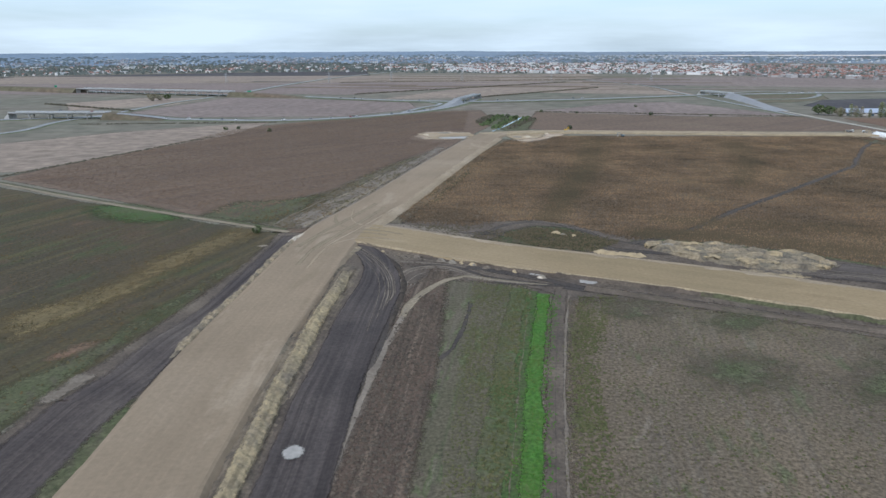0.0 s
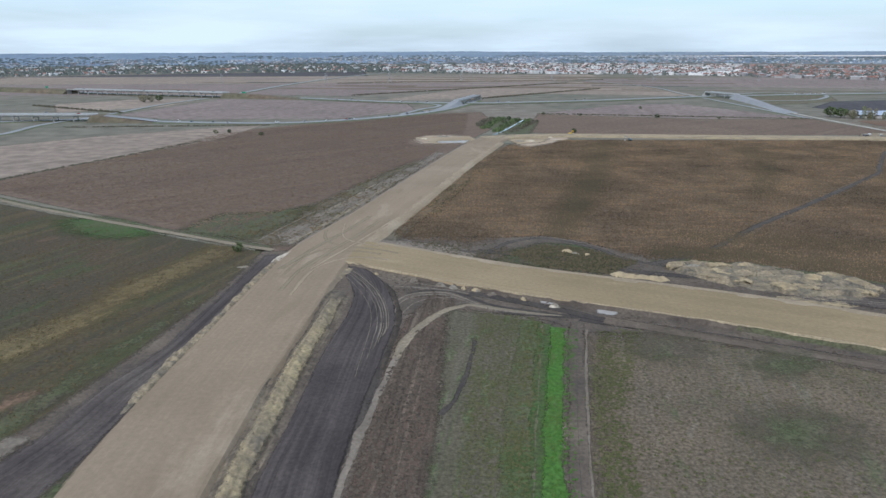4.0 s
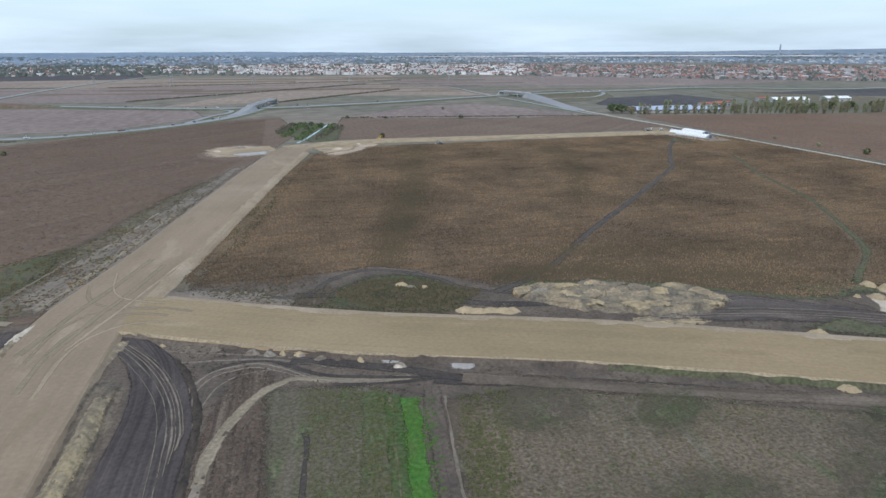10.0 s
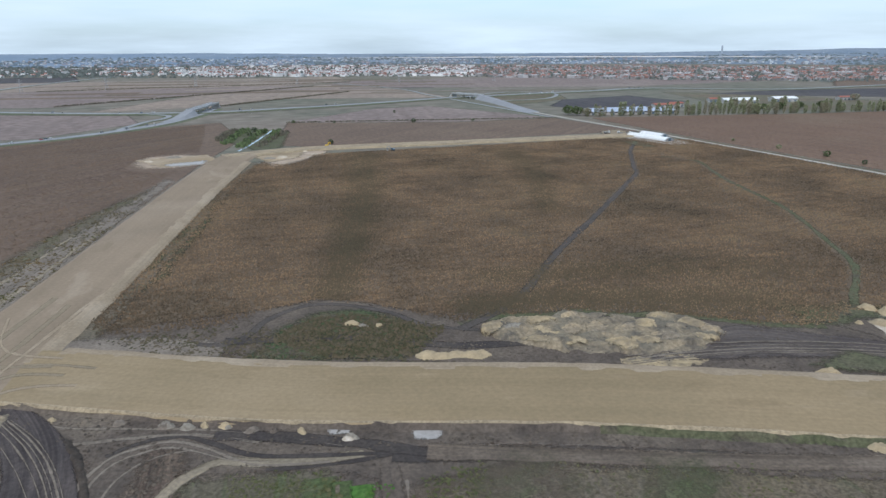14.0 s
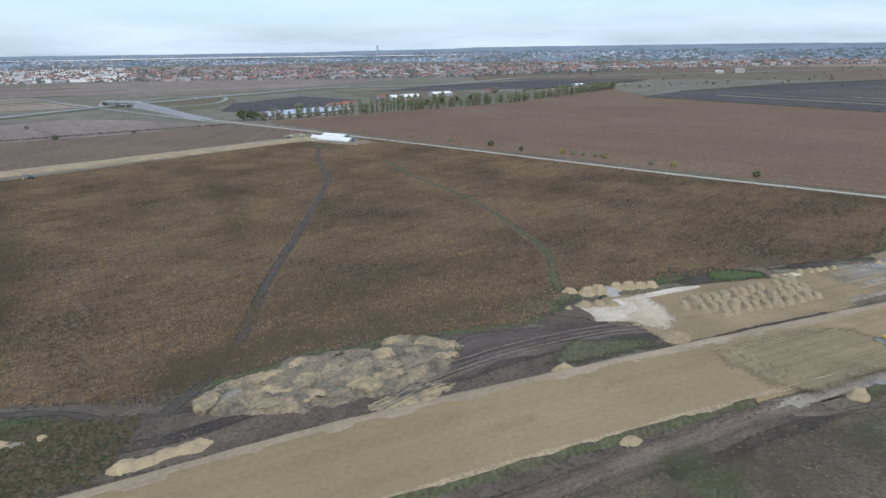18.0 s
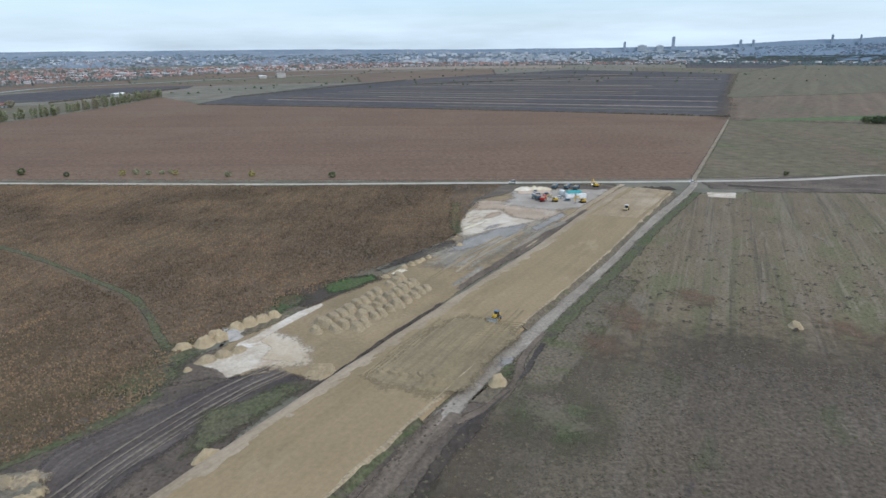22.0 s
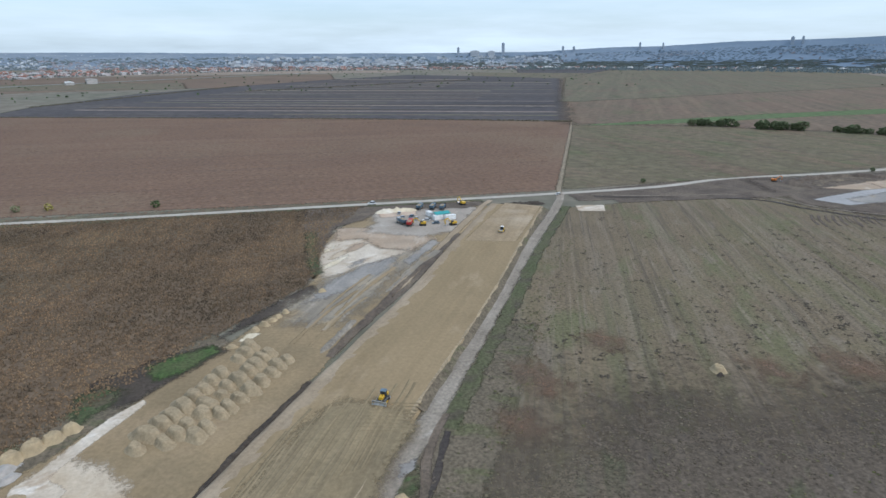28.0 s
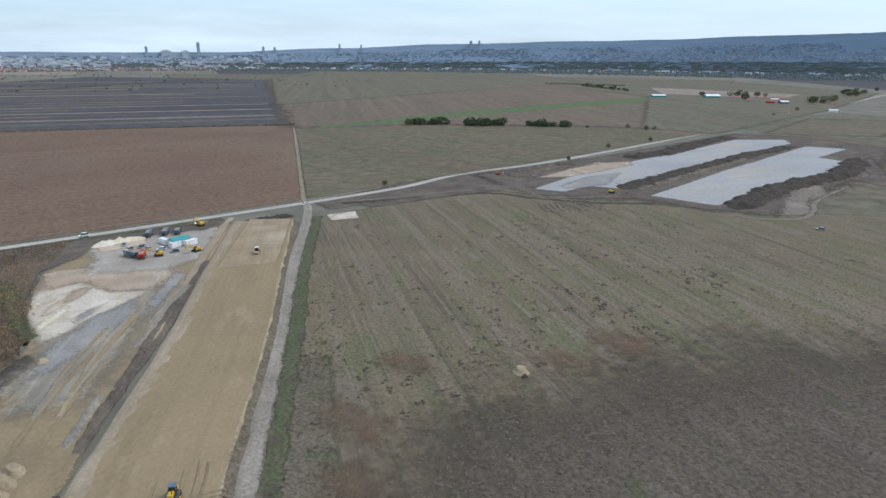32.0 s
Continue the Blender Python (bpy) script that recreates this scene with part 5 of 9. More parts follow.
patch("soil_camp", [(489, 172), (488.5, 151), (487.5, 100), (488, 62), (479, 60), (472, 76), (476, 103), (469, 132), (456, 140), (442, 157), (421, 162), (390, 168), (404, 172), (434, 171), (451, 175)], M_SOIL2, "dark churned soil between the camp and the road", "soil", jitter=2.6, step=3, seed=142)
patch("weeds_camp", [(436, 173), (437, 167), (410, 168), (382, 167.5), (368, 167), (366, 171), (384, 173)], M_WEED, "green weeds between reeds and lime", "weeds", jitter=2.2, step=3, seed=149)
ribbon("lane_camp", [(489, 55), (476, 63.5), (447, 80), (417, 96.5), (372, 120.5), (343, 137.5)], 4.2, M_PALEVERGE, "pale rutted lane along the embankment", "track", None, 3, 0.7, 192)
patch("yard_rubble", [(458.5, 129.9), (472.2, 129.9), (470.4, 106.7), (460.7, 108.6)], M_PINK, "pale pink crushed brick surface", jitter=1.5, step=3, seed=138)
patch("grass_yard", [(206, 272), (220, 263), (232, 262), (240, 254), (231, 250), (222, 252), (213, 249), (204, 256)], M_GRASS, "green weeds between reeds and yard", jitter=4.5, step=4, seed=139)
patch("grass_mud", [(199, 186), (206, 176), (211, 178), (203, 187)], M_GRASS, "green weeds beside the embankment", jitter=1.5, seed=148)
ribbon("ditch_low", [(209, 207.4), (219.6, 201.6), (241, 191), (271, 174)], 2.8, M_BLACK, "dark weedy ditch beside the embankment", "ditch", None, 2, 1.0, 143)
ribbon("ditch_high", [(285.8, 168.2), (303.3, 158.6), (356.8, 125.7), (390.8, 108.4), (416.1, 93.9)], 2.6, M_SOIL2, "dark stony ditch beside the embankment", "ditch", None, 2, 1.0, 144)
ribbon("wet_yard", [(355.5, 133.1), (369.1, 124.5), (389.4, 111.1)], 4.5, M_GREYG, "wet grey gravel beside the ditch", "gravel", None, 2, 1.2, 145)
for k in range(7):
    a, d = Vector((296 + 11 * (k % 4), 176 - 6.5 * (k % 4))) + Vector((0.47, 0.88)) * (k * 1.6 - 2), Vector((0.866, -0.5))
    ribbon("yard_streak_%d" % (k + 1), [tuple(a), tuple(a + d * 25 + Vector((0, 1.5))), tuple(a + d * (46 + 6 * (k % 3)))], 1.2 + 0.5 * (k % 3), (M_YARD, M_GREYG)[k % 2], "faint wheel streak across the yard", "track", None, 3, 0.8, 400 + k)
patch("road_end", [(398, 96), (391, 71), (461, 31), (474, 50)], M_WARM, "pale dry end of the embankment", jitter=0.8, seed=146, z=1.525)
patch("graded_sand", [(211.6, 195), (228, 187), (248, 175), (258, 166), (248, 151), (239, 149.5), (229, 156.5), (209, 164.5), (201.5, 174), (206, 181), (207, 188)], M_GRADED, "freshly graded darker sand with blade marks", jitter=3.0, step=4, seed=147, z=1.525)
for k, (pts, w) in enumerate((([(-63, 262), (-60, 290), (-54, 305), (-42, 313), (-28, 308)], 1.6), ([(-58, 258), (-55.5, 284), (-49, 298), (-38, 304), (-24, 300)], 1.4), ([(-66, 280), (-62, 305), (-52, 318), (-36, 318), (-20, 309)], 1.2), ([(-60, 350), (-57, 332), (-48, 322), (-32, 315)], 1.4), ([(-52, 362), (-50, 340), (-44, 329), (-30, 320)], 1.2), ([(-69, 288), (-60, 318), (-50, 346), (-40, 378)], 2.2), ([(-60, 285), (-52, 312), (-44, 335), (-34, 368)], 2.0), ([(-56, 288), (-47, 312), (-39, 334), (-28, 366)], 1.4))):
    ribbon("junction_track_%d" % (k + 1), pts, w, (M_JUNC, M_PALEVERGE)[k % 3 == 1], "sweeping wheel track over the sand junction", "track", None, 3, 0.5, 380 + k, 1.535 + 0.002 * k)
patch("white_pad", [(462.4, 7.8), (460.5, -10.7), (444.9, -3.9), (448.8, 11.6)], M_WHITE, "white crushed stone pad", jitter=0.8, step=3, seed=150)
patch("lime_canal_west", [(-28, 701), (-20, 738), (8, 744), (34, 719), (28, 680), (-3, 675), (-20, 678)], M_PINKSAND, "pale sand and lime spread by the canal", "sand", jitter=5, seed=188)
patch("lime_canal_white", [(-14, 690), (-8, 722), (10, 716), (24, 690), (6, 682)], M_WHITE, "white lime spread by the canal", "sand", jitter=4, seed=189)
patch("lime_canal_east", [(80, 696), (104, 728), (138, 742), (134, 704), (100, 664), (78, 645)], M_PINKSAND, "pale sand and lime spread by the canal", "sand", jitter=5, seed=190)
patch("lime_canal_spot", [(92, 700), (104, 716), (112, 704), (100, 688)], M_CREAM, "white lime spread by the canal", "sand", jitter=3, seed=191)

# puddles and lime marks
for k, (pts, m, text) in enumerate((
        ([(56.3, 248.5), (64.8, 245.2), (60, 239.6), (55, 241.8)], M_PUDDLE, "pale muddy puddle beside the embankment"),
        ([(36, 255.5), (41.5, 254), (41.3, 250), (36.5, 251.5)], M_PUDDLE, "pale muddy puddle beside the embankment"),
        ([(-35.3 + 2.5 * math.cos(k * 0.7), 128.5 + 2.9 * math.sin(k * 0.7)) for k in range(9)], M_PUDDLE, "round pale puddle on the mud"),
        ([(-90, 295), (-86, 297), (-84, 295), (-87, 293)], M_GREYG, "grey gravel spill"),
        ([(226.7, 155.2), (228.4, 151.2), (224.8, 152.2), (221.8, 156.4)], M_BLUEGREY, "grey puddle beside the haul track"),
        ([(245, 251), (250, 245), (246, 240), (240, 245)], M_PUDDLE, "pale pool between sand heaps"),
        ([(-30, 725), (30, 735), (36, 705), (24, 680), (-8, 680)], M_WARM, "grey spread gravel beside the canal"),
        ([(-6, 692), (28, 700), (24, 682), (0, 681)], M_PUDDLE, "pale pool on the gravel"),
        ([(68, 705), (118, 728), (104, 685), (76, 668)], M_WARM, "pale spread sand beside the canal"))):
    patch("puddle_%d" % (k + 1), pts, m, text, "puddle", jitter=0.8 if k < 7 else 4, step=2 if k < 7 else 6, seed=151 + k, z=0.5 if k == 2 else None)
ribbon("canal", [(58, 745), (70, 775), (90, 835), (110, 900)], 2.4, M_CANAL, "narrow pale canal between green banks", "water", None, 6, 0.5, 165)

# silt basins by the road
patch("basin_soil", [(512, -152), (515, -325), (539, -600), (480, -640), (372, -612), (338, -490), (322, -400), (318, -326), (303, -209), (333, -188), (377, -183), (405, -150), (434, -132)], M_SOIL2, "bare brown soil round the basins", jitter=6, seed=166)
patch("basin_bare", [(299, -212), (322, -270), (336, -312), (328, -338), (308, -302), (308, -268), (288, -231)], M_DRYSOIL, "pale bare soil beside the basin", "soil", jitter=3, seed=175)
patch("basin_dark", [(328, -385), (352, -467), (362, -530), (300, -400), (294, -366)], M_SOIL2, "churned dark soil beside the basin", "soil", jitter=4, seed=176)
patch("basin_long", [(445, -149.1), (464.7, -217.7), (473.7, -251.2), (495, -451), (509, -547), (475, -597), (454, -566), (440.3, -419.3), (407.5, -200.9), (428.6, -188.6), (424.9, -159.3)], M_POND, "long grey silt basin", "basin", jitter=1.5, step=5, seed=167)
patch("basin_short", [(381, -198), (357, -202), (336, -206), (344, -315), (354, -473), (390, -483), (398, -571), (434, -556), (405, -338), (391, -260)], M_POND, "grey silt basin beside a black soil bank", "basin", jitter=1.5, step=5, seed=168)
patch("basin_sand", [(474.3, -182.2), (495.4, -283.8), (472.3, -299.4), (461.5, -207.6)], M_PINKSAND, "pinkish sand slope of the basin", "basin", jitter=2, step=5, seed=169)
bank("berm_basin_north", [(495.8, -325), (496.3, -397.8), (520, -509), (523, -567)], 22, 3.4, M_BLACK, "black topsoil bank beside the basin", "berm", 170, 0.11, (10, 10), 1.6)
bank("berm_basin_mid", [(406.4, -197.8), (425.3, -344.3), (437, -440.4), (443, -547)], 18, 3.0, M_BLACK, "black topsoil bank between the basins", "berm", 171, 0.12, (10, 10), 1.6)
bank("berm_basin_mid_sand", [(399.8, -208), (414.8, -325.7), (426.4, -419.4)], 6, 2.0, M_BERMSOIL, "ochre earth bank between the basins", "berm", 172, 0.18, (10, 10), 1.3)
bank("berm_basin_south", [(325, -205), (332, -245), (339, -290), (340, -335), (337, -390), (347, -445), (362, -500)], 21, 4.2, M_BLACK, "broad black topsoil bank", "berm", 173, 0.1, (12, 14), 1.6)
ribbon("track_basin", [(318, -188), (300, -196), (288, -214), (292, -240), (302, -265), (308, -300), (312, -345)], 3.2, M_DRYSOIL, "pale bending dirt track", "track", None, 4, 1.0, 174)
patch("basin_silt_pink", [(487, -232), (490, -285), (482, -312), (468, -296), (462, -226)], M_PINKSAND, "pinkish silt along the basin edge", "basin", jitter=3, seed=193)
patch("basin_silt_blue", [(440, -172), (452, -213), (450, -255), (424, -205), (430, -170)], M_BLUEGREY, "wet grey silt in the basin head", "basin", jitter=3, seed=194)
for k in range(10):
    a = Vector((409, -117)).lerp(Vector((398, -150)), k / 9)
    b = a + Vector((-24 + 0.5 * k, 16 - 0.3 * k)) * (0.85 + 0.2 * math.sin(k * 2.3))
    ribbon("basin_rut_%d" % (k + 1), [tuple(a), tuple(a.lerp(b, 0.5) + Vector((0.8, 0.8))), tuple(b)], 1.3, M_SOIL2, "parallel digger rut beside the basin", "track", None, 2, 0.5, 420 + k)
ribbon("track_basin_bend", [(489, -15), (476, -60), (471, -100), (461, -125), (440, -132), (420, -138), (400, -160)], 2.6, M_RUT, "bare track into the basins", "track", None, 3, 0.8, 176)
ribbon("track_basin_mud", [(484, -15), (471, -60), (462, -95), (447, -118), (424, -126), (388, -150), (360, -185)], 3.0, M_MUD, "muddy track into the basins", "track", None, 3, 1.2, 177)
patch("field_basin_green", [(521, -640), (420, -730), (470, -1010), (579, -900)], M_DULL, "green strip behind the basins", jitter=5, seed=178)
ribbon("track_basin_road", [(469.8, -23.2), (464.7, -101.1), (461.4, -169.3)], 12, M_SOIL2, "bare soil beside the gravel road", "track", None, 4, 2.0, 175)
for k, (x, y, rx, ry) in enumerate(((249, 40, 7, 5), (246, 13, 8, 5), (257, 109, 9, 4), (277, 80, 6, 4), (236, 122, 6, 3))):
    patch("rust_patch_%d" % (k + 1), [(x + rx * math.cos(q * 0.7 - 0.4), y + ry * math.sin(q * 0.7)) for q in range(9)], M_RED, "rusty dry growth in the stubble", "field", jitter=5.5, seed=360 + k)
for k, (x, y, rx, ry) in enumerate(((101, 202, 8, 6), (196, 143, 14, 11), (70, 214, 9, 7), (150, 176, 9, 6), (130, 160, 14, 9), (88, 168, 12, 8))):
    patch("green_patch_%d" % (k + 1), [(x + rx * math.cos(q * 0.7), y + ry * math.sin(q * 0.7 + 0.3)) for q in range(9)], M_THINGRASS, "dull green growth in the stubble", "grass", jitter=7.0, seed=370 + k)
bank("camp_gravel_bank", [(469, 132), (473, 119), (472, 106)], 6.5, 2.2, M_CREAM, "long pale gravel heap behind the site camp", "gravel heap", 176, 0.35, (4, 4), 0.8)
bank("camp_soil_bank", [(476, 53), (475, 39), (472, 24)], 6.0, 1.6, M_BLACK, "dark soil bank at the end of the embankment", "berm", 177, 0.35, (4, 4), 0.8)

sweep("road_north_mud", [(140, 259), (158, 258), (171, 264), (181, 263), (197, 250), (209, 240), (222, 226)], [(130, 253), (146, 247), (164, 241), (184, 233), (201, 222), (215, 210)], rutted, M_WESTMUD, "dark mud with long wheel ruts", "track", 0.9, 60, 0.2, 2.6)
for k, d in enumerate((0, 1.1, 3.0, 5.2, 8.0)):
    ribbon("rut_north_%d" % (k + 1), shift_line([(128, 253), (150, 249.5), (172, 243), (190, 235), (206, 226), (217, 217)], -d), 0.5 + 0.25 * (k % 3), M_RUT, "pale wheel rut across dark mud", "track", None, 3, 0.5, 302 + k, 0.34)
patch("grass_mud_low", [(195, 234), (203, 224), (211, 216), (211, 211), (198, 217), (182, 227), (177, 232)], M_GRASS, "dark green weeds beside the embankment", "grass", jitter=2.4, seed=308, z=0.42)

# ---------------------------------------------------------------- part helpers


def part(name, bm, material, parent, label=""):
    """One mesh under a thing or under a part."""
    me = bpy.data.meshes.new(name)
    bm.to_mesh(me)
    bm.free()
    for m in material if isinstance(material, (list, tuple)) else (material,):
        me.materials.append(m)
    ob = new(name, me)
    ob.parent = parent
    return tagged(ob, label)


def thing(name, label, category, group="", at=None):
    ob = new(name)
    ob.empty_display_size = 0.5
    if at is not None:
        ob.matrix_world = at
    return tagged(ob, label, category, group)


def box(sx, sy, sz, x=0, y=0, z=0, bevel=0.0, taper=1.0, bm=None, turn=0):
    """A block standing on z, its top narrowed by taper."""
    bm = bm or bmesh.new()
    rot = Matrix.Rotation(radians(turn), 3, "Z")
    vs = []
    for h, k in ((0, 1.0), (sz, taper)):
        for a, b in ((-1, -1), (1, -1), (1, 1), (-1, 1)):
            vs.append(bm.verts.new(rot @ Vector((a * sx / 2 * k, b * sy / 2 * k, 0)) + Vector((x, y, z + h))))
    fs = [(3, 2, 1, 0), (4, 5, 6, 7), (0, 1, 5, 4), (1, 2, 6, 5), (2, 3, 7, 6), (3, 0, 4, 7)]
    made = [bm.faces.new([vs[i] for i in f]) for f in fs]
    if bevel:
        edges = list({e for f in made for e in f.edges})
        bmesh.ops.bevel(bm, geom=edges, offset=bevel, segments=1, affect="EDGES")
    return bm


def rod(r, length, axis="Z", x=0, y=0, z=0, n=12, r2=None, bm=None):
    bm = bm or bmesh.new()
    m = Matrix.Translation((x, y, z))
    if axis == "X":
        m = m @ Matrix.Rotation(radians(90), 4, "Y")
    elif axis == "Y":
        m = m @ Matrix.Rotation(radians(90), 4, "X")
    bmesh.ops.create_cone(bm, cap_ends=True, segments=n, radius1=r, radius2=r if r2 is None else r2, depth=length, matrix=m)
    return bm


def prism(profile, width, axis="Y", bm=None, x=0, y=0, z=0):
    """A side view, rows of (along, up), pushed out to a width across."""
    bm = bm or bmesh.new()
    rows = []
    for s in (-width / 2, width / 2):
        rows.append([bm.verts.new((x + a, y + s, z + h) if axis == "Y" else (x + s, y + a, z + h)) for a, h in profile])
    n = len(profile)
    bm.faces.new(rows[0])
    bm.faces.new(rows[1][::-1])
    for i in range(n):
        bm.faces.new((rows[0][(i + 1) % n], rows[0][i], rows[1][i], rows[1][(i + 1) % n]))
    bmesh.ops.recalc_face_normals(bm, faces=bm.faces)
    return bm


P_YELLOW = plain("machine_yellow", (0.62, 0.38, 0.03), 0.45)
P_STEEL = plain("worn_steel", (0.50, 0.50, 0.49), 0.4, 0.6)
P_DARK = plain("dark_rubber", (0.025, 0.025, 0.027), 0.8)
P_GLASS = plain("dark_glass", (0.03, 0.04, 0.05), 0.08)
P_WHITE = plain("white_paint", (0.80, 0.80, 0.78), 0.4)
P_RED = plain("red_paint", (0.50, 0.035, 0.03), 0.4)
P_BLUE = plain("blue_grey_paint", (0.09, 0.15, 0.20), 0.4)
P_TEAL = plain("teal_roof", (0.03, 0.30, 0.30), 0.5)
P_SILVER = plain("silver_paint", (0.42, 0.43, 0.44), 0.3, 0.5)
P_ORANGE = plain("orange_paint", (0.55, 0.17, 0.03), 0.5)
P_CONCRETE = mat("pale_concrete", (0.48, 0.47, 0.45), (0.40, 0.39, 0.37), None, 0.2, 1.2)
P_BARK = mat("bark", (0.12, 0.095, 0.07), (0.08, 0.06, 0.045), None, 1.0, 6.0)


def leaf_mat(name, base, vary=0.45):
    m = plain(name, base, 0.9, vary=vary)
    return m


L_GREEN = leaf_mat("leaves_green", (0.08, 0.11, 0.042))
L_DARK = leaf_mat("leaves_dark", (0.06, 0.085, 0.04))
L_HEDGE = leaf_mat("leaves_hedge", (0.098, 0.128, 0.058))
L_YELLOW = leaf_mat("leaves_yellow", (0.33, 0.285, 0.09))
L_POPLAR = leaf_mat("leaves_poplar", (0.235, 0.25, 0.14), 0.3)
L_BROWNHEDGE = leaf_mat("leaves_brown_hedge", (0.1, 0.088, 0.06), 0.3)
L_BARE = leaf_mat("leaves_bare", (0.27, 0.245, 0.165), 0.3)

# ---------------------------------------------------------------- growth of the fields


def scatter(name, poly, count, size, height, material, label, category, seed, avoid=(), clump=0.0, bands=None):
    """Many small tufts over a piece of land, joined into one mesh."""
    rng = np.random.default_rng(seed)
    pts = np.array(poly)
    lo, hi = pts.min(0), pts.max(0)
    xy = rng.uniform(lo, hi, (count * 3, 2))
    hit = np.zeros(len(xy), bool)
    j = len(pts) - 1
    for i in range(len(pts)):
        (xi, yi), (xj, yj) = pts[i], pts[j]
        cross = ((yi > xy[:, 1]) != (yj > xy[:, 1])) & (xy[:, 0] < (xj - xi) * (xy[:, 1] - yi) / (yj - yi + 1e-9) + xi)
        hit ^= cross
        j = i
    for line, w in avoid:
        for a, b in zip(line[:-1], line[1:]):
            a, b = np.array(a[:2]), np.array(b[:2])
            t = np.clip(((xy - a) @ (b - a)) / ((b - a) @ (b - a)), 0, 1)
            hit &= np.linalg.norm(xy - a - t[:, None] * (b - a), axis=1) > w
    if clump:
        ph = rng.uniform(0, 6.28, 8)
        f = sum(np.sin(xy[:, 0] * (0.05 + 0.07 * k) + ph[k]) * np.sin(xy[:, 1] * (0.04 + 0.06 * k) + ph[k + 4]) for k in range(4)) / 2
        hit &= rng.uniform(-1, 1, len(xy)) < f * clump + 1 - clump
    if bands:
        ang, period, share = bands
        u = xy[:, 0] * math.cos(radians(ang)) + xy[:, 1] * math.sin(radians(ang))
        u = u + 0.8 * np.sin(xy[:, 1] * 0.07)
        hit &= (np.sin(u * 2 * math.pi / period) > rng.uniform(-1, 1, len(xy)) * (1 - share) * 2 - 0.2)
    xy = xy[hit][:count]
    return tufts(name, xy + rng.normal(0, 0.9, xy.shape), size, height, material, label, category, rng)


def tufts(name, xy, size, height, material, label, category, rng):
    n = len(xy)
    s = size * rng.uniform(0.55, 1.5, (n, 1))
    h = height * rng.uniform(0.5, 1.4, n)
    v = np.zeros((n, 5, 3))
    a0 = rng.uniform(0, 6.28, n)
    for k in range(4):
        a = a0 + k * math.pi / 2
        r = s[:, 0] * rng.uniform(0.35, 0.65, n)
        v[:, k, 0], v[:, k, 1] = xy[:, 0] + np.cos(a) * r, xy[:, 1] + np.sin(a) * r
    v[:, 4, :2] = xy + rng.normal(0, 0.25, (n, 2)) * s
    v[:, 4, 2] = h
    v[:, :4, 2] = rng.uniform(-0.05, 0.12, (n, 4)) * height
    v[:, :, 2] += 0.12
    base = np.arange(n)[:, None] * 5
    tri = np.concatenate([base + np.array([[k, (k + 1) % 4, 4]]) for k in range(4)], 1).reshape(-1, 3)
    me = bpy.data.meshes.new(name)
    me.vertices.add(n * 5)
    me.vertices.foreach_set("co", v.ravel())
    me.loops.add(len(tri) * 3)
    me.loops.foreach_set("vertex_index", tri.ravel().astype(np.int32))
    me.polygons.add(len(tri))
    me.polygons.foreach_set("loop_start", np.arange(0, len(tri) * 3, 3, dtype=np.int32))
    me.update(calc_edges=True)
    me.materials.append(material)
    return tagged(new(name, me), label, category, kind="stuff")


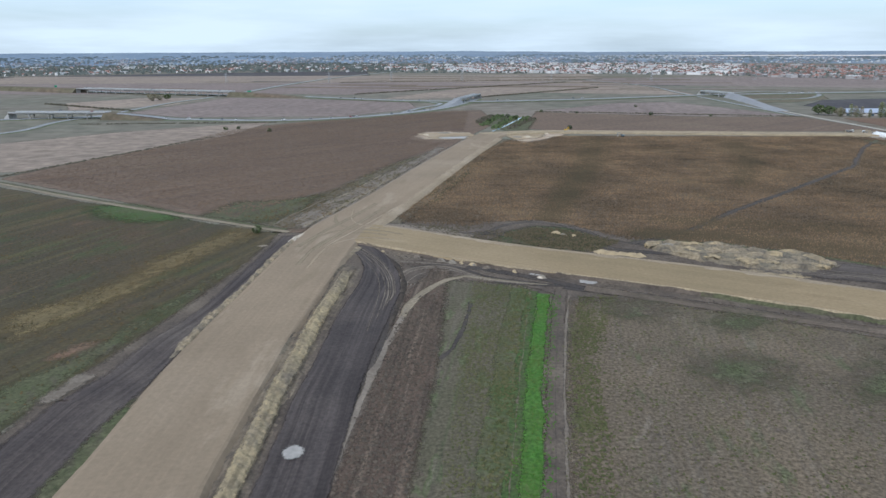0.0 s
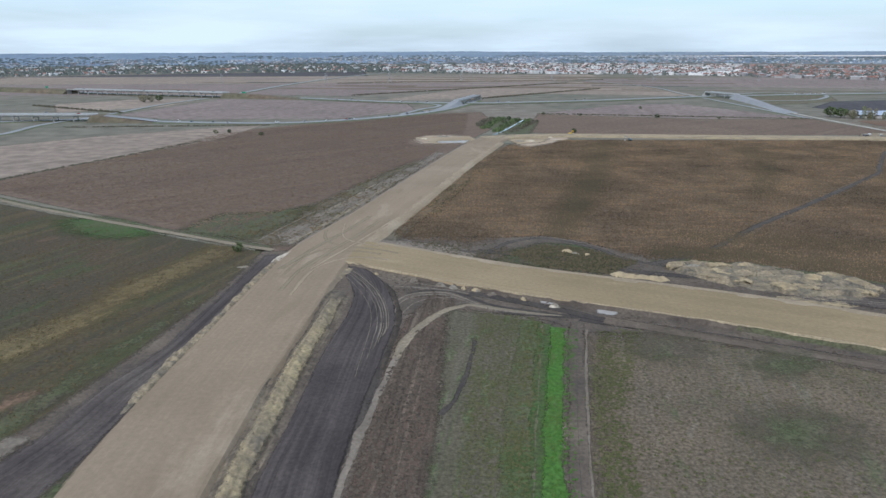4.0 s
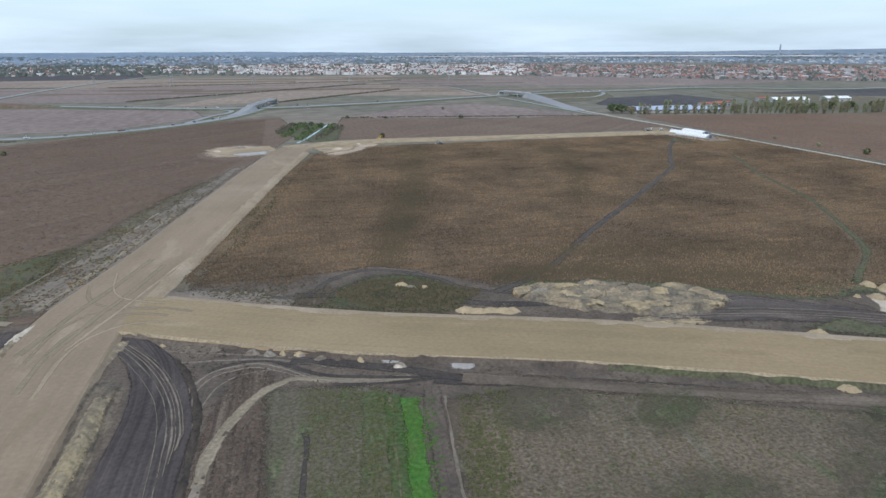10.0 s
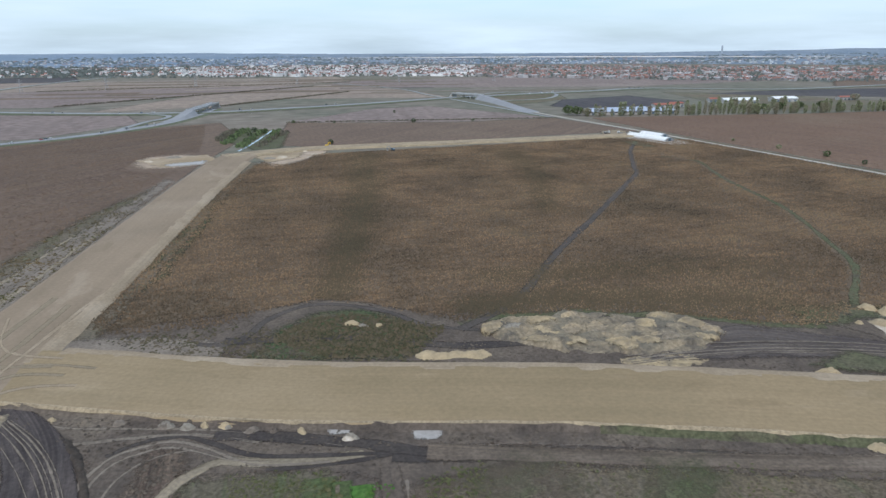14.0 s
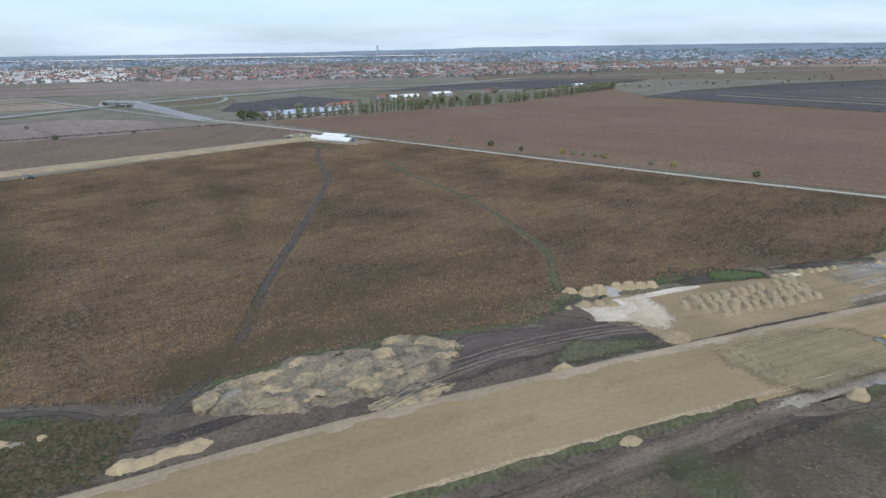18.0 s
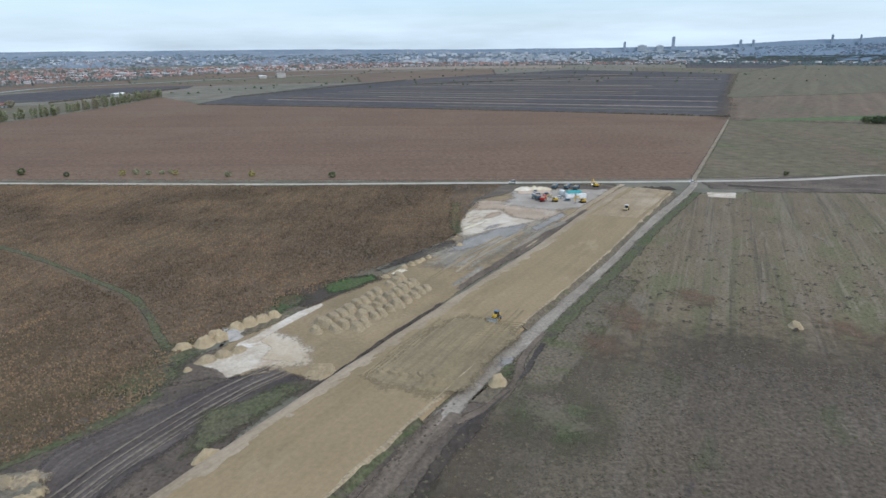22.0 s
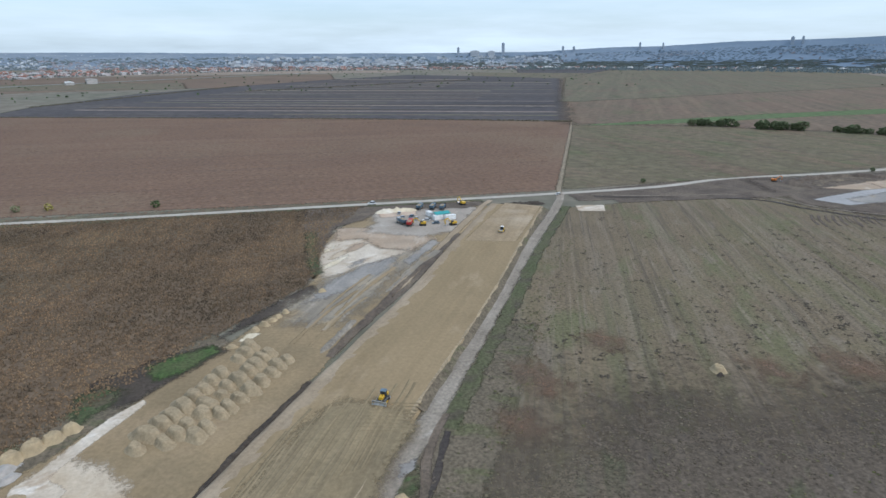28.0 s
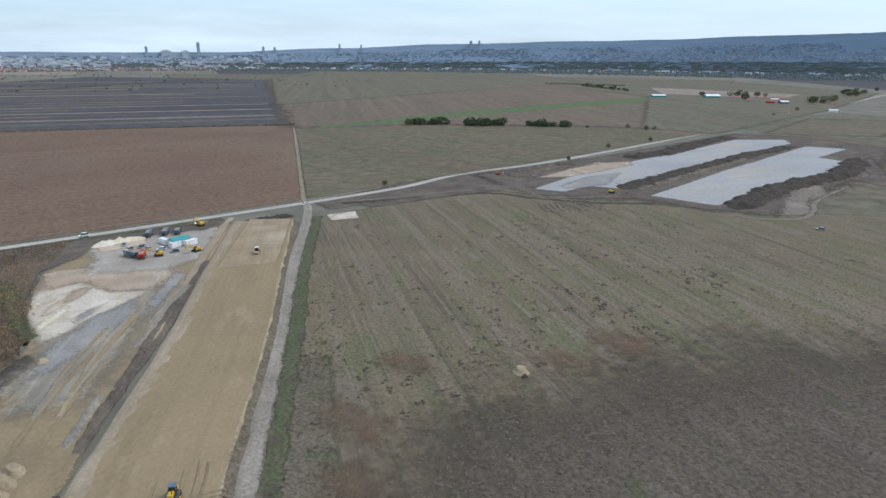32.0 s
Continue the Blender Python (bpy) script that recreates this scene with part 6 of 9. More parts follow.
def tuft_mat(name, colours, belts=(), wide=0.0):
    """Dry growth: each tuft takes one shade between the given colours, in patches some tens of metres wide;
    belts: (breadth in metres, direction, tint, threshold) of drawn-out belts in another tint."""
    m = bpy.data.materials.new(name)
    m.use_nodes = True
    n, l = m.node_tree.nodes, m.node_tree.links
    b = n["Principled BSDF"]
    b.inputs["Roughness"].default_value, b.inputs["Specular IOR Level"].default_value = 0.95, 0.1
    geo = n.new("ShaderNodeNewGeometry")
    big = n.new("ShaderNodeTexNoise")
    big.inputs["Scale"].default_value, big.inputs["Detail"].default_value = 0.016, 9
    big.inputs["Roughness"].default_value = 0.66
    l.new(geo.outputs["Position"], big.inputs["Vector"])
    add = n.new("ShaderNodeMath")
    add.operation = "MULTIPLY_ADD"
    add.inputs[1].default_value = 0.58
    l.new(geo.outputs["Random Per Island"], add.inputs[0])
    sub = n.new("ShaderNodeMapRange")
    sub.inputs["From Min"].default_value, sub.inputs["From Max"].default_value = 0.3, 0.7
    sub.inputs["To Min"].default_value, sub.inputs["To Max"].default_value = -0.25 - wide, 0.5 + wide
    l.new(big.outputs["Fac"], sub.inputs["Value"])
    l.new(sub.outputs["Result"], add.inputs[2])
    r = n.new("ShaderNodeValToRGB")
    r.color_ramp.elements[0].color, r.color_ramp.elements[1].color = (*colours[0], 1), (*colours[-1], 1)
    for k, c in enumerate(colours[1:-1]):
        e = r.color_ramp.elements.new((k + 1) / (len(colours) - 1))
        e.color = (*c, 1)
    l.new(add.outputs[0], r.inputs["Fac"])
    col = r.outputs["Color"]
    for wide_m, angle, shade, lo in belts:
        mp = n.new("ShaderNodeMapping")
        mp.vector_type = "TEXTURE"
        mp.inputs["Rotation"].default_value = (0, 0, radians(angle))
        mp.inputs["Scale"].default_value = (6, 1, 1)
        belt = n.new("ShaderNodeTexNoise")
        belt.inputs["Scale"].default_value, belt.inputs["Detail"].default_value, belt.inputs["Roughness"].default_value = 1.0 / wide_m, 6, 0.6
        edge = n.new("ShaderNodeMapRange")
        edge.inputs["From Min"].default_value, edge.inputs["From Max"].default_value = lo, lo + 0.14
        x = n.new("ShaderNodeMix")
        x.data_type, x.blend_type = "RGBA", "MULTIPLY"
        x.inputs[7].default_value = (*shade, 1)
        l.new(geo.outputs["Position"], mp.inputs["Vector"])
        l.new(mp.outputs["Vector"], belt.inputs["Vector"])
        l.new(belt.outputs["Fac"], edge.inputs["Value"])
        l.new(edge.outputs["Result"], x.inputs["Factor"])
        l.new(col, x.inputs[6])
        col = x.outputs[2]
    l.new(col, b.inputs["Base Color"])
    return m


T_REED = tuft_mat("reed_tufts", [(0.078, 0.06, 0.04), (0.112, 0.081, 0.053), (0.172, 0.117, 0.072), (0.24, 0.162, 0.098), (0.155, 0.122, 0.074)], [(32, 90, (0.84, 0.87, 0.88), 0.5), (4.5, -4, (0.68, 0.69, 0.72), 0.5), (9, -20, (1.16, 1.1, 1.03), 0.54)], 0.14)
T_REEDDARK = tuft_mat("dark_reed_tufts", [(0.075, 0.064, 0.042), (0.1, 0.08, 0.052), (0.14, 0.105, 0.066)])
T_SMOOTH = tuft_mat("meadow_waves", [(0.132, 0.093, 0.068), (0.15, 0.105, 0.0755), (0.168, 0.118, 0.082), (0.143, 0.106, 0.073)], [(26, 43, (0.76, 0.77, 0.84), 0.5), (10, 43, (1.18, 1.1, 1.02), 0.52), (5, 43, (0.84, 0.84, 0.86), 0.53)])
T_OLIVE = tuft_mat("stubble_tufts", [(0.108, 0.089, 0.064), (0.132, 0.11, 0.078), (0.17, 0.143, 0.104), (0.112, 0.108, 0.062)], [(10, 158, (0.9, 1.0, 0.86), 0.52), (4, 158, (0.8, 0.8, 0.82), 0.54)])
T_WSTUB = tuft_mat("west_stubble_tufts", [(0.1, 0.082, 0.06), (0.132, 0.107, 0.076), (0.18, 0.146, 0.104), (0.085, 0.1, 0.048)], [(3, 78, (0.74, 0.74, 0.76), 0.5), (7, 78, (0.86, 1.04, 0.8), 0.54)])
T_GRASS = tuft_mat("grass_tufts", [(0.06, 0.07, 0.03), (0.085, 0.092, 0.04), (0.12, 0.11, 0.058), (0.06, 0.085, 0.03)])
T_DARK = tuft_mat("dark_clods", [(0.058, 0.05, 0.042), (0.085, 0.072, 0.056), (0.07, 0.074, 0.045)])
T_CLOD = tuft_mat("soil_clods", [(0.06, 0.05, 0.042), (0.105, 0.086, 0.068), (0.16, 0.13, 0.10)])

T_FALLOW = tuft_mat("fallow_tufts", [(0.05, 0.048, 0.025), (0.075, 0.063, 0.034), (0.125, 0.092, 0.046), (0.1, 0.066, 0.038), (0.055, 0.064, 0.026)], [(9, -21, (1.25, 1.1, 0.85), 0.54), (14, -21, (0.75, 0.92, 0.7), 0.54)])
T_NWEED = tuft_mat("dark_weed_tufts", [(0.05, 0.05, 0.028), (0.07, 0.064, 0.036), (0.115, 0.09, 0.058), (0.06, 0.056, 0.036), (0.046, 0.062, 0.026)])
T_BRIGHT = tuft_mat("bright_grass_tufts", [(0.045, 0.12, 0.022), (0.06, 0.15, 0.03), (0.085, 0.13, 0.035), (0.06, 0.10, 0.03)])
T_EAST = tuft_mat("reddish_waves", [(0.144, 0.093, 0.064), (0.162, 0.104, 0.071), (0.178, 0.116, 0.079), (0.153, 0.108, 0.071)], [(22, 95, (0.8, 0.8, 0.84), 0.5), (9, 95, (1.18, 1.12, 1.05), 0.54), (4, 95, (0.84, 0.83, 0.85), 0.53)])
T_MEADOW = tuft_mat("dull_meadow_tufts", [(0.098, 0.095, 0.054), (0.12, 0.112, 0.068), (0.15, 0.125, 0.084), (0.108, 0.11, 0.06)])
SOUTH = [(120, 205), (165, 182), (238, 139), (322, 92), (390, 53), (458, 12), (466, -50), (430, -140), (250, -250), (60, -150), (20, 40), (60, 60)]
TRACKS = [([(12, 317), (34, 331), (50, 334), (64, 330), (80, 308), (92, 296), (112, 283), (140, 252)], 2.6), ([(48, 238), (90, 221), (158, 187), (205, 160)], 4), ([(60, 229), (196, 160)], 2.5), ([(54, 245), (63, 243)], 4), ([(104, 290), (170, 268)], 12), ([(-17, 205), (-10.9, 226.2), (-3.5, 240.7), (6, 249.6), (11, 250.9), (30.4, 243), (42, 241)], 2.4), ([(-19, 249.5), (-12.6, 261.5), (-0.2, 263.3), (6.7, 258.7), (19.4, 245.5)], 2), ([(-40, 286.8), (-28.5, 277.2), (-9, 268.5), (6, 264), (24, 255)], 1.6)]
PONDS = [([(450, -165), (462, -300), (472, -440), (480, -560)], 30), ([(365, -210), (370, -300), (385, -420), (405, -540)], 28), ([(425, -200), (420, -170)], 14)]
scatter("reeds", REED, 300000, 0.62, 0.5, T_REED, "dense dry brown reeds with darker patches", "reeds", 1, [(LANE, 2.5), (ARC, 2.4), ([(88, 680), (100, 712)], 24)], 0.35)
scatter("meadow_east_growth", [(505, 630), (497, 300), (502, 20), (900, -170), (1050, 80), (1150, 600), (900, 770), (640, 830), (515, 850)], 52000, 1.7, 0.12, T_EAST, "reddish brown meadow growth", "grass", 2, clump=0.4)
scatter("meadow_west_growth", [(-118, 352), (-320, 472), (-250, 770), (-75, 960), (40, 1000), (22, 700), (-20, 590), (-60, 470), (-100, 385)], 46000, 1.4, 0.12, T_SMOOTH, "brown meadow growth", "grass", 3, [([(0, 690), (8, 720)], 34)], 0.4)
scatter("stubble_south_growth", SOUTH, 26000, 0.6, 0.14, T_OLIVE, "grey and olive stubble tufts in rows", "stubble", 4, clump=0.5, bands=(68, 4.4, 0.6))
rng = np.random.default_rng(77)
for name, line, wide, count, seed in (("reed_belt", [(56, 338), (85, 420), (125, 540), (150, 640), (163, 690)], 14, 20000, 41), ("reed_belt", [(205, 430), (262, 550), (297, 660)], 13, 7000, 42), ("reed_belt", [(100, 314), (140, 306), (180, 286), (215, 270)], 14, 12000, 44), ("reed_belt", [(120, 340), (200, 320), (250, 300)], 16, 6000, 45)):
    at, _ = along(line, 400)
    pick = rng.integers(0, 400, count)
    grow = 0.6 + 0.8 * pick / 400
    xy = at[pick] + rng.normal(0, 1, (count, 2)) * (wide * grow * 0.55)[:, None]
    xy = xy[np.array([inside(x, y, REED) for x, y in xy])]
    tufts(name, xy, 0.62, 0.55, T_REEDDARK, "belt of darker reeds", "reeds", rng)
spots = [np.array(p) for p in ((253, 73), (297, 64), (299, 48.6), (249, 87), (244, 83), (246, 124), (229, 135), (235, 140.5), (269, 101), (283, 16), (271, -9))]
while len(spots) < 420:
    p = np.array((230 + abs(rng.normal(0, 1)) * 80, rng.uniform(-150, 150)))
    if inside(p[0], p[1], SOUTH) and vnoise(p[0] * 0.03, p[1] * 0.03, 5) > rng.uniform(-0.6, 0.8):
        spots.append(p)
row, side = np.array((-0.927, 0.375)), np.array((0.375, 0.927))
xy = np.concatenate([p + rng.normal(0, 0.9, (int(rng.integers(1, 10)), 1)) * row for p in spots])
xy = xy + rng.normal(0, 0.7, (len(xy), 1)) * side
tufts("clods_south_rows", xy, 0.8, 0.2, T_DARK, "dark clods and weeds strewn along the rows", "soil", rng)
scatter("weeds_south_growth", SOUTH, 3200, 0.6, 0.18, T_GRASS, "scattered green weeds on the stubble", "weeds", 5, clump=0.9, bands=(68, 14.0, 0.1))
scatter("stubble_west_growth", [(46, 222), (75, 224), (125, 203), (162, 182), (146, 136), (110, 40), (10, 40), (25, 112)], 11000, 0.42, 0.12, T_WSTUB, "short grey stubble", "stubble", 6, clump=0.6)
scatter("weeds_west_growth", [(46, 222), (75, 224), (125, 203), (110, 120), (60, 40), (10, 40), (25, 112)], 2600, 0.6, 0.2, T_GRASS, "green weeds in the stubble", "weeds", 7, clump=0.95)
scatter("fallow_growth", [(-112, 60), (-112, 140), (-88, 282), (-86, 312), (-124, 330), (-245, 398), (-380, 450), (-420, 60)], 14000, 0.7, 0.2, T_FALLOW, "uneven green and ochre fallow growth", "grass", 8, clump=0.7, bands=(-27, 9.0, 0.3))
scatter("fallow_dry_growth", [(-112, 60), (-112, 140), (-88, 282), (-86, 312), (-124, 330), (-245, 398), (-380, 450), (-420, 60)], 8000, 0.6, 0.2, T_FALLOW, "dry ochre fallow growth", "grass", 9, clump=0.8)
scatter("strip_growth", [(-4, 60), (11, 104), (23, 174), (35, 234), (30, 238), (18, 176), (6, 104), (-8, 60)], 3600, 0.8, 0.45, T_GRASS, "rough grass and weeds in a strip", "grass", 10, clump=0.5)
scatter("soil_north_clods", [(-30, 334), (20, 339), (90, 308), (180, 288), (216, 240), (216, 206), (150, 240), (60, 284)], 4500, 0.8, 0.25, T_CLOD, "dark soil clods and dry weeds", "soil", 11, TRACKS, 0.7)
scatter("soil_south_clods", [(-40, 292), (52, 249), (168, 192), (203, 170), (160, 182), (72, 226), (5, 247), (-18, 262)], 5000, 0.8, 0.3, T_CLOD, "brown soil clods along the embankment", "soil", 12, TRACKS, 0.7)
scatter("plough_clods", [(-30, 60), (-22, 125), (-16, 200), (-6, 258), (3, 255), (-3, 167), (-8, 119), (-10, 60)], 5000, 0.8, 0.35, T_CLOD, "clods of dark ploughed soil", "soil", 13, TRACKS, bands=(174, 2.6, 0.5))
scatter("weeds_north_growth", [(30, 313), (46, 325), (62, 322), (86, 300), (70, 284), (46, 292)], 2200, 1.2, 0.6, T_NWEED, "dark green weeds on churned soil", "weeds", 14, clump=0.5)
scatter("weeds_bank_growth", [(-20, 334), (6, 330), (30, 330), (34, 312), (48, 291), (92, 268), (150, 240), (146, 236), (84, 264), (0, 308)], 3800, 0.9, 0.35, T_NWEED, "dark weeds and clods along the embankment foot", "weeds", 31, TRACKS, 0.5)
scatter("basin_clods", [(500, -170), (500, -330), (515, -590), (400, -600), (320, -480), (300, -300), (330, -205), (430, -150)], 3500, 1.4, 0.5, T_CLOD, "dark clods round the basins", "soil", 15, PONDS, 0.5)
scatter("meadow_south_growth", [(520, -30), (880, -180), (830, -340), (700, -480), (620, -560), (560, -500), (530, -280)], 14000, 2.0, 0.2, T_MEADOW, "dull olive meadow growth", "grass", 16, clump=0.4)

scatter("verge_haul_growth", [(228, 137), (330, 84), (400, 46), (396, 36), (324, 74), (224, 127)], 1500, 0.6, 0.25, T_GRASS, "green weeds along the haul track", "weeds", 28, clump=0.9)
scatter("weeds_strip_growth", [(27, 100), (37, 166), (43, 196), (52, 227), (66, 227), (54, 197), (44, 166), (36, 100)], 5200, 0.7, 0.25, T_GRASS, "green weeds along the bare strip", "weeds", 18, clump=0.8)
scatter("plough_green_growth", [(-2, 60), (0, 119), (5, 167), (12, 244), (30, 238), (19, 174), (6, 112), (0, 60)], 5200, 0.55, 0.2, T_GRASS, "thin green growth on the stubble strip", "weeds", 19, clump=0.8)
scatter("edge_growth", [(-84, 328), (-118, 347), (-100, 372), (-72, 430), (-45, 520), (-8, 600), (-26, 500), (-50, 400), (-70, 332)], 4500, 1.0, 0.3, T_FALLOW, "dry olive weeds beside the embankment", "weeds", 30, clump=0.9)
scatter("bright_growth", [(-1, 60), (13, 104), (25, 174), (36, 230), (44, 228), (33, 174), (21, 104), (7, 60)], 4200, 0.55, 0.3, T_BRIGHT, "young bright grass tufts", "grass", 29, clump=0.6)
# ---------------------------------------------------------------- heaps
base_heaps = []
for k, (rx, ry, h) in enumerate(((4.9, 2.6, 2.1), (4.4, 2.8, 2.3), (5.3, 2.5, 2.0), (4.1, 2.5, 1.9), (4.7, 2.9, 2.3), (3.9, 2.8, 2.1))):
    base_heaps.append(heap_mesh("sand_mound", rx, ry, h, 40 + k, M_HEAP, 0.13, 12, 30, 0.35))
rng = random.Random(5)
for row in range(3):
    a, b = Vector((249, 202.5)).lerp(Vector((247, 216)), row / 2), Vector((288, 180.5)).lerp(Vector((299, 192.5)), row / 2)
    n = int((b - a).length / 4.6)
    for col in range(n + 1):
        if rng.random() < 0.04 + 0.3 * (row == 2 and col > 6):
            continue
        p = a.lerp(b, col / n) + Vector((rng.uniform(-1.1, 1.1), rng.uniform(-1.1, 1.1)))
        ob = new("sand_mound", base_heaps[rng.randrange(6)])
        ob.matrix_world = pose(p.x, p.y, 0.08, 0, 0, 34 + rng.gauss(0, 8) + 180 * rng.randrange(2))
        k = rng.uniform(0.86, 1.3)
        ob.scale = (k, k * rng.uniform(0.9, 1.05), k * rng.uniform(0.72, 0.92))
        tagged(ob, "rounded heap of tipped tan sand in the yard", "sand heap", "tipped sand heaps in the yard")

SPOIL = [(98, 292), (103, 296.5), (109, 298.5), (116, 295.5), (123.5, 293.5), (131, 295.5), (136, 292), (142, 285.5), (150, 280), (159, 281), (166, 276), (171.5, 268), (170, 260.5), (162, 256), (154, 254.5), (143, 256.5), (131, 258.5), (126, 265), (121, 269), (114, 267.5), (106, 275), (99.5, 284)]


def spoil_shape(d, x, y):
    """Tipped loads run together: steep uneven rims, hollows and slumped steps."""
    d = d + 2.2 * fbm(x * 0.14, y * 0.14, 31)
    ridge = 1 - np.abs(fbm(x * 0.11, y * 0.13, 33)) * 1.9
    h = np.clip(d / 2.6, 0, 1) ** 0.8 * (1.0 + 1.1 * ridge + 0.5 * fbm(x * 0.3, y * 0.3, 37))
    return np.maximum(h, 0) + (h > 0.05) * (0.35 * fbm(x * 0.55, y * 0.55, 41) + 0.16 * fbm(x * 1.6, y * 1.6, 43))


spoil = thing("spoil_bank", "long uneven bank of ochre and grey spoil mounds", "spoil bank")
relief("base", SPOIL, spoil_shape, M_SPOILGREEN, "grey-green slumped clay of the bank", "", 0.45, 0.0, spoil)


def slump(name, x, y, rx, ry, h, turn, seed, material, parent, label, ground=0.62):
    """One tipped load on the bank: a skewed heap with runnels and a torn foot."""
    ca, sa = math.cos(radians(turn)), math.sin(radians(turn))

    def shape(d, px, py):
        u, v = ((px - x) * ca + (py - y) * sa) / rx, (-(px - x) * sa + (py - y) * ca) / ry
        r = np.hypot(u + 0.18 * fbm(v * 1.1, v * 0, seed), v) + 0.34 * fbm(px * 0.35, py * 0.35, seed + 3)
        under = np.maximum(spoil_shape(np.full(px.shape, 4.0), px, py), 0) * 0.9
        up = np.clip(1.05 - r, 0, 1) ** 0.7
        return np.where(up > 0.02, ground * under + 0.62 * h * up + 0.3 * fbm(px * 1.1, py * 1.1, seed + 5), 0)

    def edge(hh, px, py):
        u, v = ((px - x) * ca + (py - y) * sa) / rx, (-(px - x) * sa + (py - y) * ca) / ry
        return 3.2 * (0.84 - np.hypot(u, v) - 0.42 * fbm(px * 0.3, py * 0.3, seed + 9))

    b = 1.5 * max(rx, ry)
    return relief(name, [(x - b, y - b), (x + b, y - b), (x + b, y + b), (x - b, y + b)], shape, material, label, "", 0.4, 0.0, parent, rim=edge)


for k, (x, y, rx, ry, h, turn, m) in enumerate((
        (101, 291.5, 4.2, 3.0, 2.0, 30, M_OCHSAND), (117, 290.5, 5.5, 3.4, 2.6, -20, M_OCHSAND), (116, 282, 4.5, 3.6, 2.2, -60, M_OCHSAND), (111, 277.5, 4.5, 3.0, 1.8, -40, M_OCHSAND), (119, 273.5, 5.0, 3.0, 1.7, -30, M_OCHSAND),
        (129, 289.5, 4.0, 2.6, 2.2, 10, M_SPOIL), (137, 287, 4.2, 2.6, 2.2, -30, M_SPOILLOW), (132, 277, 4.8, 3.2, 2.4, 60, M_SPOIL), (124, 280, 4.2, 3.0, 2.4, 20, M_SPOIL), (107, 289, 4.0, 3.2, 1.9, 20, M_GREYHEAP),
        (133.5, 264.5, 5.0, 3.4, 2.1, -30, M_OCHSAND), (141.5, 263, 5.0, 3.2, 2.4, -20, M_OCHSAND), (140, 273, 4.6, 3.2, 2.3, 30, M_SPOIL), (149, 274, 4.6, 3.0, 2.3, -35, M_OCHSAND), (150, 264, 4.4, 3.2, 2.0, -30, M_SPOIL),
        (158, 277.5, 5.0, 2.6, 2.2, -30, M_OCHSAND), (164, 268.5, 4.4, 3.2, 2.6, -35, M_OCHSAND), (157, 268, 4.0, 2.8, 2.2, 10, M_SPOILLOW), (167, 262.5, 3.6, 2.6, 1.8, -60, M_SPOIL), (145, 281, 4.0, 2.4, 1.8, -40, M_SPOILLOW), (159, 259.5, 4.2, 2.6, 1.6, -20, M_OCHSAND))):
    slump("mound", x, y, rx * 1.5, ry * 1.4, h, turn, 500 + k * 7, m, spoil, {"ochre_sand": "ochre sand mound", "ochre_spoil": "mixed spoil mound"}.get(m.name, "grey-brown clay mound"))
rng = random.Random(19)
bank("spoil_spill", [(116, 274), (136, 264), (158, 254)], 13, 0.7, M_SPOILLOW, "low trampled spoil spread towards the embankment", "spoil", 61, 0.2, (9, 9), 1.0, kind="")
bank("spoil_spill", [(126, 256.5), (137, 251.5), (152, 248.5)], 8.5, 0.28, M_OCHSAND, "thin ochre sand spilt towards the embankment", "spoil", 62, 0.2, (5, 5), 0.8, z=0.12, kind="")
bank("sand_ridge", [(70, 283.6), (77, 280.6), (84, 278.6), (92, 275)], 5.2, 1.5, M_YHEAP, "ridge of pale yellow sand at the embankment foot", "sand heap", 63, 0.5, (3, 3), 0.5, z=0.1, kind="")
for k, (x, y, rx, ry, h, m, text) in enumerate((
        (177, 227, 4.2, 2.2, 1.3, M_YHEAP, "small yellow sand heap at the embankment foot"), (155, 196.5, 3.4, 2.4, 1.1, M_YHEAP, "small yellow sand heap on the grass strip"),
        (212.8, 157.2, 3.7, 3.0, 2.0, M_YHEAP, "cone of pale yellow sand beside the haul track"), (251.5, 55, 3.2, 2.6, 1.6, M_YHEAP, "lone pale sand heap in the stubble field"),
        (58, 314, 3.4, 1.8, 1.2, M_YHEAP, "pale boulder heap among the weeds"), (61, 311, 2.4, 1.5, 0.9, M_GREYHEAP, "grey boulder heap among the weeds"), (66, 309.5, 2.0, 1.3, 0.8, M_YHEAP, "small pale heap among the weeds"),
        (40, 248, 1.8, 1.2, 0.7, M_WHITE, "small white lime heap"), (13, 265, 2.0, 1.5, 0.9, M_YHEAP, "small yellow clay heap"), (-1, 271, 2.4, 1.6, 1.0, M_GREYHEAP, "small grey earth heap"), (4, 268, 2.2, 1.6, 1.0, M_GREYHEAP, "small grey earth heap"),
        (248.4, 56.4, 1.6, 1.2, 0.7, M_BLACK, "dark soil beside the lone heap"))):
    heap("sand_mound", x, y, rx, ry, h, 90 + k, m, text, "mound", turn=-28, rough=0.4, lumps=0.6)
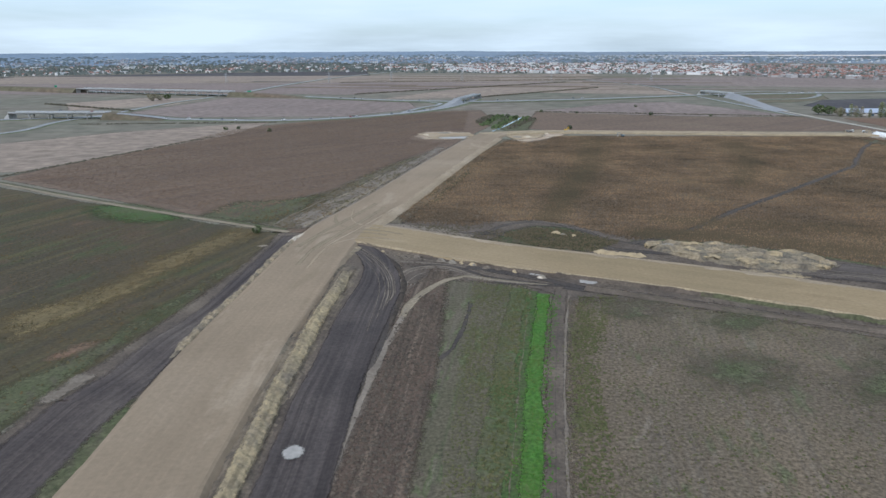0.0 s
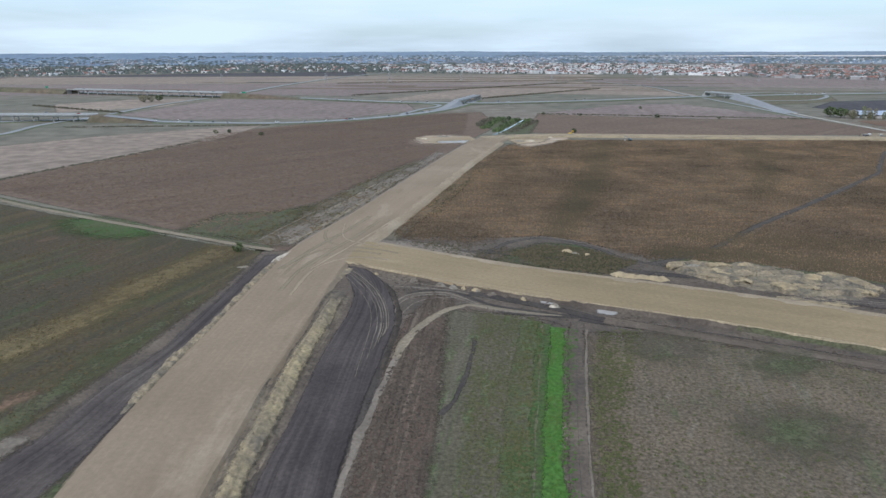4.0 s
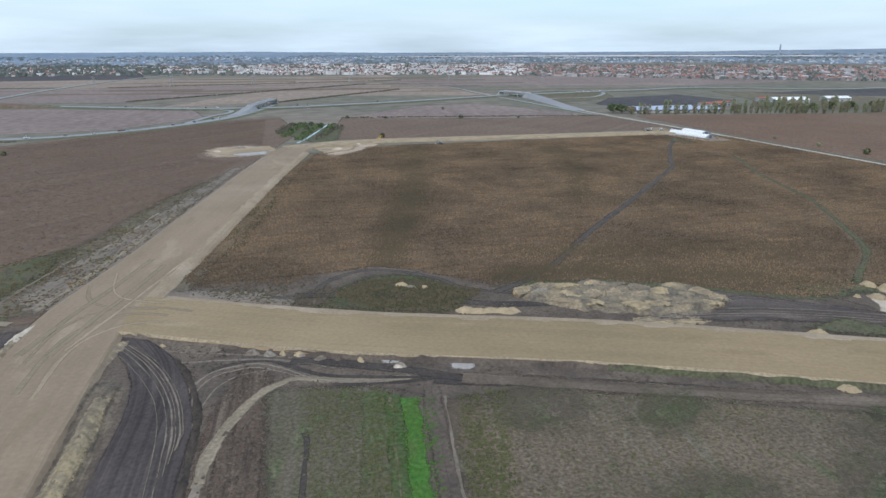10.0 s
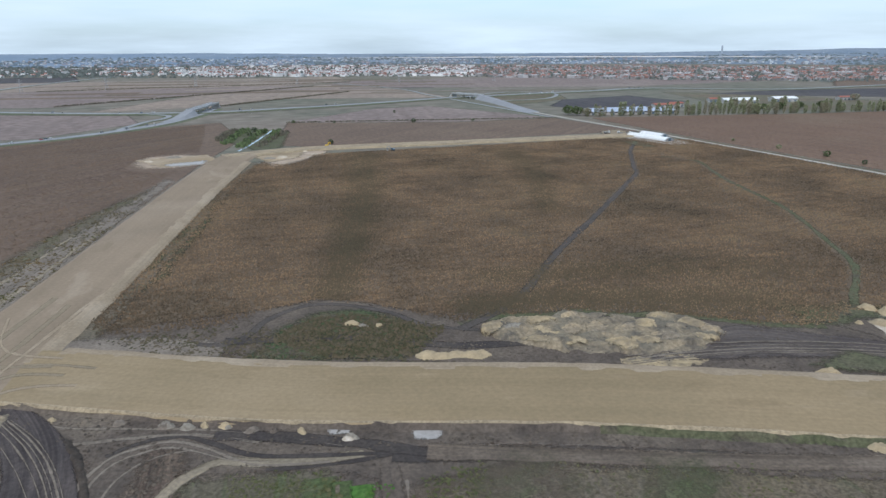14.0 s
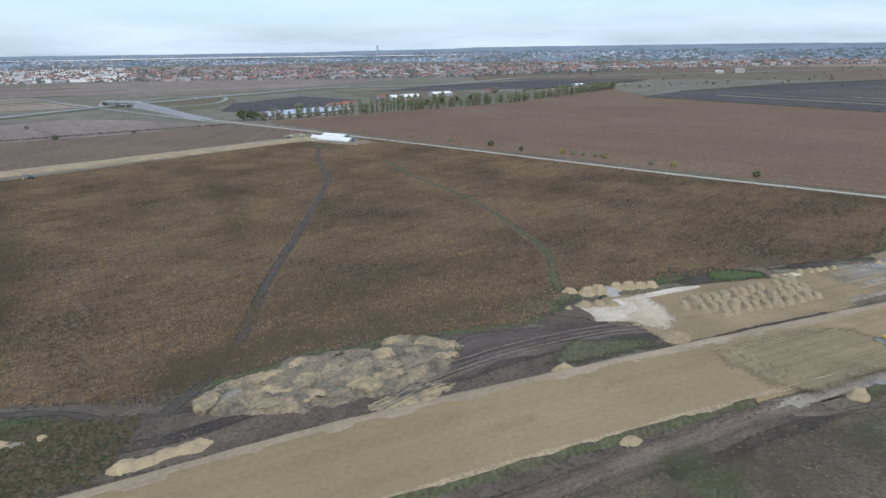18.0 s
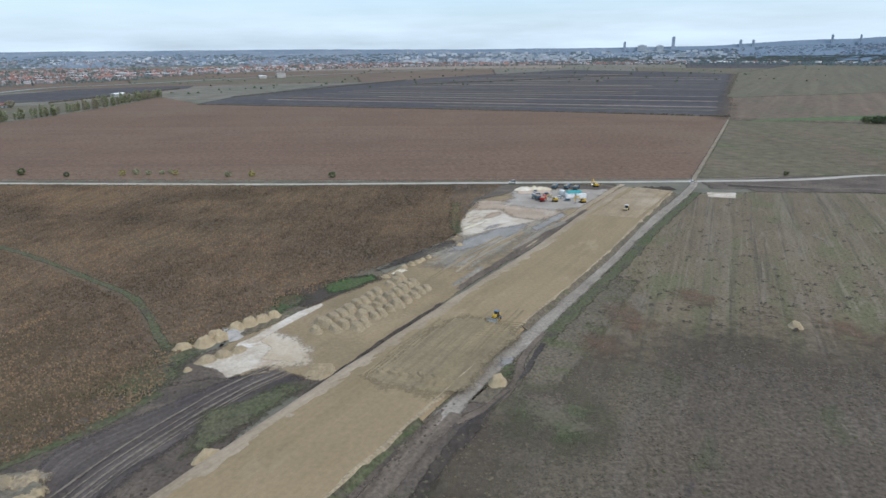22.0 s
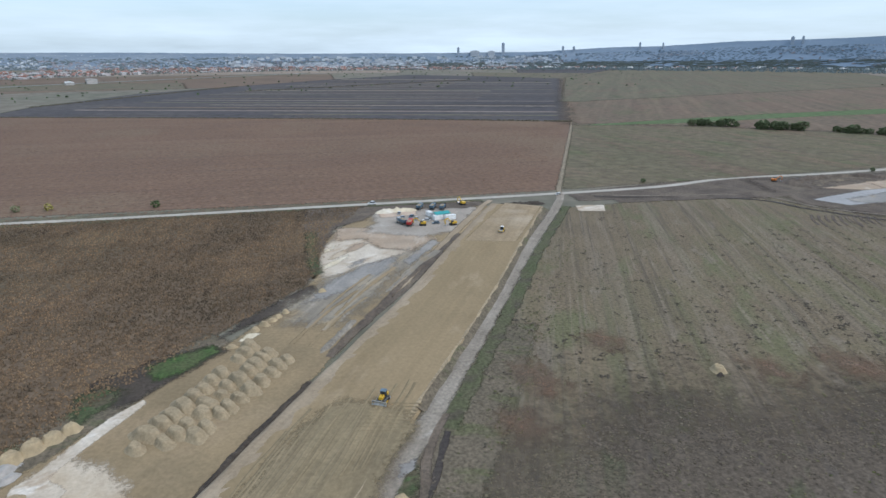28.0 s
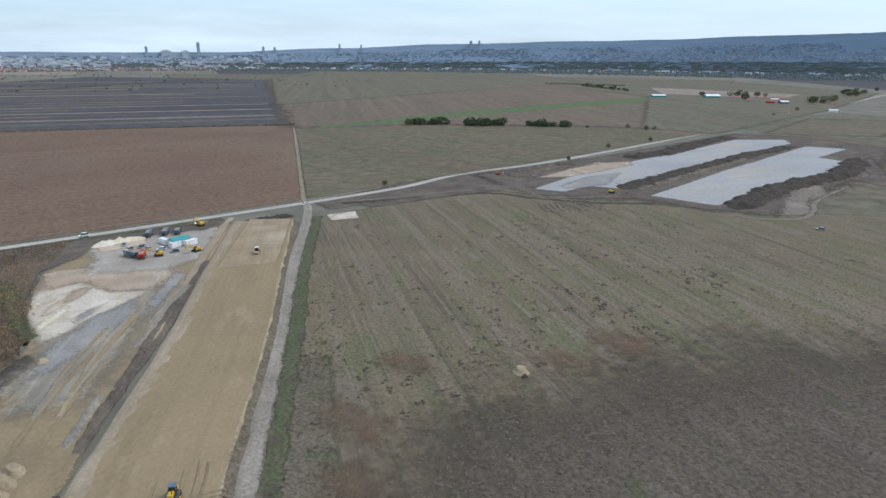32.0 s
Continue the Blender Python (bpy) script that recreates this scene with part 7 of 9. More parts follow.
for k, (x, y, rx, ry, h, m) in enumerate((
        (233.5, 256, 3.4, 2.8, 1.6, M_YHEAP), (236.5, 250, 4.2, 3.4, 2.3, M_YHEAP), (240.5, 246, 3.6, 2.8, 1.9, M_YHEAP), (243, 248.8, 4.0, 2.8, 1.8, M_YHEAP), (247.5, 243.5, 4.2, 3.2, 2.3, M_YHEAP), (252, 240.3, 4.2, 3.2, 2.3, M_YHEAP), (255.5, 237, 3.8, 3.0, 2.0, M_YHEAP), (258.8, 234, 3.2, 2.6, 1.9, M_YHEAP),
        (243.5, 243.5, 4.6, 2.6, 1.5, M_PUDDLE), (240.8, 241.2, 3.0, 2.0, 1.0, M_PUDDLE),
        (225, 245, 3.8, 3.0, 1.4, M_HEAP), (228.3, 241.2, 3.6, 2.8, 1.6, M_HEAP), (231.8, 237.4, 3.2, 2.6, 1.2, M_HEAP), (218.7, 248.3, 1.6, 1.2, 0.9, M_YHEAP))):
    heap("tipped_mound", x, y, rx, ry, h, 820 + k, m, {"yellow_sand": "yellow sand heap at the edge of the reeds", "pale_puddle": "pale grey gravel heap among sand heaps"}.get(m.name, "low tan sand heap on spread lime"), "sand heap", "tipped heaps at the edge of the reeds", turn=-38 + (k * 37) % 50 - 25, rough=0.22, lumps=0.7, rings=12, spokes=30)
for k, (x, y) in enumerate(((312, 192), (316, 189), (319, 186.5), (322, 184.5), (326, 182), (300, 198.5), (345, 168))):
    heap("pale_mound", x, y, rng.uniform(1.8, 3.0), rng.uniform(1.4, 2.0), rng.uniform(0.9, 1.4), 140 + k, M_YHEAP, "small pale heap along the yard edge", "heap", "small heaps along the yard edge", turn=k * 50, rough=0.3)
bank("ditch_bank", [(286, 169.5), (309, 156.4), (348, 134.6), (378, 116.4)], 2.6, 1.0, M_SOIL2, "dark earth and stone bank beside the ditch", "bank", 160, 0.4, (5, 5), 0.7, kind="")
bank("stone_pile", [(289, 171), (300, 165), (314, 157.5)], 2.6, 0.9, M_GREYHEAP, "pile of grey broken stone beside the ditch", "stone pile", 161, 0.6, (3, 3), 0.5, kind="")
bank("stone_pile", [(338, 143.5), (350, 136.5), (364, 129)], 2.2, 0.8, M_GREYHEAP, "pile of grey broken stone beside the ditch", "stone pile", 162, 0.6, (3, 3), 0.5, kind="")
for k in range(12):
    p = Vector((215.5, 190.5)).lerp(Vector((208.5, 168.5)), (k % 7) / 6.5) + Vector((0.88, -0.47)) * (3.0 * (k // 7)) + Vector((rng.uniform(-1, 1), rng.uniform(-1, 1)))
    heap("spread_sand", p.x, p.y, rng.uniform(2.0, 3.2), rng.uniform(1.2, 1.8), rng.uniform(0.35, 0.7), 180 + k, M_GRADED, "low tipped sand on the embankment", "sand heap", "low heaps on the embankment", turn=30 + k * 17, rough=0.25, z=1.5)
rng = random.Random(61)
for k, (x, y) in enumerate(((-1.4, 270.5), (4.5, 269.8), (8, 267.5), (13.1, 264.6), (18.7, 260.6), (24, 258.5), (30.2, 255.8), (40.9, 248.2), (-12, 276.5), (-20, 280.5), (-28, 285))):
    heap("rubble_mound", x, y, rng.uniform(1.2, 2.4), rng.uniform(0.9, 1.5), rng.uniform(0.5, 1.0), 640 + k, (M_DRYSOIL, M_GREYHEAP, M_YHEAP, M_SOIL2)[(k * 3) % 4], "small mound of broken earth at the embankment foot", "mound", "small mounds at the embankment foot", turn=k * 47, rough=0.5, lumps=1.0)
bank("ditch_low_bank", [(206, 211), (218.5, 203), (241, 191.8), (270, 175)], 2.2, 0.7, M_BLACK, "dark weedy soil bank beside the ditch", "bank", 163, 0.4, (5, 5), 0.7, kind="")
for k, (x, y, rx, ry, h, m) in enumerate(((2, 728, 9, 5, 1.4, M_GREYHEAP), (90, 690, 9, 5, 1.3, M_CREAMSAND), (116, 722, 7, 5, 1.2, M_CREAMSAND), (-18, 712, 6, 4, 1.0, M_CREAMSAND), (80, 690, 7, 5, 1.2, M_GREYHEAP))):
    heap("canal_mound", x, y, rx, ry, h, 200 + k, m, "broad pale heap of spread material near the canal", "heap", turn=k * 40, rough=0.4, lumps=0.25)
bank("berm_basin_oval", [(474, -176), (490, -174), (502, -190), (509, -222), (505, -248), (497, -268)], 9, 2.6, M_SOIL2, "brown soil bank curving round the basin head", "berm", 214, 0.2, (6, 8), 1.0)
bank("berm_basin_oval_sand", [(480, -186), (490, -196), (497, -222), (494, -246)], 7, 1.6, M_BERMSOIL, "brown earth slope inside the soil bank", "berm", 215, 0.25, (6, 8), 1.0)

# blade marks on the graded sand
verts, faces = [], []
for k in range(22):
    a = Vector((214 + k * 0.62, 196 - k * 1.65))
    b = a + Vector((0.90, -0.44)) * (34 + 10 * math.sin(k * 1.7))
    side = Vector((0.44, 0.90)) * 0.4
    n = 24
    i0 = len(verts)
    for i in range(n + 1):
        p = a.lerp(b, i / n) + Vector((0.44, 0.90)) * (0.9 * wob(a.lerp(b, i / n), 0.06, k))
        h = 0.14 * (0.6 + 0.6 * abs(wob(p, 0.2, k + 3)))
        verts += [(p.x - side.x, p.y - side.y, 1.5), (p.x, p.y, 1.52 + h), (p.x + side.x, p.y + side.y, 1.5)]
    for i in range(n):
        q = i0 + i * 3
        faces += [(q, q + 3, q + 4, q + 1), (q + 1, q + 4, q + 5, q + 2)]
for k in range(9):
    a = Vector((238 + k * 1.5, 152 - k * 0.8))
    b = a + Vector((0.25, 0.97)) * 12
    side = Vector((0.97, -0.25)) * 0.3
    i0 = len(verts)
    for i in range(9):
        p = a.lerp(b, i / 8)
        verts += [(p.x - side.x, p.y - side.y, 1.5), (p.x, p.y, 1.68), (p.x + side.x, p.y + side.y, 1.5)]
    for i in range(8):
        q = i0 + i * 3
        faces += [(q, q + 3, q + 4, q + 1), (q + 1, q + 4, q + 5, q + 2)]
tagged(link_mesh("sand_ridges", verts, faces, M_GRADED), "parallel sand ridges left by a blade", "ridges", kind="stuff")

# ---------------------------------------------------------------- trees and bushes


def crown(rx, ry, rz, z, count, size, seed, gap=0.25):
    """Small leaf clumps round a hollow, uneven crown."""
    r = random.Random(seed)
    bm = bmesh.new()
    for _ in range(count):
        d = Vector((r.gauss(0, 1), r.gauss(0, 1), r.gauss(0, 1))).normalized()
        e = 1 + 0.35 * noise.noise(d * 1.7 + Vector((seed, 0, 0)))
        if noise.noise(d * 3.1 + Vector((0, seed, 0))) < -gap:
            continue
        k = r.uniform(0.55, 1.0) ** 0.5 * e
        c = Vector((d.x * rx * k, d.y * ry * k, z + d.z * rz * k))
        s = size * r.uniform(0.6, 1.4)
        vs = [bm.verts.new(c + Vector((r.uniform(-1, 1), r.uniform(-1, 1), r.uniform(-0.8, 0.8))).normalized() * s) for _ in range(4)]
        for f in ((0, 1, 2), (0, 2, 3), (0, 3, 1), (1, 3, 2)):
            bm.faces.new([vs[i] for i in f])
    return bm


def trunk(h, r, limbs, seed, spread=0.5):
    rr = random.Random(seed)
    bm = rod(r, h, z=h / 2, n=7, r2=r * 0.4)
    for k in range(limbs):
        a, t = rr.uniform(0, 6.28), rr.uniform(0.35, 0.9)
        length = h * spread * rr.uniform(0.5, 1)
        m = Matrix.Translation((0, 0, h * t)) @ Matrix.Rotation(a, 4, "Z") @ Matrix.Rotation(radians(rr.uniform(30, 60)), 4, "Y") @ Matrix.Translation((0, 0, length / 2))
        bmesh.ops.create_cone(bm, cap_ends=False, segments=5, radius1=r * 0.4, radius2=r * 0.1, depth=length, matrix=m)
    return bm


def tree(name, label, category, rx, ry, rz, foot, count, size, leaf, seed, group="", limbs=5, tr=0.2):
    t = thing(name, label, category, group)
    part("trunk", trunk(foot + rz * 1.1, tr, limbs, seed), P_BARK, t)
    part("crown", crown(rx, ry, rz, foot + rz * 0.9, count, size, seed), leaf, t)
    return t


def plant(kinds, spots, seed, lo=0.8, hi=1.25):
    r = random.Random(seed)
    first = {}
    for x, y in spots:
        k = r.randrange(len(kinds))
        m = pose(x, y, 0, 0, 0, r.uniform(0, 360))
        s = r.uniform(lo, hi)
        if k not in first:
            first[k] = kinds[k]
            kinds[k].matrix_world = m
            kinds[k].scale = (s, s, s)
        else:
            c = copy_thing(first[k], m)
            c.scale = (s, s, s)


POPLARS = [tree("poplar", "tall slender poplar with thin yellow-green leaves", "tree", 2.5, 2.5, 6.5 + k, 1.0, 300, 0.85, (L_POPLAR, L_BARE, L_POPLAR)[k], 300 + k, "poplar row behind the factory", 6, 0.22) for k in range(3)]
rng = random.Random(8)
row = [Vector(p) for p in ((541, 890), (624, 866), (676, 850), (719, 843), (808, 809), (856, 802), (990, 777), (1172, 776), (1408, 791))]
spots = []
for a, b in zip(row[:-1], row[1:]):
    n = max(2, int((b - a).length / 5.0))
    for i in range(n):
        if rng.random() < 0.9:
            p = a.lerp(b, i / n)
            spots.append((p.x + rng.uniform(-3, 3), p.y + rng.uniform(-4, 8)))
for i in range(34):
    p = Vector((700, 880)).lerp(Vector((930, 850)), rng.random())
    spots.append((p.x, p.y + rng.uniform(10, 60)))
plant(POPLARS, spots, 9, 0.75, 1.2)

BUSHES = [tree("bush", "round dark green field bush", "bush", 2.4, 2.2, 1.9, 0.4, 150, 0.6, (L_GREEN, L_DARK)[k % 2], 320 + k, "", 3, 0.12) for k in range(3)]
plant(BUSHES, [(515.8, 262), (530, 505), (522, 465), (520, -70.9), (521.2, -273), (552, -371), (559, -455), (659, -548), (630, -548), (626, -560), (691, -504), (313, 1056), (-245, 777), (-257, 767), (-201, 750), (148, 974), (197, 953), (295, 919), (372, 900), (60, 845), (80, 864), (99, 873), (70, 884), (90, 898), (109, 843), (643, -919), (671, -1068), (-96, 318), (150, 760)], 10, 0.8, 1.5)
YBUSH = [tree("yellow_bush", "yellowing shrub beside the gravel road", "bush", 2.2, 2.2, 1.8, 0.3, 130, 0.6, L_YELLOW if k else L_POPLAR, 330 + k, "", 3, 0.1) for k in range(2)]
plant(YBUSH, [(522, 323.8), (528, 425), (530, 406), (531, 396), (531, 416), (535, 391), (528, 384), (521.4, 341.5), (534, 614), (531, 556)], 11, 0.7, 1.2)
HEDGE = [tree("hedge_tree", "dense dark green hedge tree in the meadow", "tree", 5.5, 5.0, 3.6, 0.6, 330, 0.95, L_HEDGE, 340 + k, "hedge trees in the meadow", 4, 0.25) for k in range(2)]
hs = []
for (ax, ay), (bx, by), n in (((855, -330), (833, -374), 9), ((803, -388), (777, -425), 9), ((752, -453), (713, -489), 10), ((1506, -1466), (1254, -1351), 12)):
    for i in range(n):
        hs.append((ax + (bx - ax) * i / (n - 1) + rng.uniform(-3.5, 3.5), ay + (by - ay) * i / (n - 1) + rng.uniform(-3.5, 3.5)))
plant(HEDGE, hs, 12, 0.7, 1.6)
BROAD = [tree("broad_tree", "broad brownish-green farmyard tree", "tree", 8, 7.5, 5.5, 2.5, 420, 1.15, (L_BARE, L_GREEN)[k], 350 + k, "", 6, 0.4) for k in range(2)]
plant(BROAD, [(733, -1279), (751, -1309), (763, -1338), (736, -1339), (719, -1291), (747, -1370), (760, -1352), (742, -1405), (752, -1420), (728, -1360), (847, -1750), (835, -1772), (821, -1794), (858, -1800), (867, -1838), (880, -1900), (867, -2018), (918, -1410), (905, -1425), (870, -1260), (1005, -1310), (816, -1675), (801, -1647), (831, -1710), (790, -1660), (849, -1735), (809, -1698), (960, -1361), (951, -1377), (929, -1361), (1034, -1548), (941, -1395), (-551, 1245), (-543, 1260), (-532, 1270), (538, 905), (530, 916), (549, 897), (864, 847), (842, 858), (824, 874), (881, 836), (1151, 937), (948, 842), (913, 854)], 13, 0.7, 1.15)

# ---------------------------------------------------------------- motorway and bridges
G_BANK = [(-1, -0.1), (-0.55, 0.9), (0.55, 0.9), (1, -0.1)]
RAISED = [(-1, -0.2), (-0.5, 9.0), (0.5, 9.0), (1, -0.2)]
P_RAIL = plain("galvanised_rail", (0.55, 0.56, 0.57), 0.4, 0.3)


def road(name, pts, width, label, z=0.5):
    ribbon(name + "_bank", pts, width * 2.4, M_VERGE, "grassy bank of the motorway", "bank", G_BANK, 15, 0.5, 500, z - 0.7, 0.05)
    ribbon(name, pts, width, M_ASPHALT, label, "road", [(-1, 0), (0, 0.05), (1, 0)], 15, 0.0, 501, z + 0.35)


road("road_motorway_low", [(-760, 850), (-529, 925), (-478, 935), (-374, 897), (-226, 872), (-135, 903), (-60, 965), (-5, 1042), (32, 1135), (62, 1240)], 16, "grey motorway curving round the fields")
road("road_motorway_high", [(-1471, 1809), (-1124, 1676), (-929, 1607), (-688, 1470), (-444, 1380), (-296, 1331), (-125, 1230), (-44, 1195), (72, 1173), (170, 1193), (279, 1221), (511, 1308)], 18, "grey motorway across the plain", 1.2)
road("road_motorway_east", [(511, 1308), (660, 1337), (877, 1368), (1065, 1393), (1305, 1236), (1744, 1250), (1891, 1143), (2349, 863), (2769, 545), (3307, 113)], 20, "grey motorway before the town", 1.2)
road("road_motorway_north", [(-444, 1385), (-448, 1478), (-421, 1880), (-342, 2386), (-181, 2947)], 14, "grey road towards the town", 0.5)
road("road_slip_west", [(-620, 640), (-508, 743), (-514, 865), (-498, 985), (-493, 1182), (-465, 1340)], 9, "grey slip road", 0.4)
road("road_slip_loop", [(-44, 1189), (-4, 1145), (-13, 1093), (-30, 1067), (-59, 978)], 8, "grey slip road bending into the motorway", 0.6)
road("road_country_north", [(491, 892), (502, 1383), (517, 1652), (434, 2025)], 7, "grey country road leading to the town", 0.3)
road("road_slip_east", [(542, 1135), (563, 1195), (673, 1214), (764, 1341), (682, 1413), (578, 1352)], 8, "grey ramp loop", 0.5)


def bridge(name, a, b, width, z, spans, label, girder=1.6, pier=1.6):
    """A flat concrete road bridge on rows of piers, with abutments and rails."""
    a, b = Vector(a), Vector(b)
    length, turn = (b - a).length, math.degrees(math.atan2(b.y - a.y, b.x - a.x))
    t = thing(name, label, "bridge", at=pose((a.x + b.x) / 2, (a.y + b.y) / 2, 0, 0, 0, turn))
    part("deck", box(length, width, 0.7, z=z), P_CONCRETE, t)
    part("carriageway", box(length, width - 2.4, 0.08, z=z + 0.7), M_ASPHALT, t, "grey asphalt carriageway")
    for s in (-1, 1):
        part("girder", box(length, 1.2, girder, y=s * width * 0.32, z=z - girder), P_CONCRETE, t)
        part("rail", box(length, 0.25, 1.0, y=s * (width / 2 - 0.2), z=z + 0.7), P_RAIL, t, "pale galvanised parapet")
        part("abutment", prism([(-s * 0, 0), (s * 9, 0), (0, z - girder * 0.2)], width, x=s * length / 2), P_CONCRETE, t, "sloping pale concrete abutment")
    for i in range(1, spans):
        x = -length / 2 + length * i / spans
        p = part("pier", box(pier, width * 0.85, 1.1, x=x, z=z - girder - 1.1), P_CONCRETE, t)
        for s in (-1, 1):
            part("column", rod(pier * 0.5, z - girder - 1.0, x=x, y=s * width * 0.3, z=(z - girder - 1.0) / 2, n=10), P_CONCRETE, p)
    return t


bridge("viaduct", *[(-832, 1514), (-435, 1359)], 22, 9.5, 15, "long pale concrete motorway viaduct on many piers")
bridge("road_bridge", (-606, 918), (-468, 912), 17, 8.5, 5, "pale concrete motorway bridge over the slip road")
ribbon("bank_viaduct_west", [(-1472, 1789), (-1125, 1651), (-832, 1514)], 46, M_MEADOW, "grassy approach bank of the viaduct", "bank", RAISED, 20, 0.5, 510, 0, 0.05, (300, 0))
ribbon("bank_viaduct_east", [(-435, 1359), (-351, 1339), (-250, 1304)], 46, M_MEADOW, "grassy approach bank of the viaduct", "bank", RAISED, 20, 0.5, 511, 0, 0.05, (0, 170))
ribbon("bank_bridge_east", [(-468, 912), (-420, 905), (-374, 897)], 40, M_MEADOW, "grassy approach bank of the bridge", "bank", RAISED, 12, 0.5, 512, 0, 0.05, (0, 90))
ribbon("road_bridge_east", [(-468, 912, 8.1), (-420, 905, 4.2), (-378, 898, 0.4)], 15, M_ASPHALT, "grey motorway approach", "road", [(-1, 0), (0, 0.05), (1, 0)], 10, 0, 513, 1.0)
bridge("overpass_mid", *[(26, 1141), (69, 1276)], 12, 7.5, 4, "pale concrete overpass with a curved ramp")
ribbon("ramp_mid", [(-7, 1045), (12, 1093), (26, 1141)], 26, M_ASPHALT, "grey ramp leading up to the overpass", "ramp", [(-1, -0.2), (-0.45, 8.0), (0.45, 8.0), (1, -0.2)], 10, 0.2, 514, 0, 0.05, (95, 0))
bridge("overpass_east", *[(530, 1336), (553, 1258)], 13, 7.5, 3, "pale concrete overpass across the motorway")
ribbon("ramp_east", [(553, 1258), (538, 1144), (507, 973)], 26, M_ASPHALT, "long grey ramp of the overpass", "ramp", [(-1, -0.2), (-0.4, 8.0), (0.4, 8.0), (1, -0.2)], 12, 0.2, 515, 0, 0.05, (0, 280))
for k in range(9):
    x0 = 95 + k * 42
    ribbon("access_strip_%d" % (k + 1), [(x0, 1172 + k * 17), (x0 + 22, 1140 + k * 17)], 2.2, M_GRAVEL, "short pale maintenance strip", "track", None, 8, 0.2, 520 + k)

# hedgerows between the far fields


def hedgerow(name, a, b, seed, width=5, height=3.0, per=0.8, leaf=None):
    r = random.Random(seed)
    bm = bmesh.new()
    a, b = Vector(a), Vector(b)
    for i in range(int((b - a).length / per)):
        if noise.noise(Vector((i * 0.11, seed, 0))) < -0.22:
            continue
        p = a.lerp(b, i * per / (b - a).length)
        c = Vector((p.x + r.uniform(-width / 2, width / 2), p.y + r.uniform(-width / 2, width / 2), 0))
        s, h = r.uniform(0.9, 2.1), height * r.uniform(0.4, 1.1)
        vs = [bm.verts.new(c + Vector((math.cos(q) * s, math.sin(q) * s, r.uniform(0, 0.5)))) for q in (0.3, 1.7, 3.3, 4.8)]
        top = [bm.verts.new(c + Vector((math.cos(q) * s * 0.5, math.sin(q) * s * 0.5, h * r.uniform(0.7, 1.1)))) for q in (0.9, 2.6, 4.4)]
        for f in ((0, 1, 4), (1, 2, 5), (2, 3, 6), (3, 0, 6), (0, 4, 6), (1, 5, 4), (2, 6, 5), (4, 5, 6)):
            bm.faces.new([(vs + top)[q] for q in f])
    ob = part(name, bm, leaf or L_BROWNHEDGE, None)
    return tagged(ob, "uneven dark hedgerow of bushes between fields", "hedgerow", kind="stuff")


for k, (a, b, h) in enumerate((
        ((-187, 1399), (352, 1874), 4), ((79, 1295), (380, 1601), 4), ((141, 983), (491, 892), 2.4), ((-472, 839), (-217, 850), 2), ((-334.9, 476.6), (-252, 706), 1.2),
        ((1199, 630), (1110, 303), 2.2), ((1110, 303), (992, -69), 2.2), ((992, -69), (938, -198), 3.2), ((1380, 631), (2087, 334), 3),
        ((1813, 297), (2365, -432), 3), ((-716, 1179), (-487, 1026), 4), ((499, 2065), (-298, 1926), 3), ((1248, 930), (1695, 874), 4), ((1764, -2867), (3429, -2651), 7), ((1461, -1617), (1715, -1511), 5))):
    hedgerow("hedgerow", a, b, 540 + k, 4, h * 0.75)
for k, (a, b) in enumerate((((50, 800), (84, 930)), ((44, 830), (72, 925)), ((62, 770), (100, 905)), ((80, 770), (124, 885)), ((92, 800), (118, 900)))):
    hedgerow("canal_bushes", a, b, 580 + k, 9, 3.0, 0.9, (L_GREEN, L_BROWNHEDGE)[k % 2])

# ---------------------------------------------------------------- the town on the plain
W_WALL = plain("town_walls", (0.72, 0.71, 0.7), 0.9, vary=0.3)
# darker wall colour for the town outside the sun patch
W_UNLIT = plain("town_unlit_walls", (0.4, 0.385, 0.38), 0.9, vary=0.4)
W_ROOF = plain("town_roofs", (0.27, 0.14, 0.11), 0.9, vary=0.35)
W_PALE = plain("town_pale_roofs", (0.62, 0.63, 0.64), 0.8, vary=0.3)


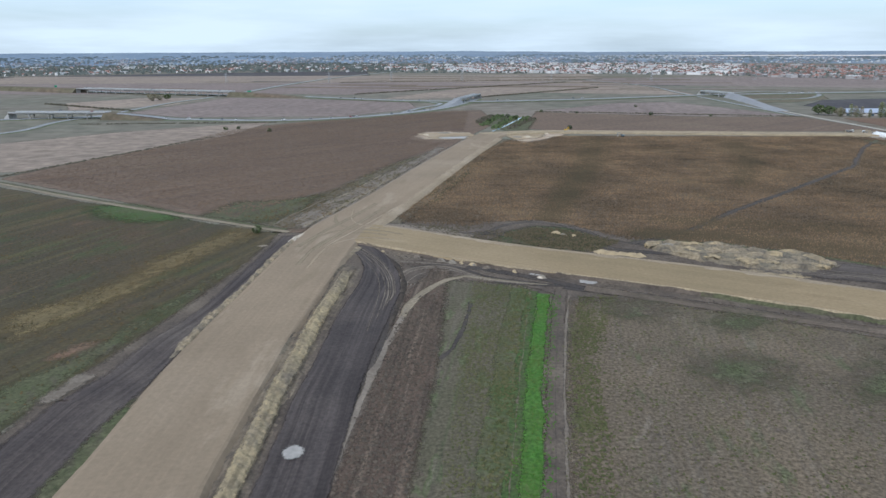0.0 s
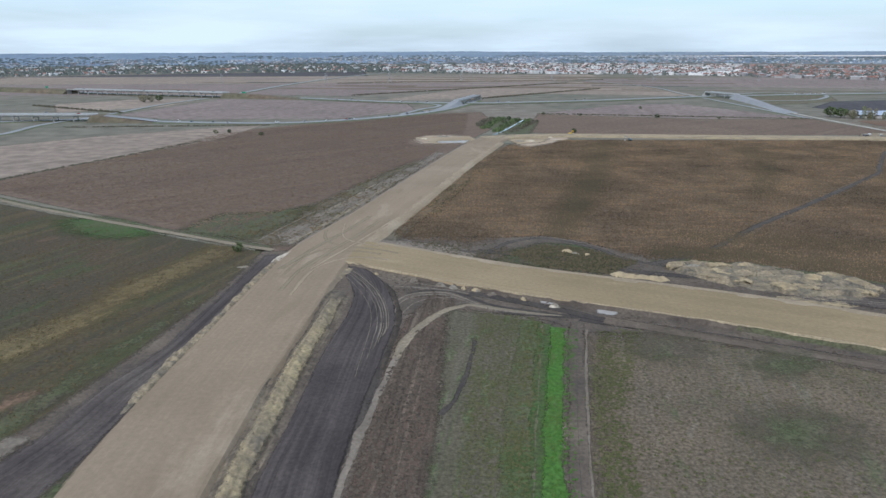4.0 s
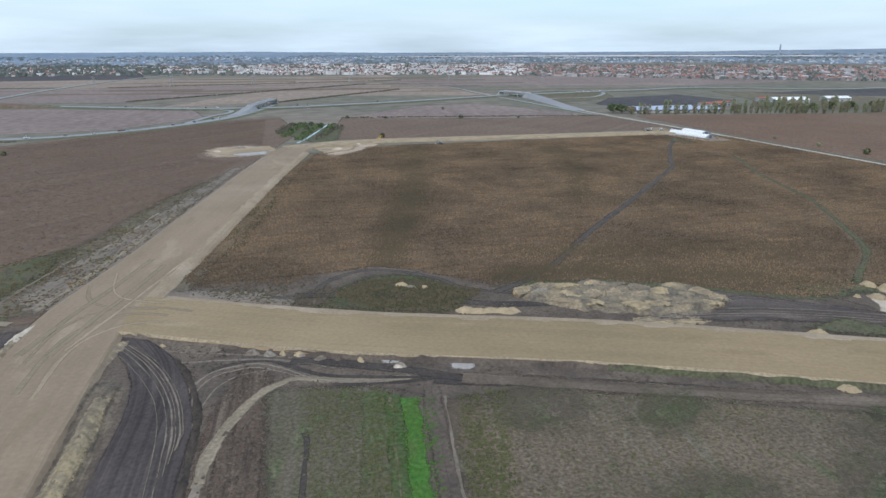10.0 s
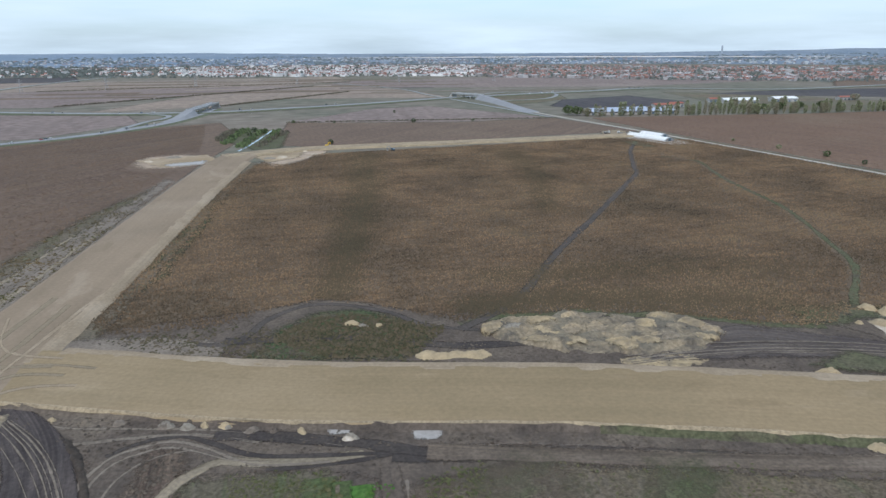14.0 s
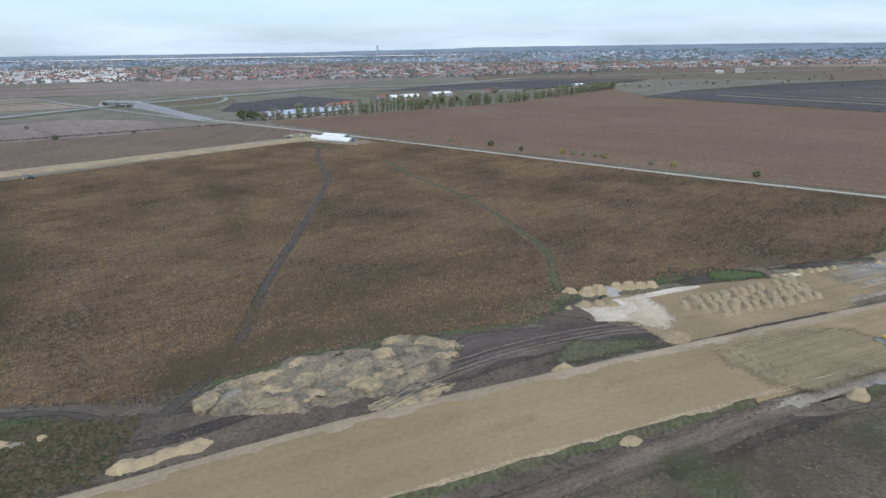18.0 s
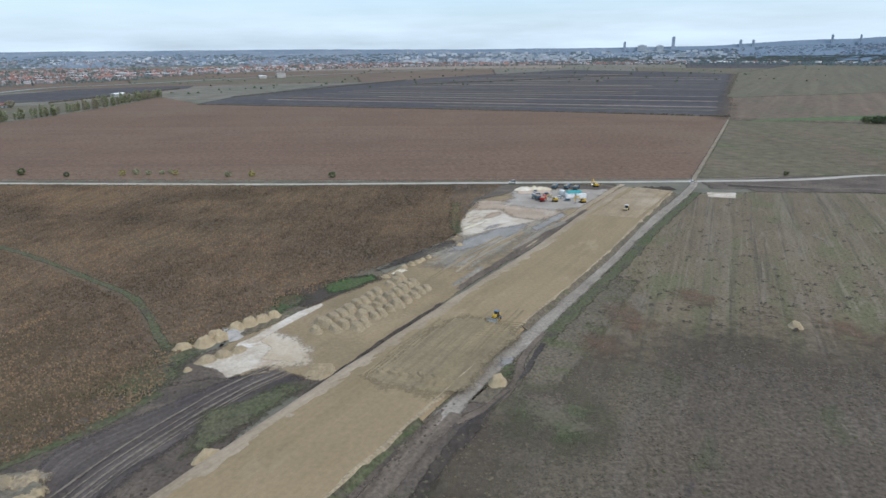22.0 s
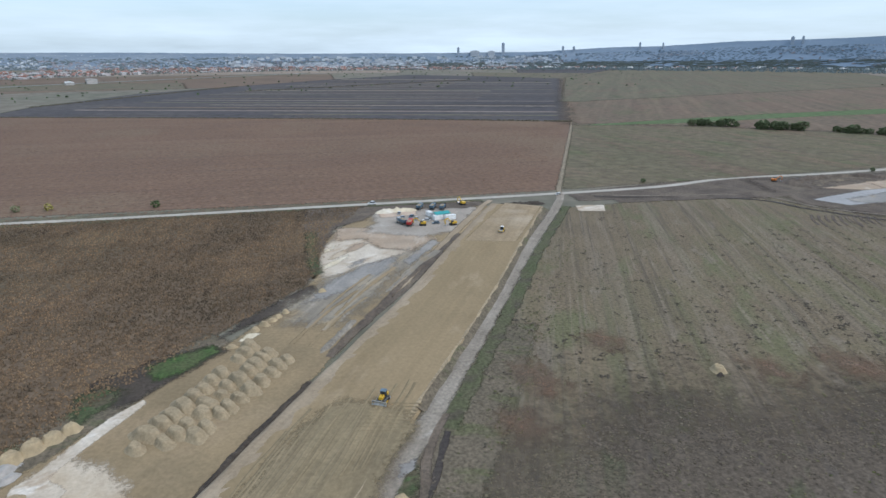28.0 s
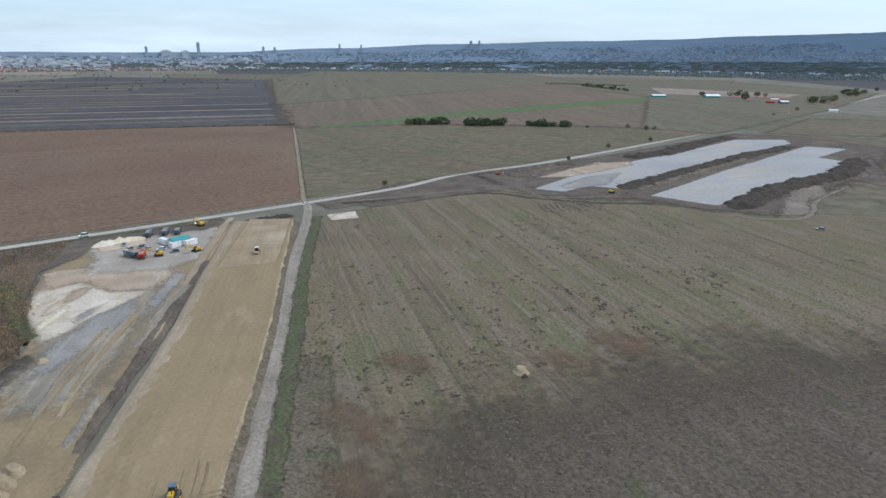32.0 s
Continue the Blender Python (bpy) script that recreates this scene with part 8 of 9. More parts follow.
def town(name, count, az, near, depth, size, seed, label, pale=0.12, wall=None):
    """Gabled houses strewn over a sector of the plain; az in degrees clockwise from north, near: distances along it."""
    r = random.Random(seed)
    verts, faces, slots = [], [], []
    for _ in range(count):
        a = r.uniform(*az)
        t = (a - az[0]) / (az[1] - az[0]) * (len(near) - 1)
        i = min(int(t), len(near) - 2)
        d = near[i] + (near[i + 1] - near[i]) * (t - i) + depth * r.random() ** 1.3
        x, y = 60 + d * math.sin(radians(a)), 120 + d * math.cos(radians(a))
        if math.hypot(x - 60, y - 120) > 4600:
            continue
        big = r.random() < pale
        sx, sy, h = (r.uniform(20, 55), r.uniform(14, 24), r.uniform(6, 12)) if big else (size * r.uniform(0.8, 1.5), size * r.uniform(0.7, 1.0), r.uniform(4, 8))
        c, s = math.cos(r.uniform(0, 3.14)), 0
        q = r.uniform(0, 3.14)
        c, s = math.cos(q), math.sin(q)
        put = lambda u, v, w: (x + u * c - v * s, y + u * s + v * c, w)
        o = len(verts)
        verts += [put(sx / 2 * e, sy / 2 * f, w) for w in (0, h) for e, f in ((-1, -1), (1, -1), (1, 1), (-1, 1))]
        faces += [(o, o + 1, o + 5, o + 4), (o + 1, o + 2, o + 6, o + 5), (o + 2, o + 3, o + 7, o + 6), (o + 3, o, o + 4, o + 7)]
        slots += [0] * 4
        rise = 0.8 if big else sy * 0.36
        o = len(verts)
        verts += [put((sx / 2 + 0.5) * e, (sy / 2 + 0.5) * f, h) for e, f in ((-1, -1), (1, -1), (1, 1), (-1, 1))] + [put(-sx / 2, 0, h + rise), put(sx / 2, 0, h + rise)]
        faces += [(o, o + 1, o + 5, o + 4), (o + 2, o + 3, o + 4, o + 5), (o + 1, o + 2, o + 5), (o + 3, o, o + 4)]
        slots += [2 if big else 1] * 2 + [0] * 2
    ob = link_mesh(name, verts, faces, [wall or W_WALL, W_ROOF, W_PALE])
    ob.data.polygons.foreach_set("material_index", slots)
    return tagged(ob, label, "town", kind="stuff")


# sun patch on the town painted in: brighter walls between these bearings
town("town_houses", 900, (1, 24), [2550, 2450, 2350], 1700, 10.5, 21, "dense far town of pale houses in sunlit tone with red roofs")
town("town_houses_north", 1500, (24, 62), [2300, 2150, 2150, 2500], 1700, 10.5, 26, "dense far town of houses in unlit wall tone with red roofs", 0.06, W_UNLIT)
town("town_houses_edge", 120, (-9, 1), [2900, 2700], 1300, 12, 25, "scattered pale houses at the edge of the town", 0.25)
town("town_houses_east", 1100, (60, 108), [2450, 3100, 3600, 3800, 3900], 1000, 13, 22, "far suburb of pale houses with red roofs", 0.12, W_UNLIT)
town("town_houses_west", 260, (-37, -9), [3000, 3000, 2800], 1300, 12, 23, "scattered far village houses", 0.15)
# leaf green shifted to blue, so the haze sits in the colour
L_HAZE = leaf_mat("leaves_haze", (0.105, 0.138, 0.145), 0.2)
town("town_houses_south", 150, (106, 166), [4150, 4250, 4200, 4000], 420, 14, 24, "scattered far buildings under the hills", 0.3)


def grove(name, count, az, near, depth, seed, label, leaf, lo=3, hi=8):
    r = random.Random(seed)
    verts, faces = [], []
    for _ in range(count):
        a = r.uniform(*az)
        t = (a - az[0]) / (az[1] - az[0]) * (len(near) - 1)
        i = min(int(t), len(near) - 2)
        d = near[i] + (near[i + 1] - near[i]) * (t - i) + depth * r.random()
        x, y, s, h = 60 + d * math.sin(radians(a)), 120 + d * math.cos(radians(a)), r.uniform(lo, hi), r.uniform(lo, hi) * 1.2
        o = len(verts)
        for k in range(5):
            q = k * 1.257 + r.uniform(-0.3, 0.3)
            verts.append((x + math.cos(q) * s * r.uniform(0.7, 1.2), y + math.sin(q) * s * r.uniform(0.7, 1.2), h * r.uniform(0.15, 0.4)))
        for k in range(3):
            q = k * 2.09 + r.uniform(-0.4, 0.4)
            verts.append((x + math.cos(q) * s * 0.5, y + math.sin(q) * s * 0.5, h * r.uniform(0.8, 1.2)))
        faces += [(o, o + 1, o + 5), (o + 1, o + 2, o + 6), (o + 2, o + 3, o + 6), (o + 3, o + 4, o + 7), (o + 4, o, o + 7), (o, o + 5, o + 7), (o + 1, o + 6, o + 5), (o + 3, o + 7, o + 6), (o + 5, o + 6, o + 7)]
    return tagged(link_mesh(name, verts, faces, leaf), label, "trees", kind="stuff")


# leaf green greyed and lightened in place of air haze
L_FAR = leaf_mat("leaves_far_hazed", (0.125, 0.142, 0.13), 0.3)
grove("town_trees", 5200, (-9, 64), [2620, 2450, 2400, 2250, 2080, 2080, 2450], 1750, 31, "haze-greyed green trees among the town houses", L_FAR)
grove("town_trees_east", 2200, (58, 108), [2150, 3000, 3500, 3700, 3800], 1000, 32, "haze-greyed green trees among suburban houses", L_FAR)
grove("wood_west", 2600, (-38, -6), [2900, 2900, 2750], 1800, 33, "far haze-greyed green woodland and gardens", L_FAR, 5, 11)
grove("wood_south", 5200, (94, 168), [4000, 3700, 3400, 3200], 1200, 34, "far woodland in haze-blue green below the hills", L_HAZE, 4, 9)
grove("scrub_far", 260, (62, 118), [1500, 1700, 2000], 2200, 35, "scattered far bushes on the ploughland", L_DARK, 2, 5)

# ---------------------------------------------------------------- the distance


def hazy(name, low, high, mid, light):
    """Far land with aerial haze painted into its colours: flat streaks of wood, field and roof."""
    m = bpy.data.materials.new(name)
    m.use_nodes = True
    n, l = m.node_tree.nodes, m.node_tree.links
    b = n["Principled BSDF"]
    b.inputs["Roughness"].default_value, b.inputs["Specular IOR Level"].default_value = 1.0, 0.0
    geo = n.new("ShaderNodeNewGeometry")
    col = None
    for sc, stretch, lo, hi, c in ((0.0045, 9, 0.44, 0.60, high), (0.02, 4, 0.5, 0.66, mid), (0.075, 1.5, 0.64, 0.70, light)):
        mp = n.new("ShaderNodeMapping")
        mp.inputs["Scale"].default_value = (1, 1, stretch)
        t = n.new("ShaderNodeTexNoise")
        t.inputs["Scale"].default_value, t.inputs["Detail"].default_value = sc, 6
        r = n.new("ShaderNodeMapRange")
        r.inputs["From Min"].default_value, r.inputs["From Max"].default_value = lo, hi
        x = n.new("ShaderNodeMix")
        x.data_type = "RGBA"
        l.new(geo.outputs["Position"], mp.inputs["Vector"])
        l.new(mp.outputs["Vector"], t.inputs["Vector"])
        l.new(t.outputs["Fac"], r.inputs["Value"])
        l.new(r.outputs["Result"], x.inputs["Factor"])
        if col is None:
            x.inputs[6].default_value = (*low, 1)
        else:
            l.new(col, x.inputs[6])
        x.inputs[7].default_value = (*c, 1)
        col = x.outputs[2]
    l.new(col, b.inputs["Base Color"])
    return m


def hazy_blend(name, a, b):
    """The plain's painted haze colours passing over into those of the hills, by the mesh's own share of hill."""
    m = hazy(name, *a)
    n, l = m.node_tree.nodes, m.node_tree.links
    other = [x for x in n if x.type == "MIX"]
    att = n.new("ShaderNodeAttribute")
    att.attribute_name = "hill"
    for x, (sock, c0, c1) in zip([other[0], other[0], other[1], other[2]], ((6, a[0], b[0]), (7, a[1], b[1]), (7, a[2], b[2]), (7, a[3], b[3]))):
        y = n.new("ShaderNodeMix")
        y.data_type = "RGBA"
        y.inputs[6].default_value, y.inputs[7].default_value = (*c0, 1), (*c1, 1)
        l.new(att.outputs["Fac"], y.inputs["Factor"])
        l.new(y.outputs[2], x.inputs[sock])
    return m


# haze painted as base colour: greyer for the plain, bluer for the hills
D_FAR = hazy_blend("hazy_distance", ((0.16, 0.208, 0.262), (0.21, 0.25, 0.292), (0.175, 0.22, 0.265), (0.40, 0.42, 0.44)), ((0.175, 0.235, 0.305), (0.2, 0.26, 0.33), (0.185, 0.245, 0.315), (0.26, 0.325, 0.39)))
CREST_OF = [(-180, 170), (-120, 90), (-60, 80), (-35, 81), (-12, 80), (0, 80), (15, 70), (26, 70), (38, 72), (45, 80), (57, 95), (75, 97), (90, 90), (100, 92), (108, 98), (118, 132), (128, 168), (139, 192), (146, 204), (151, 224), (158, 236), (164, 262), (172, 240), (180, 170)]
verts, faces, share = [], [], []
for i in range(721):
    a = -180 + i * 0.5
    j = max(k for k in range(len(CREST_OF) - 1) if CREST_OF[k][0] <= a or k == 0)
    (a0, z0), (a1, z1) = CREST_OF[j], CREST_OF[min(j + 1, len(CREST_OF) - 1)]
    t = min(1, (a - a0) / max(a1 - a0, 1e-6))
    t = t * t * (3 - 2 * t)
    top = z0 + (z1 - z0) * t + 3 * noise.noise(Vector((a * 0.35, 1, 0))) + 2 * noise.noise(Vector((a * 1.7, 2, 0)))
    d = Vector((math.sin(radians(a)), math.cos(radians(a))))
    for r0, z in ((4560, -2), (4640, top * 0.45), (4720, top), (4760, top - 1), (4800, -30)):
        verts.append((60 + d.x * r0, 120 + d.y * r0, z))
        # share of the bluer haze colour: the hills, and the western plain too
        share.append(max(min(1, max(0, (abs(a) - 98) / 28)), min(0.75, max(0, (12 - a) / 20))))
for i in range(720):
    for k in range(4):
        o = i * 5 + k
        faces.append((o, o + 5, o + 6, o + 1))
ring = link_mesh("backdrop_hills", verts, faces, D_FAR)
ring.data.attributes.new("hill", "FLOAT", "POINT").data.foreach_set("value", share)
tagged(ring, "distance and low hills coloured in blue haze on the horizon", "hills", kind="structure")
# tan field colour washed out, with the haze painted in
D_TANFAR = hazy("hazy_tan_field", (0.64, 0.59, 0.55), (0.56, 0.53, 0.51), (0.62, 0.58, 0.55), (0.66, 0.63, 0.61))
verts, faces = [], []
for i in range(99):
    a = 8 + i * 0.5
    d = Vector((math.sin(radians(a)), math.cos(radians(a))))
    k = min(1, i / 45, (98 - i) / 40) * (0.8 + 0.6 * noise.noise(Vector((a * 0.4, 5, 0))))
    for r0, z in ((4636, 43), (4640, 43 + 7 * k)):
        verts.append((60 + d.x * r0, 120 + d.y * r0, z))
for i in range(98):
    faces.append((2 * i, 2 * i + 2, 2 * i + 3, 2 * i + 1))
tagged(link_mesh("backdrop_field", verts, faces, D_TANFAR), "haze-paled tan fields rising beyond the town", "field", kind="structure")
# walls, roofs and leaves of the distance, paled and blued to imitate haze
W_HAZE = plain("far_hazed_walls", (0.52, 0.55, 0.58), 0.9, vary=0.3)
W_HILLHAZE = plain("hill_hazed_walls", (0.44, 0.485, 0.55), 0.9, vary=0.25)
W_HAZEROOF = plain("far_hazed_roofs", (0.33, 0.29, 0.30), 0.9, vary=0.25)
L_SLOPE = leaf_mat("leaves_slope_hazed", (0.165, 0.205, 0.215), 0.15)
L_HILL = leaf_mat("leaves_hill_hazed", (0.225, 0.285, 0.335), 0.15)
L_WOODS = leaf_mat("leaves_woods_hazed", (0.15, 0.17, 0.155), 0.25)


def crest_at(a):
    j = max(k for k in range(len(CREST_OF) - 1) if CREST_OF[k][0] <= a or k == 0)
    (a0, z0), (a1, z1) = CREST_OF[j], CREST_OF[j + 1]
    return z0 + (z1 - z0) * min(1, max(0, (a - a0) / max(a1 - a0, 1e-6)))


def on_slope(name, count, az, lo, hi, seed, material, label, category, wide, tall, cluster):
    """Far blocks or tree clumps strewn over the rising land of the distance."""
    r = random.Random(seed)
    verts, faces = [], []
    while len(verts) < count * 8:
        a = r.uniform(*az)
        v = r.uniform(lo, hi)
        if noise.noise(Vector((a * 0.21, v * 3, seed))) < cluster * r.uniform(0.2, 1):
            continue
        top = crest_at(a)
        dist, z = (4560 + 160 * v, v * 2 * 0.45 * top) if v < 0.5 else (4560 + 160 * v, (0.45 + (v - 0.5) * 1.1) * top)
        d, s = Vector((math.sin(radians(a)), math.cos(radians(a)))), Vector((math.cos(radians(a)), -math.sin(radians(a))))
        w, h = r.uniform(*wide), r.uniform(*tall)
        o = len(verts)
        for up, k in ((-2, 1.0), (h, r.uniform(0.6, 1.0))):
            for e, f in ((-1, -3), (1, -3), (1, 5), (-1, 5)):
                verts.append((60 + d.x * (dist + f) + s.x * e * w / 2 * k, 120 + d.y * (dist + f) + s.y * e * w / 2 * k, z + up))
        faces += [(o, o + 1, o + 5, o + 4), (o + 1, o + 2, o + 6, o + 5), (o + 2, o + 3, o + 7, o + 6), (o + 3, o, o + 4, o + 7), (o + 4, o + 5, o + 6, o + 7)]
    return tagged(link_mesh(name, verts, faces, material), label, category, kind="stuff")


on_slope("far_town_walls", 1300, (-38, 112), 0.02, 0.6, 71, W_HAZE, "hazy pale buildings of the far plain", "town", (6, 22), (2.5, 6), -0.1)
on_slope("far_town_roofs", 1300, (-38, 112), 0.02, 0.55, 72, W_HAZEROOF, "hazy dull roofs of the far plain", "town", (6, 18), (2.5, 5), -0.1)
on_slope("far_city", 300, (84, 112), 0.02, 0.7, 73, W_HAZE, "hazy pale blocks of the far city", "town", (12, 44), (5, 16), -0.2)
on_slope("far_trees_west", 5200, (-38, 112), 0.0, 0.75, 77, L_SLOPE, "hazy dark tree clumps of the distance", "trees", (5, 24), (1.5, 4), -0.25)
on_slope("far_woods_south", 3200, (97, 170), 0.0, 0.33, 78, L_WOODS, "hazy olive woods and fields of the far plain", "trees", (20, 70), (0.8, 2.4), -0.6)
on_slope("hill_houses", 4200, (106, 170), 0.34, 0.8, 74, W_HILLHAZE, "haze-toned pale houses strewn over the far hills", "town", (3, 9), (1.2, 3.0), 0.05)
on_slope("hill_roofs", 120, (108, 170), 0.05, 0.8, 75, W_HAZEROOF, "haze-toned dull roofs strewn over the far hills", "town", (7, 18), (3, 6), 0.0)
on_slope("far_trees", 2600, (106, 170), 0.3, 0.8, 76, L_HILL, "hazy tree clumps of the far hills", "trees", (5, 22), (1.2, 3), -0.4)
# tower, block and window colours carry painted haze, not their own paint alone
D_TOWER = mat("hazy_tower", (0.36, 0.415, 0.48), (0.33, 0.38, 0.45), None, 0.05, 0.3, amount=0.1)
D_PALE = mat("hazy_pale_block", (0.52, 0.54, 0.56), (0.45, 0.47, 0.50), None, 0.05, 0.3, amount=0.1)
D_BAND = mat("hazy_window_band", (0.25, 0.30, 0.37), (0.22, 0.27, 0.34), None, 0.05, 0.3, amount=0.1)


def high_rise(az, width, top, label, depth=None, dist=4700):
    t = thing("high_rise", label, "tower block", at=pose(60 + dist * math.sin(radians(az)), 120 + dist * math.cos(radians(az)), 0, 0, 0, -az))
    body = part("body", box(width, depth or width * 0.7, top, bevel=0.6), D_PALE if width > 30 else D_TOWER, t)
    for k in range(5):
        part("window_band", box(width + 0.4, (depth or width * 0.7) + 0.4, 1.2, z=top - 6 - k * 6), D_BAND, body)
    part("roof_housing", box(width * 0.5, width * 0.3, 4, z=top), D_TOWER, t)


for az, w, top, text in ((107.0, 20, 158, "tall dark office tower above the far city"), (103.2, 16, 128, "slimmer far tower with a broad head"), (112.0, 16, 134, "far residential tower block"), (112.9, 16, 132, "far residential tower block"), (118.2, 13, 158, "tall far tower before the hills"), (120.0, 11, 154, "slim far tower before the hills"), (44.3, 10, 112, "far airport control tower"), (104.6, 60, 106, "wide far apartment block"), (106.0, 46, 104, "wide far apartment block"), (129.3, 20, 186, "far tower cluster on the hill"), (130.0, 14, 188, "far tower cluster on the hill")):
    high_rise(az, w, top, text)

# power pylons on the plain
P_PYLON = plain("pylon_steel", (0.42, 0.43, 0.44), 0.5, 0.4)


def pylon(at, h=30):
    t = thing("pylon", "grey steel lattice power pylon on the plain", "pylon", "power pylons on the plain", at)
    for sx in (-1, 1):
        for sy in (-1, 1):
            bm = bmesh.new()
            b = 3.0
            pts = [Vector((sx * b, sy * b, 0)), Vector((sx * 0.5, sy * 0.5, h))]
            d = pts[1] - pts[0]
            bmesh.ops.create_cone(bm, cap_ends=True, segments=5, radius1=0.28, radius2=0.2, depth=d.length, matrix=Matrix.Translation((pts[0] + pts[1]) / 2) @ d.to_track_quat("Z", "Y").to_matrix().to_4x4())
            part("leg", bm, P_PYLON, t)
    for z, w in ((h * 0.68, 13), (h * 0.84, 10), (h * 0.97, 6)):
        part("cross_arm", box(w, 0.6, 0.6, z=z), P_PYLON, t)
    for z in (h * 0.2, h * 0.4, h * 0.55):
        k = 3.0 - 2.5 * z / h
        part("brace", box(2 * k, 2 * k, 0.3, z=z), P_PYLON, t)
    return t


py = pylon(pose(-150, 1950, 0, 0, 0, 20))
for x, y in ((-620, 1900), (-330, 1930), (60, 1990), (330, 2000), (620, 1960), (900, 1900), (1180, 1800), (1450, 1660), (1700, 1520), (2000, 1400)):
    copy_thing(py, pose(x, y, 0, 0, 0, 20))

# ---------------------------------------------------------------- buildings in the middle distance


def hall(name, label, at, length, width, h, wall, roof, rise=0.18, category="building", doors=3, group=""):
    """A long gabled hall with its roof, end walls, doors and a band of windows."""
    t = thing(name, label, category, group, at)
    part("body", box(length, width, h), wall, t)
    r = width / 2 + 0.6
    part("roof", prism([(-r, h - 0.1), (0, h + width * rise), (r, h - 0.1), (r, h + 0.15), (0, h + width * rise + 0.35), (-r, h + 0.15)], length + 1, "X"), roof, t)
    for s in (-1, 1):
        part("gable", prism([(-width / 2, h), (0, h + width * rise), (width / 2, h)], 0.2, "X", x=s * (length / 2 - 0.12)), wall, t)
    for k in range(doors):
        part("door", box(3.2, 0.2, 3.0, x=-length / 2 + length * (k + 0.5) / doors, y=-width / 2 - 0.1), P_BLUE, t)
    for k in range(doors * 2):
        w = part("window", box(length / doors / 3.2, 0.16, 0.9, x=-length / 2 + length * (k + 0.5) / doors / 2, y=-width / 2 - 0.08, z=h - 1.5), P_GLASS, t)
    return t


P_BLUEROOF = plain("blue_white_roof", (0.38, 0.44, 0.54), 0.6)
P_OLDWALL = mat("weathered_wall", (0.52, 0.50, 0.47), (0.40, 0.38, 0.36), None, 0.3, 1.5)
P_REDROOF = plain("red_tile_roof", (0.36, 0.13, 0.09), 0.85)
(fa, fb, fc, fd) = [Vector(p) for p in ((556, 908), (693, 880), (678, 932), (572, 940))]
for k, (p, q, roof) in enumerate(((fa, fb, P_BLUEROOF), (fa.lerp(fd, 0.5), fb.lerp(fc, 0.5), P_BLUEROOF), (fd, fc, P_BLUEROOF))):
    m, d = (p + q) / 2, q - p
    hall("factory_hall", "long white factory hall with a pale blue roof", pose(m.x, m.y, 0, 0, 0, math.degrees(math.atan2(d.y, d.x))), d.length, 11, 4.4, P_OLDWALL, roof, 0.16, doors=9, group="factory halls behind the poplars")
for p, l, w, text, roof in (((735, 958), 34, 13, "red roofed office building of the factory", P_REDROOF), ((772, 971), 22, 12, "small red roofed factory annex", P_REDROOF), ((918, 981), 62, 26, "large pale flat hall behind trees", P_WHITE), ((1022, 979), 44, 22, "large pale flat hall behind trees", P_WHITE), ((900, 1022), 16, 12, "brick red pavilion with a steep roof", P_REDROOF), ((1151, 956), 30, 11, "low building with a red roof", P_REDROOF), ((1424, 891), 30, 14, "grey building behind the bushes", P_WHITE)):
    hall("workshop", text, pose(p[0], p[1], 0, 0, 0, -14), l, w, 5.5, P_CONCRETE, roof, 0.14, doors=4)
for p, l, w, turn, wall, roof, text in (((1047, -1191), 34, 12, 62, P_TEAL, P_WHITE, "low farm building with a white roof"), ((969, -1292), 36, 18, 60, P_TEAL, P_WHITE, "teal farm hall with a bright white roof"), ((903, -1287), 20, 9, 60, P_CONCRETE, P_REDROOF, "farmhouse with a red roof"), ((847, -1241), 16, 9, 40, P_CONCRETE, P_REDROOF, "farmhouse with a red roof"), ((793, -1218), 14, 9, 50, P_RED, P_REDROOF, "dark red farm shed"), ((771, -1230), 18, 10, 60, P_BLUE, P_WHITE, "dark farm shed with a white roof"), ((844, -1361), 22, 9, 60, P_CONCRETE, P_REDROOF, "long low farmhouse with a red roof"), ((614, -1080), 14, 6, 20, P_WHITE, P_WHITE, "small white roadside building"), ((786, -1262), 20, 8, 55, P_OLDWALL, P_REDROOF, "low farm shed with a dull red roof"), ((823, -1300), 15, 8, 30, P_OLDWALL, P_WHITE, "weathered farm shed with a white roof"), ((872, -1335), 18, 9, 60, P_OLDWALL, P_REDROOF, "farmhouse with a red roof"), ((700, -1300), 12, 7, 20, P_CONCRETE, P_REDROOF, "small farmhouse beside the road")):
    hall("farm_building", text, pose(p[0], p[1], 0, 0, 0, turn), l, w, 3.6, wall, roof, 0.2, doors=2)
hall("white_warehouse", "white box warehouse before the far town", pose(2380, 800, 0, 0, 0, 20), 46, 30, 14, P_OLDWALL, P_CONCRETE, 0.03, doors=3)
hall("white_warehouse", "low pale warehouse before the far town", pose(2330, 850, 0, 0, 0, 20), 70, 24, 7, P_CONCRETE, P_WHITE, 0.05, doors=4)


def tent_hall(at, length, width, h):
    """A white sheet hall with a rounded back."""
    t = thing("sheet_hall", "long white arched sheet hall beside the gravel road", "storage hall", "white halls by the road", at)
    n = 10
    arc = [(-math.cos(math.pi * i / n) * width / 2, math.sin(math.pi * i / n) ** 0.8 * h) for i in range(n + 1)]
    part("cover", prism(arc, length, "X"), P_WHITE, t)
    for s in (-1, 1):
        part("end_frame", prism([(a * 1.02, b * 1.02) for a, b in arc], 0.3, "X", x=s * length / 2), P_SILVER, t)
        part("door", box(0.3, 3.4, 3.2, x=s * (length / 2 + 0.2)), P_BLUE, t)
    return t


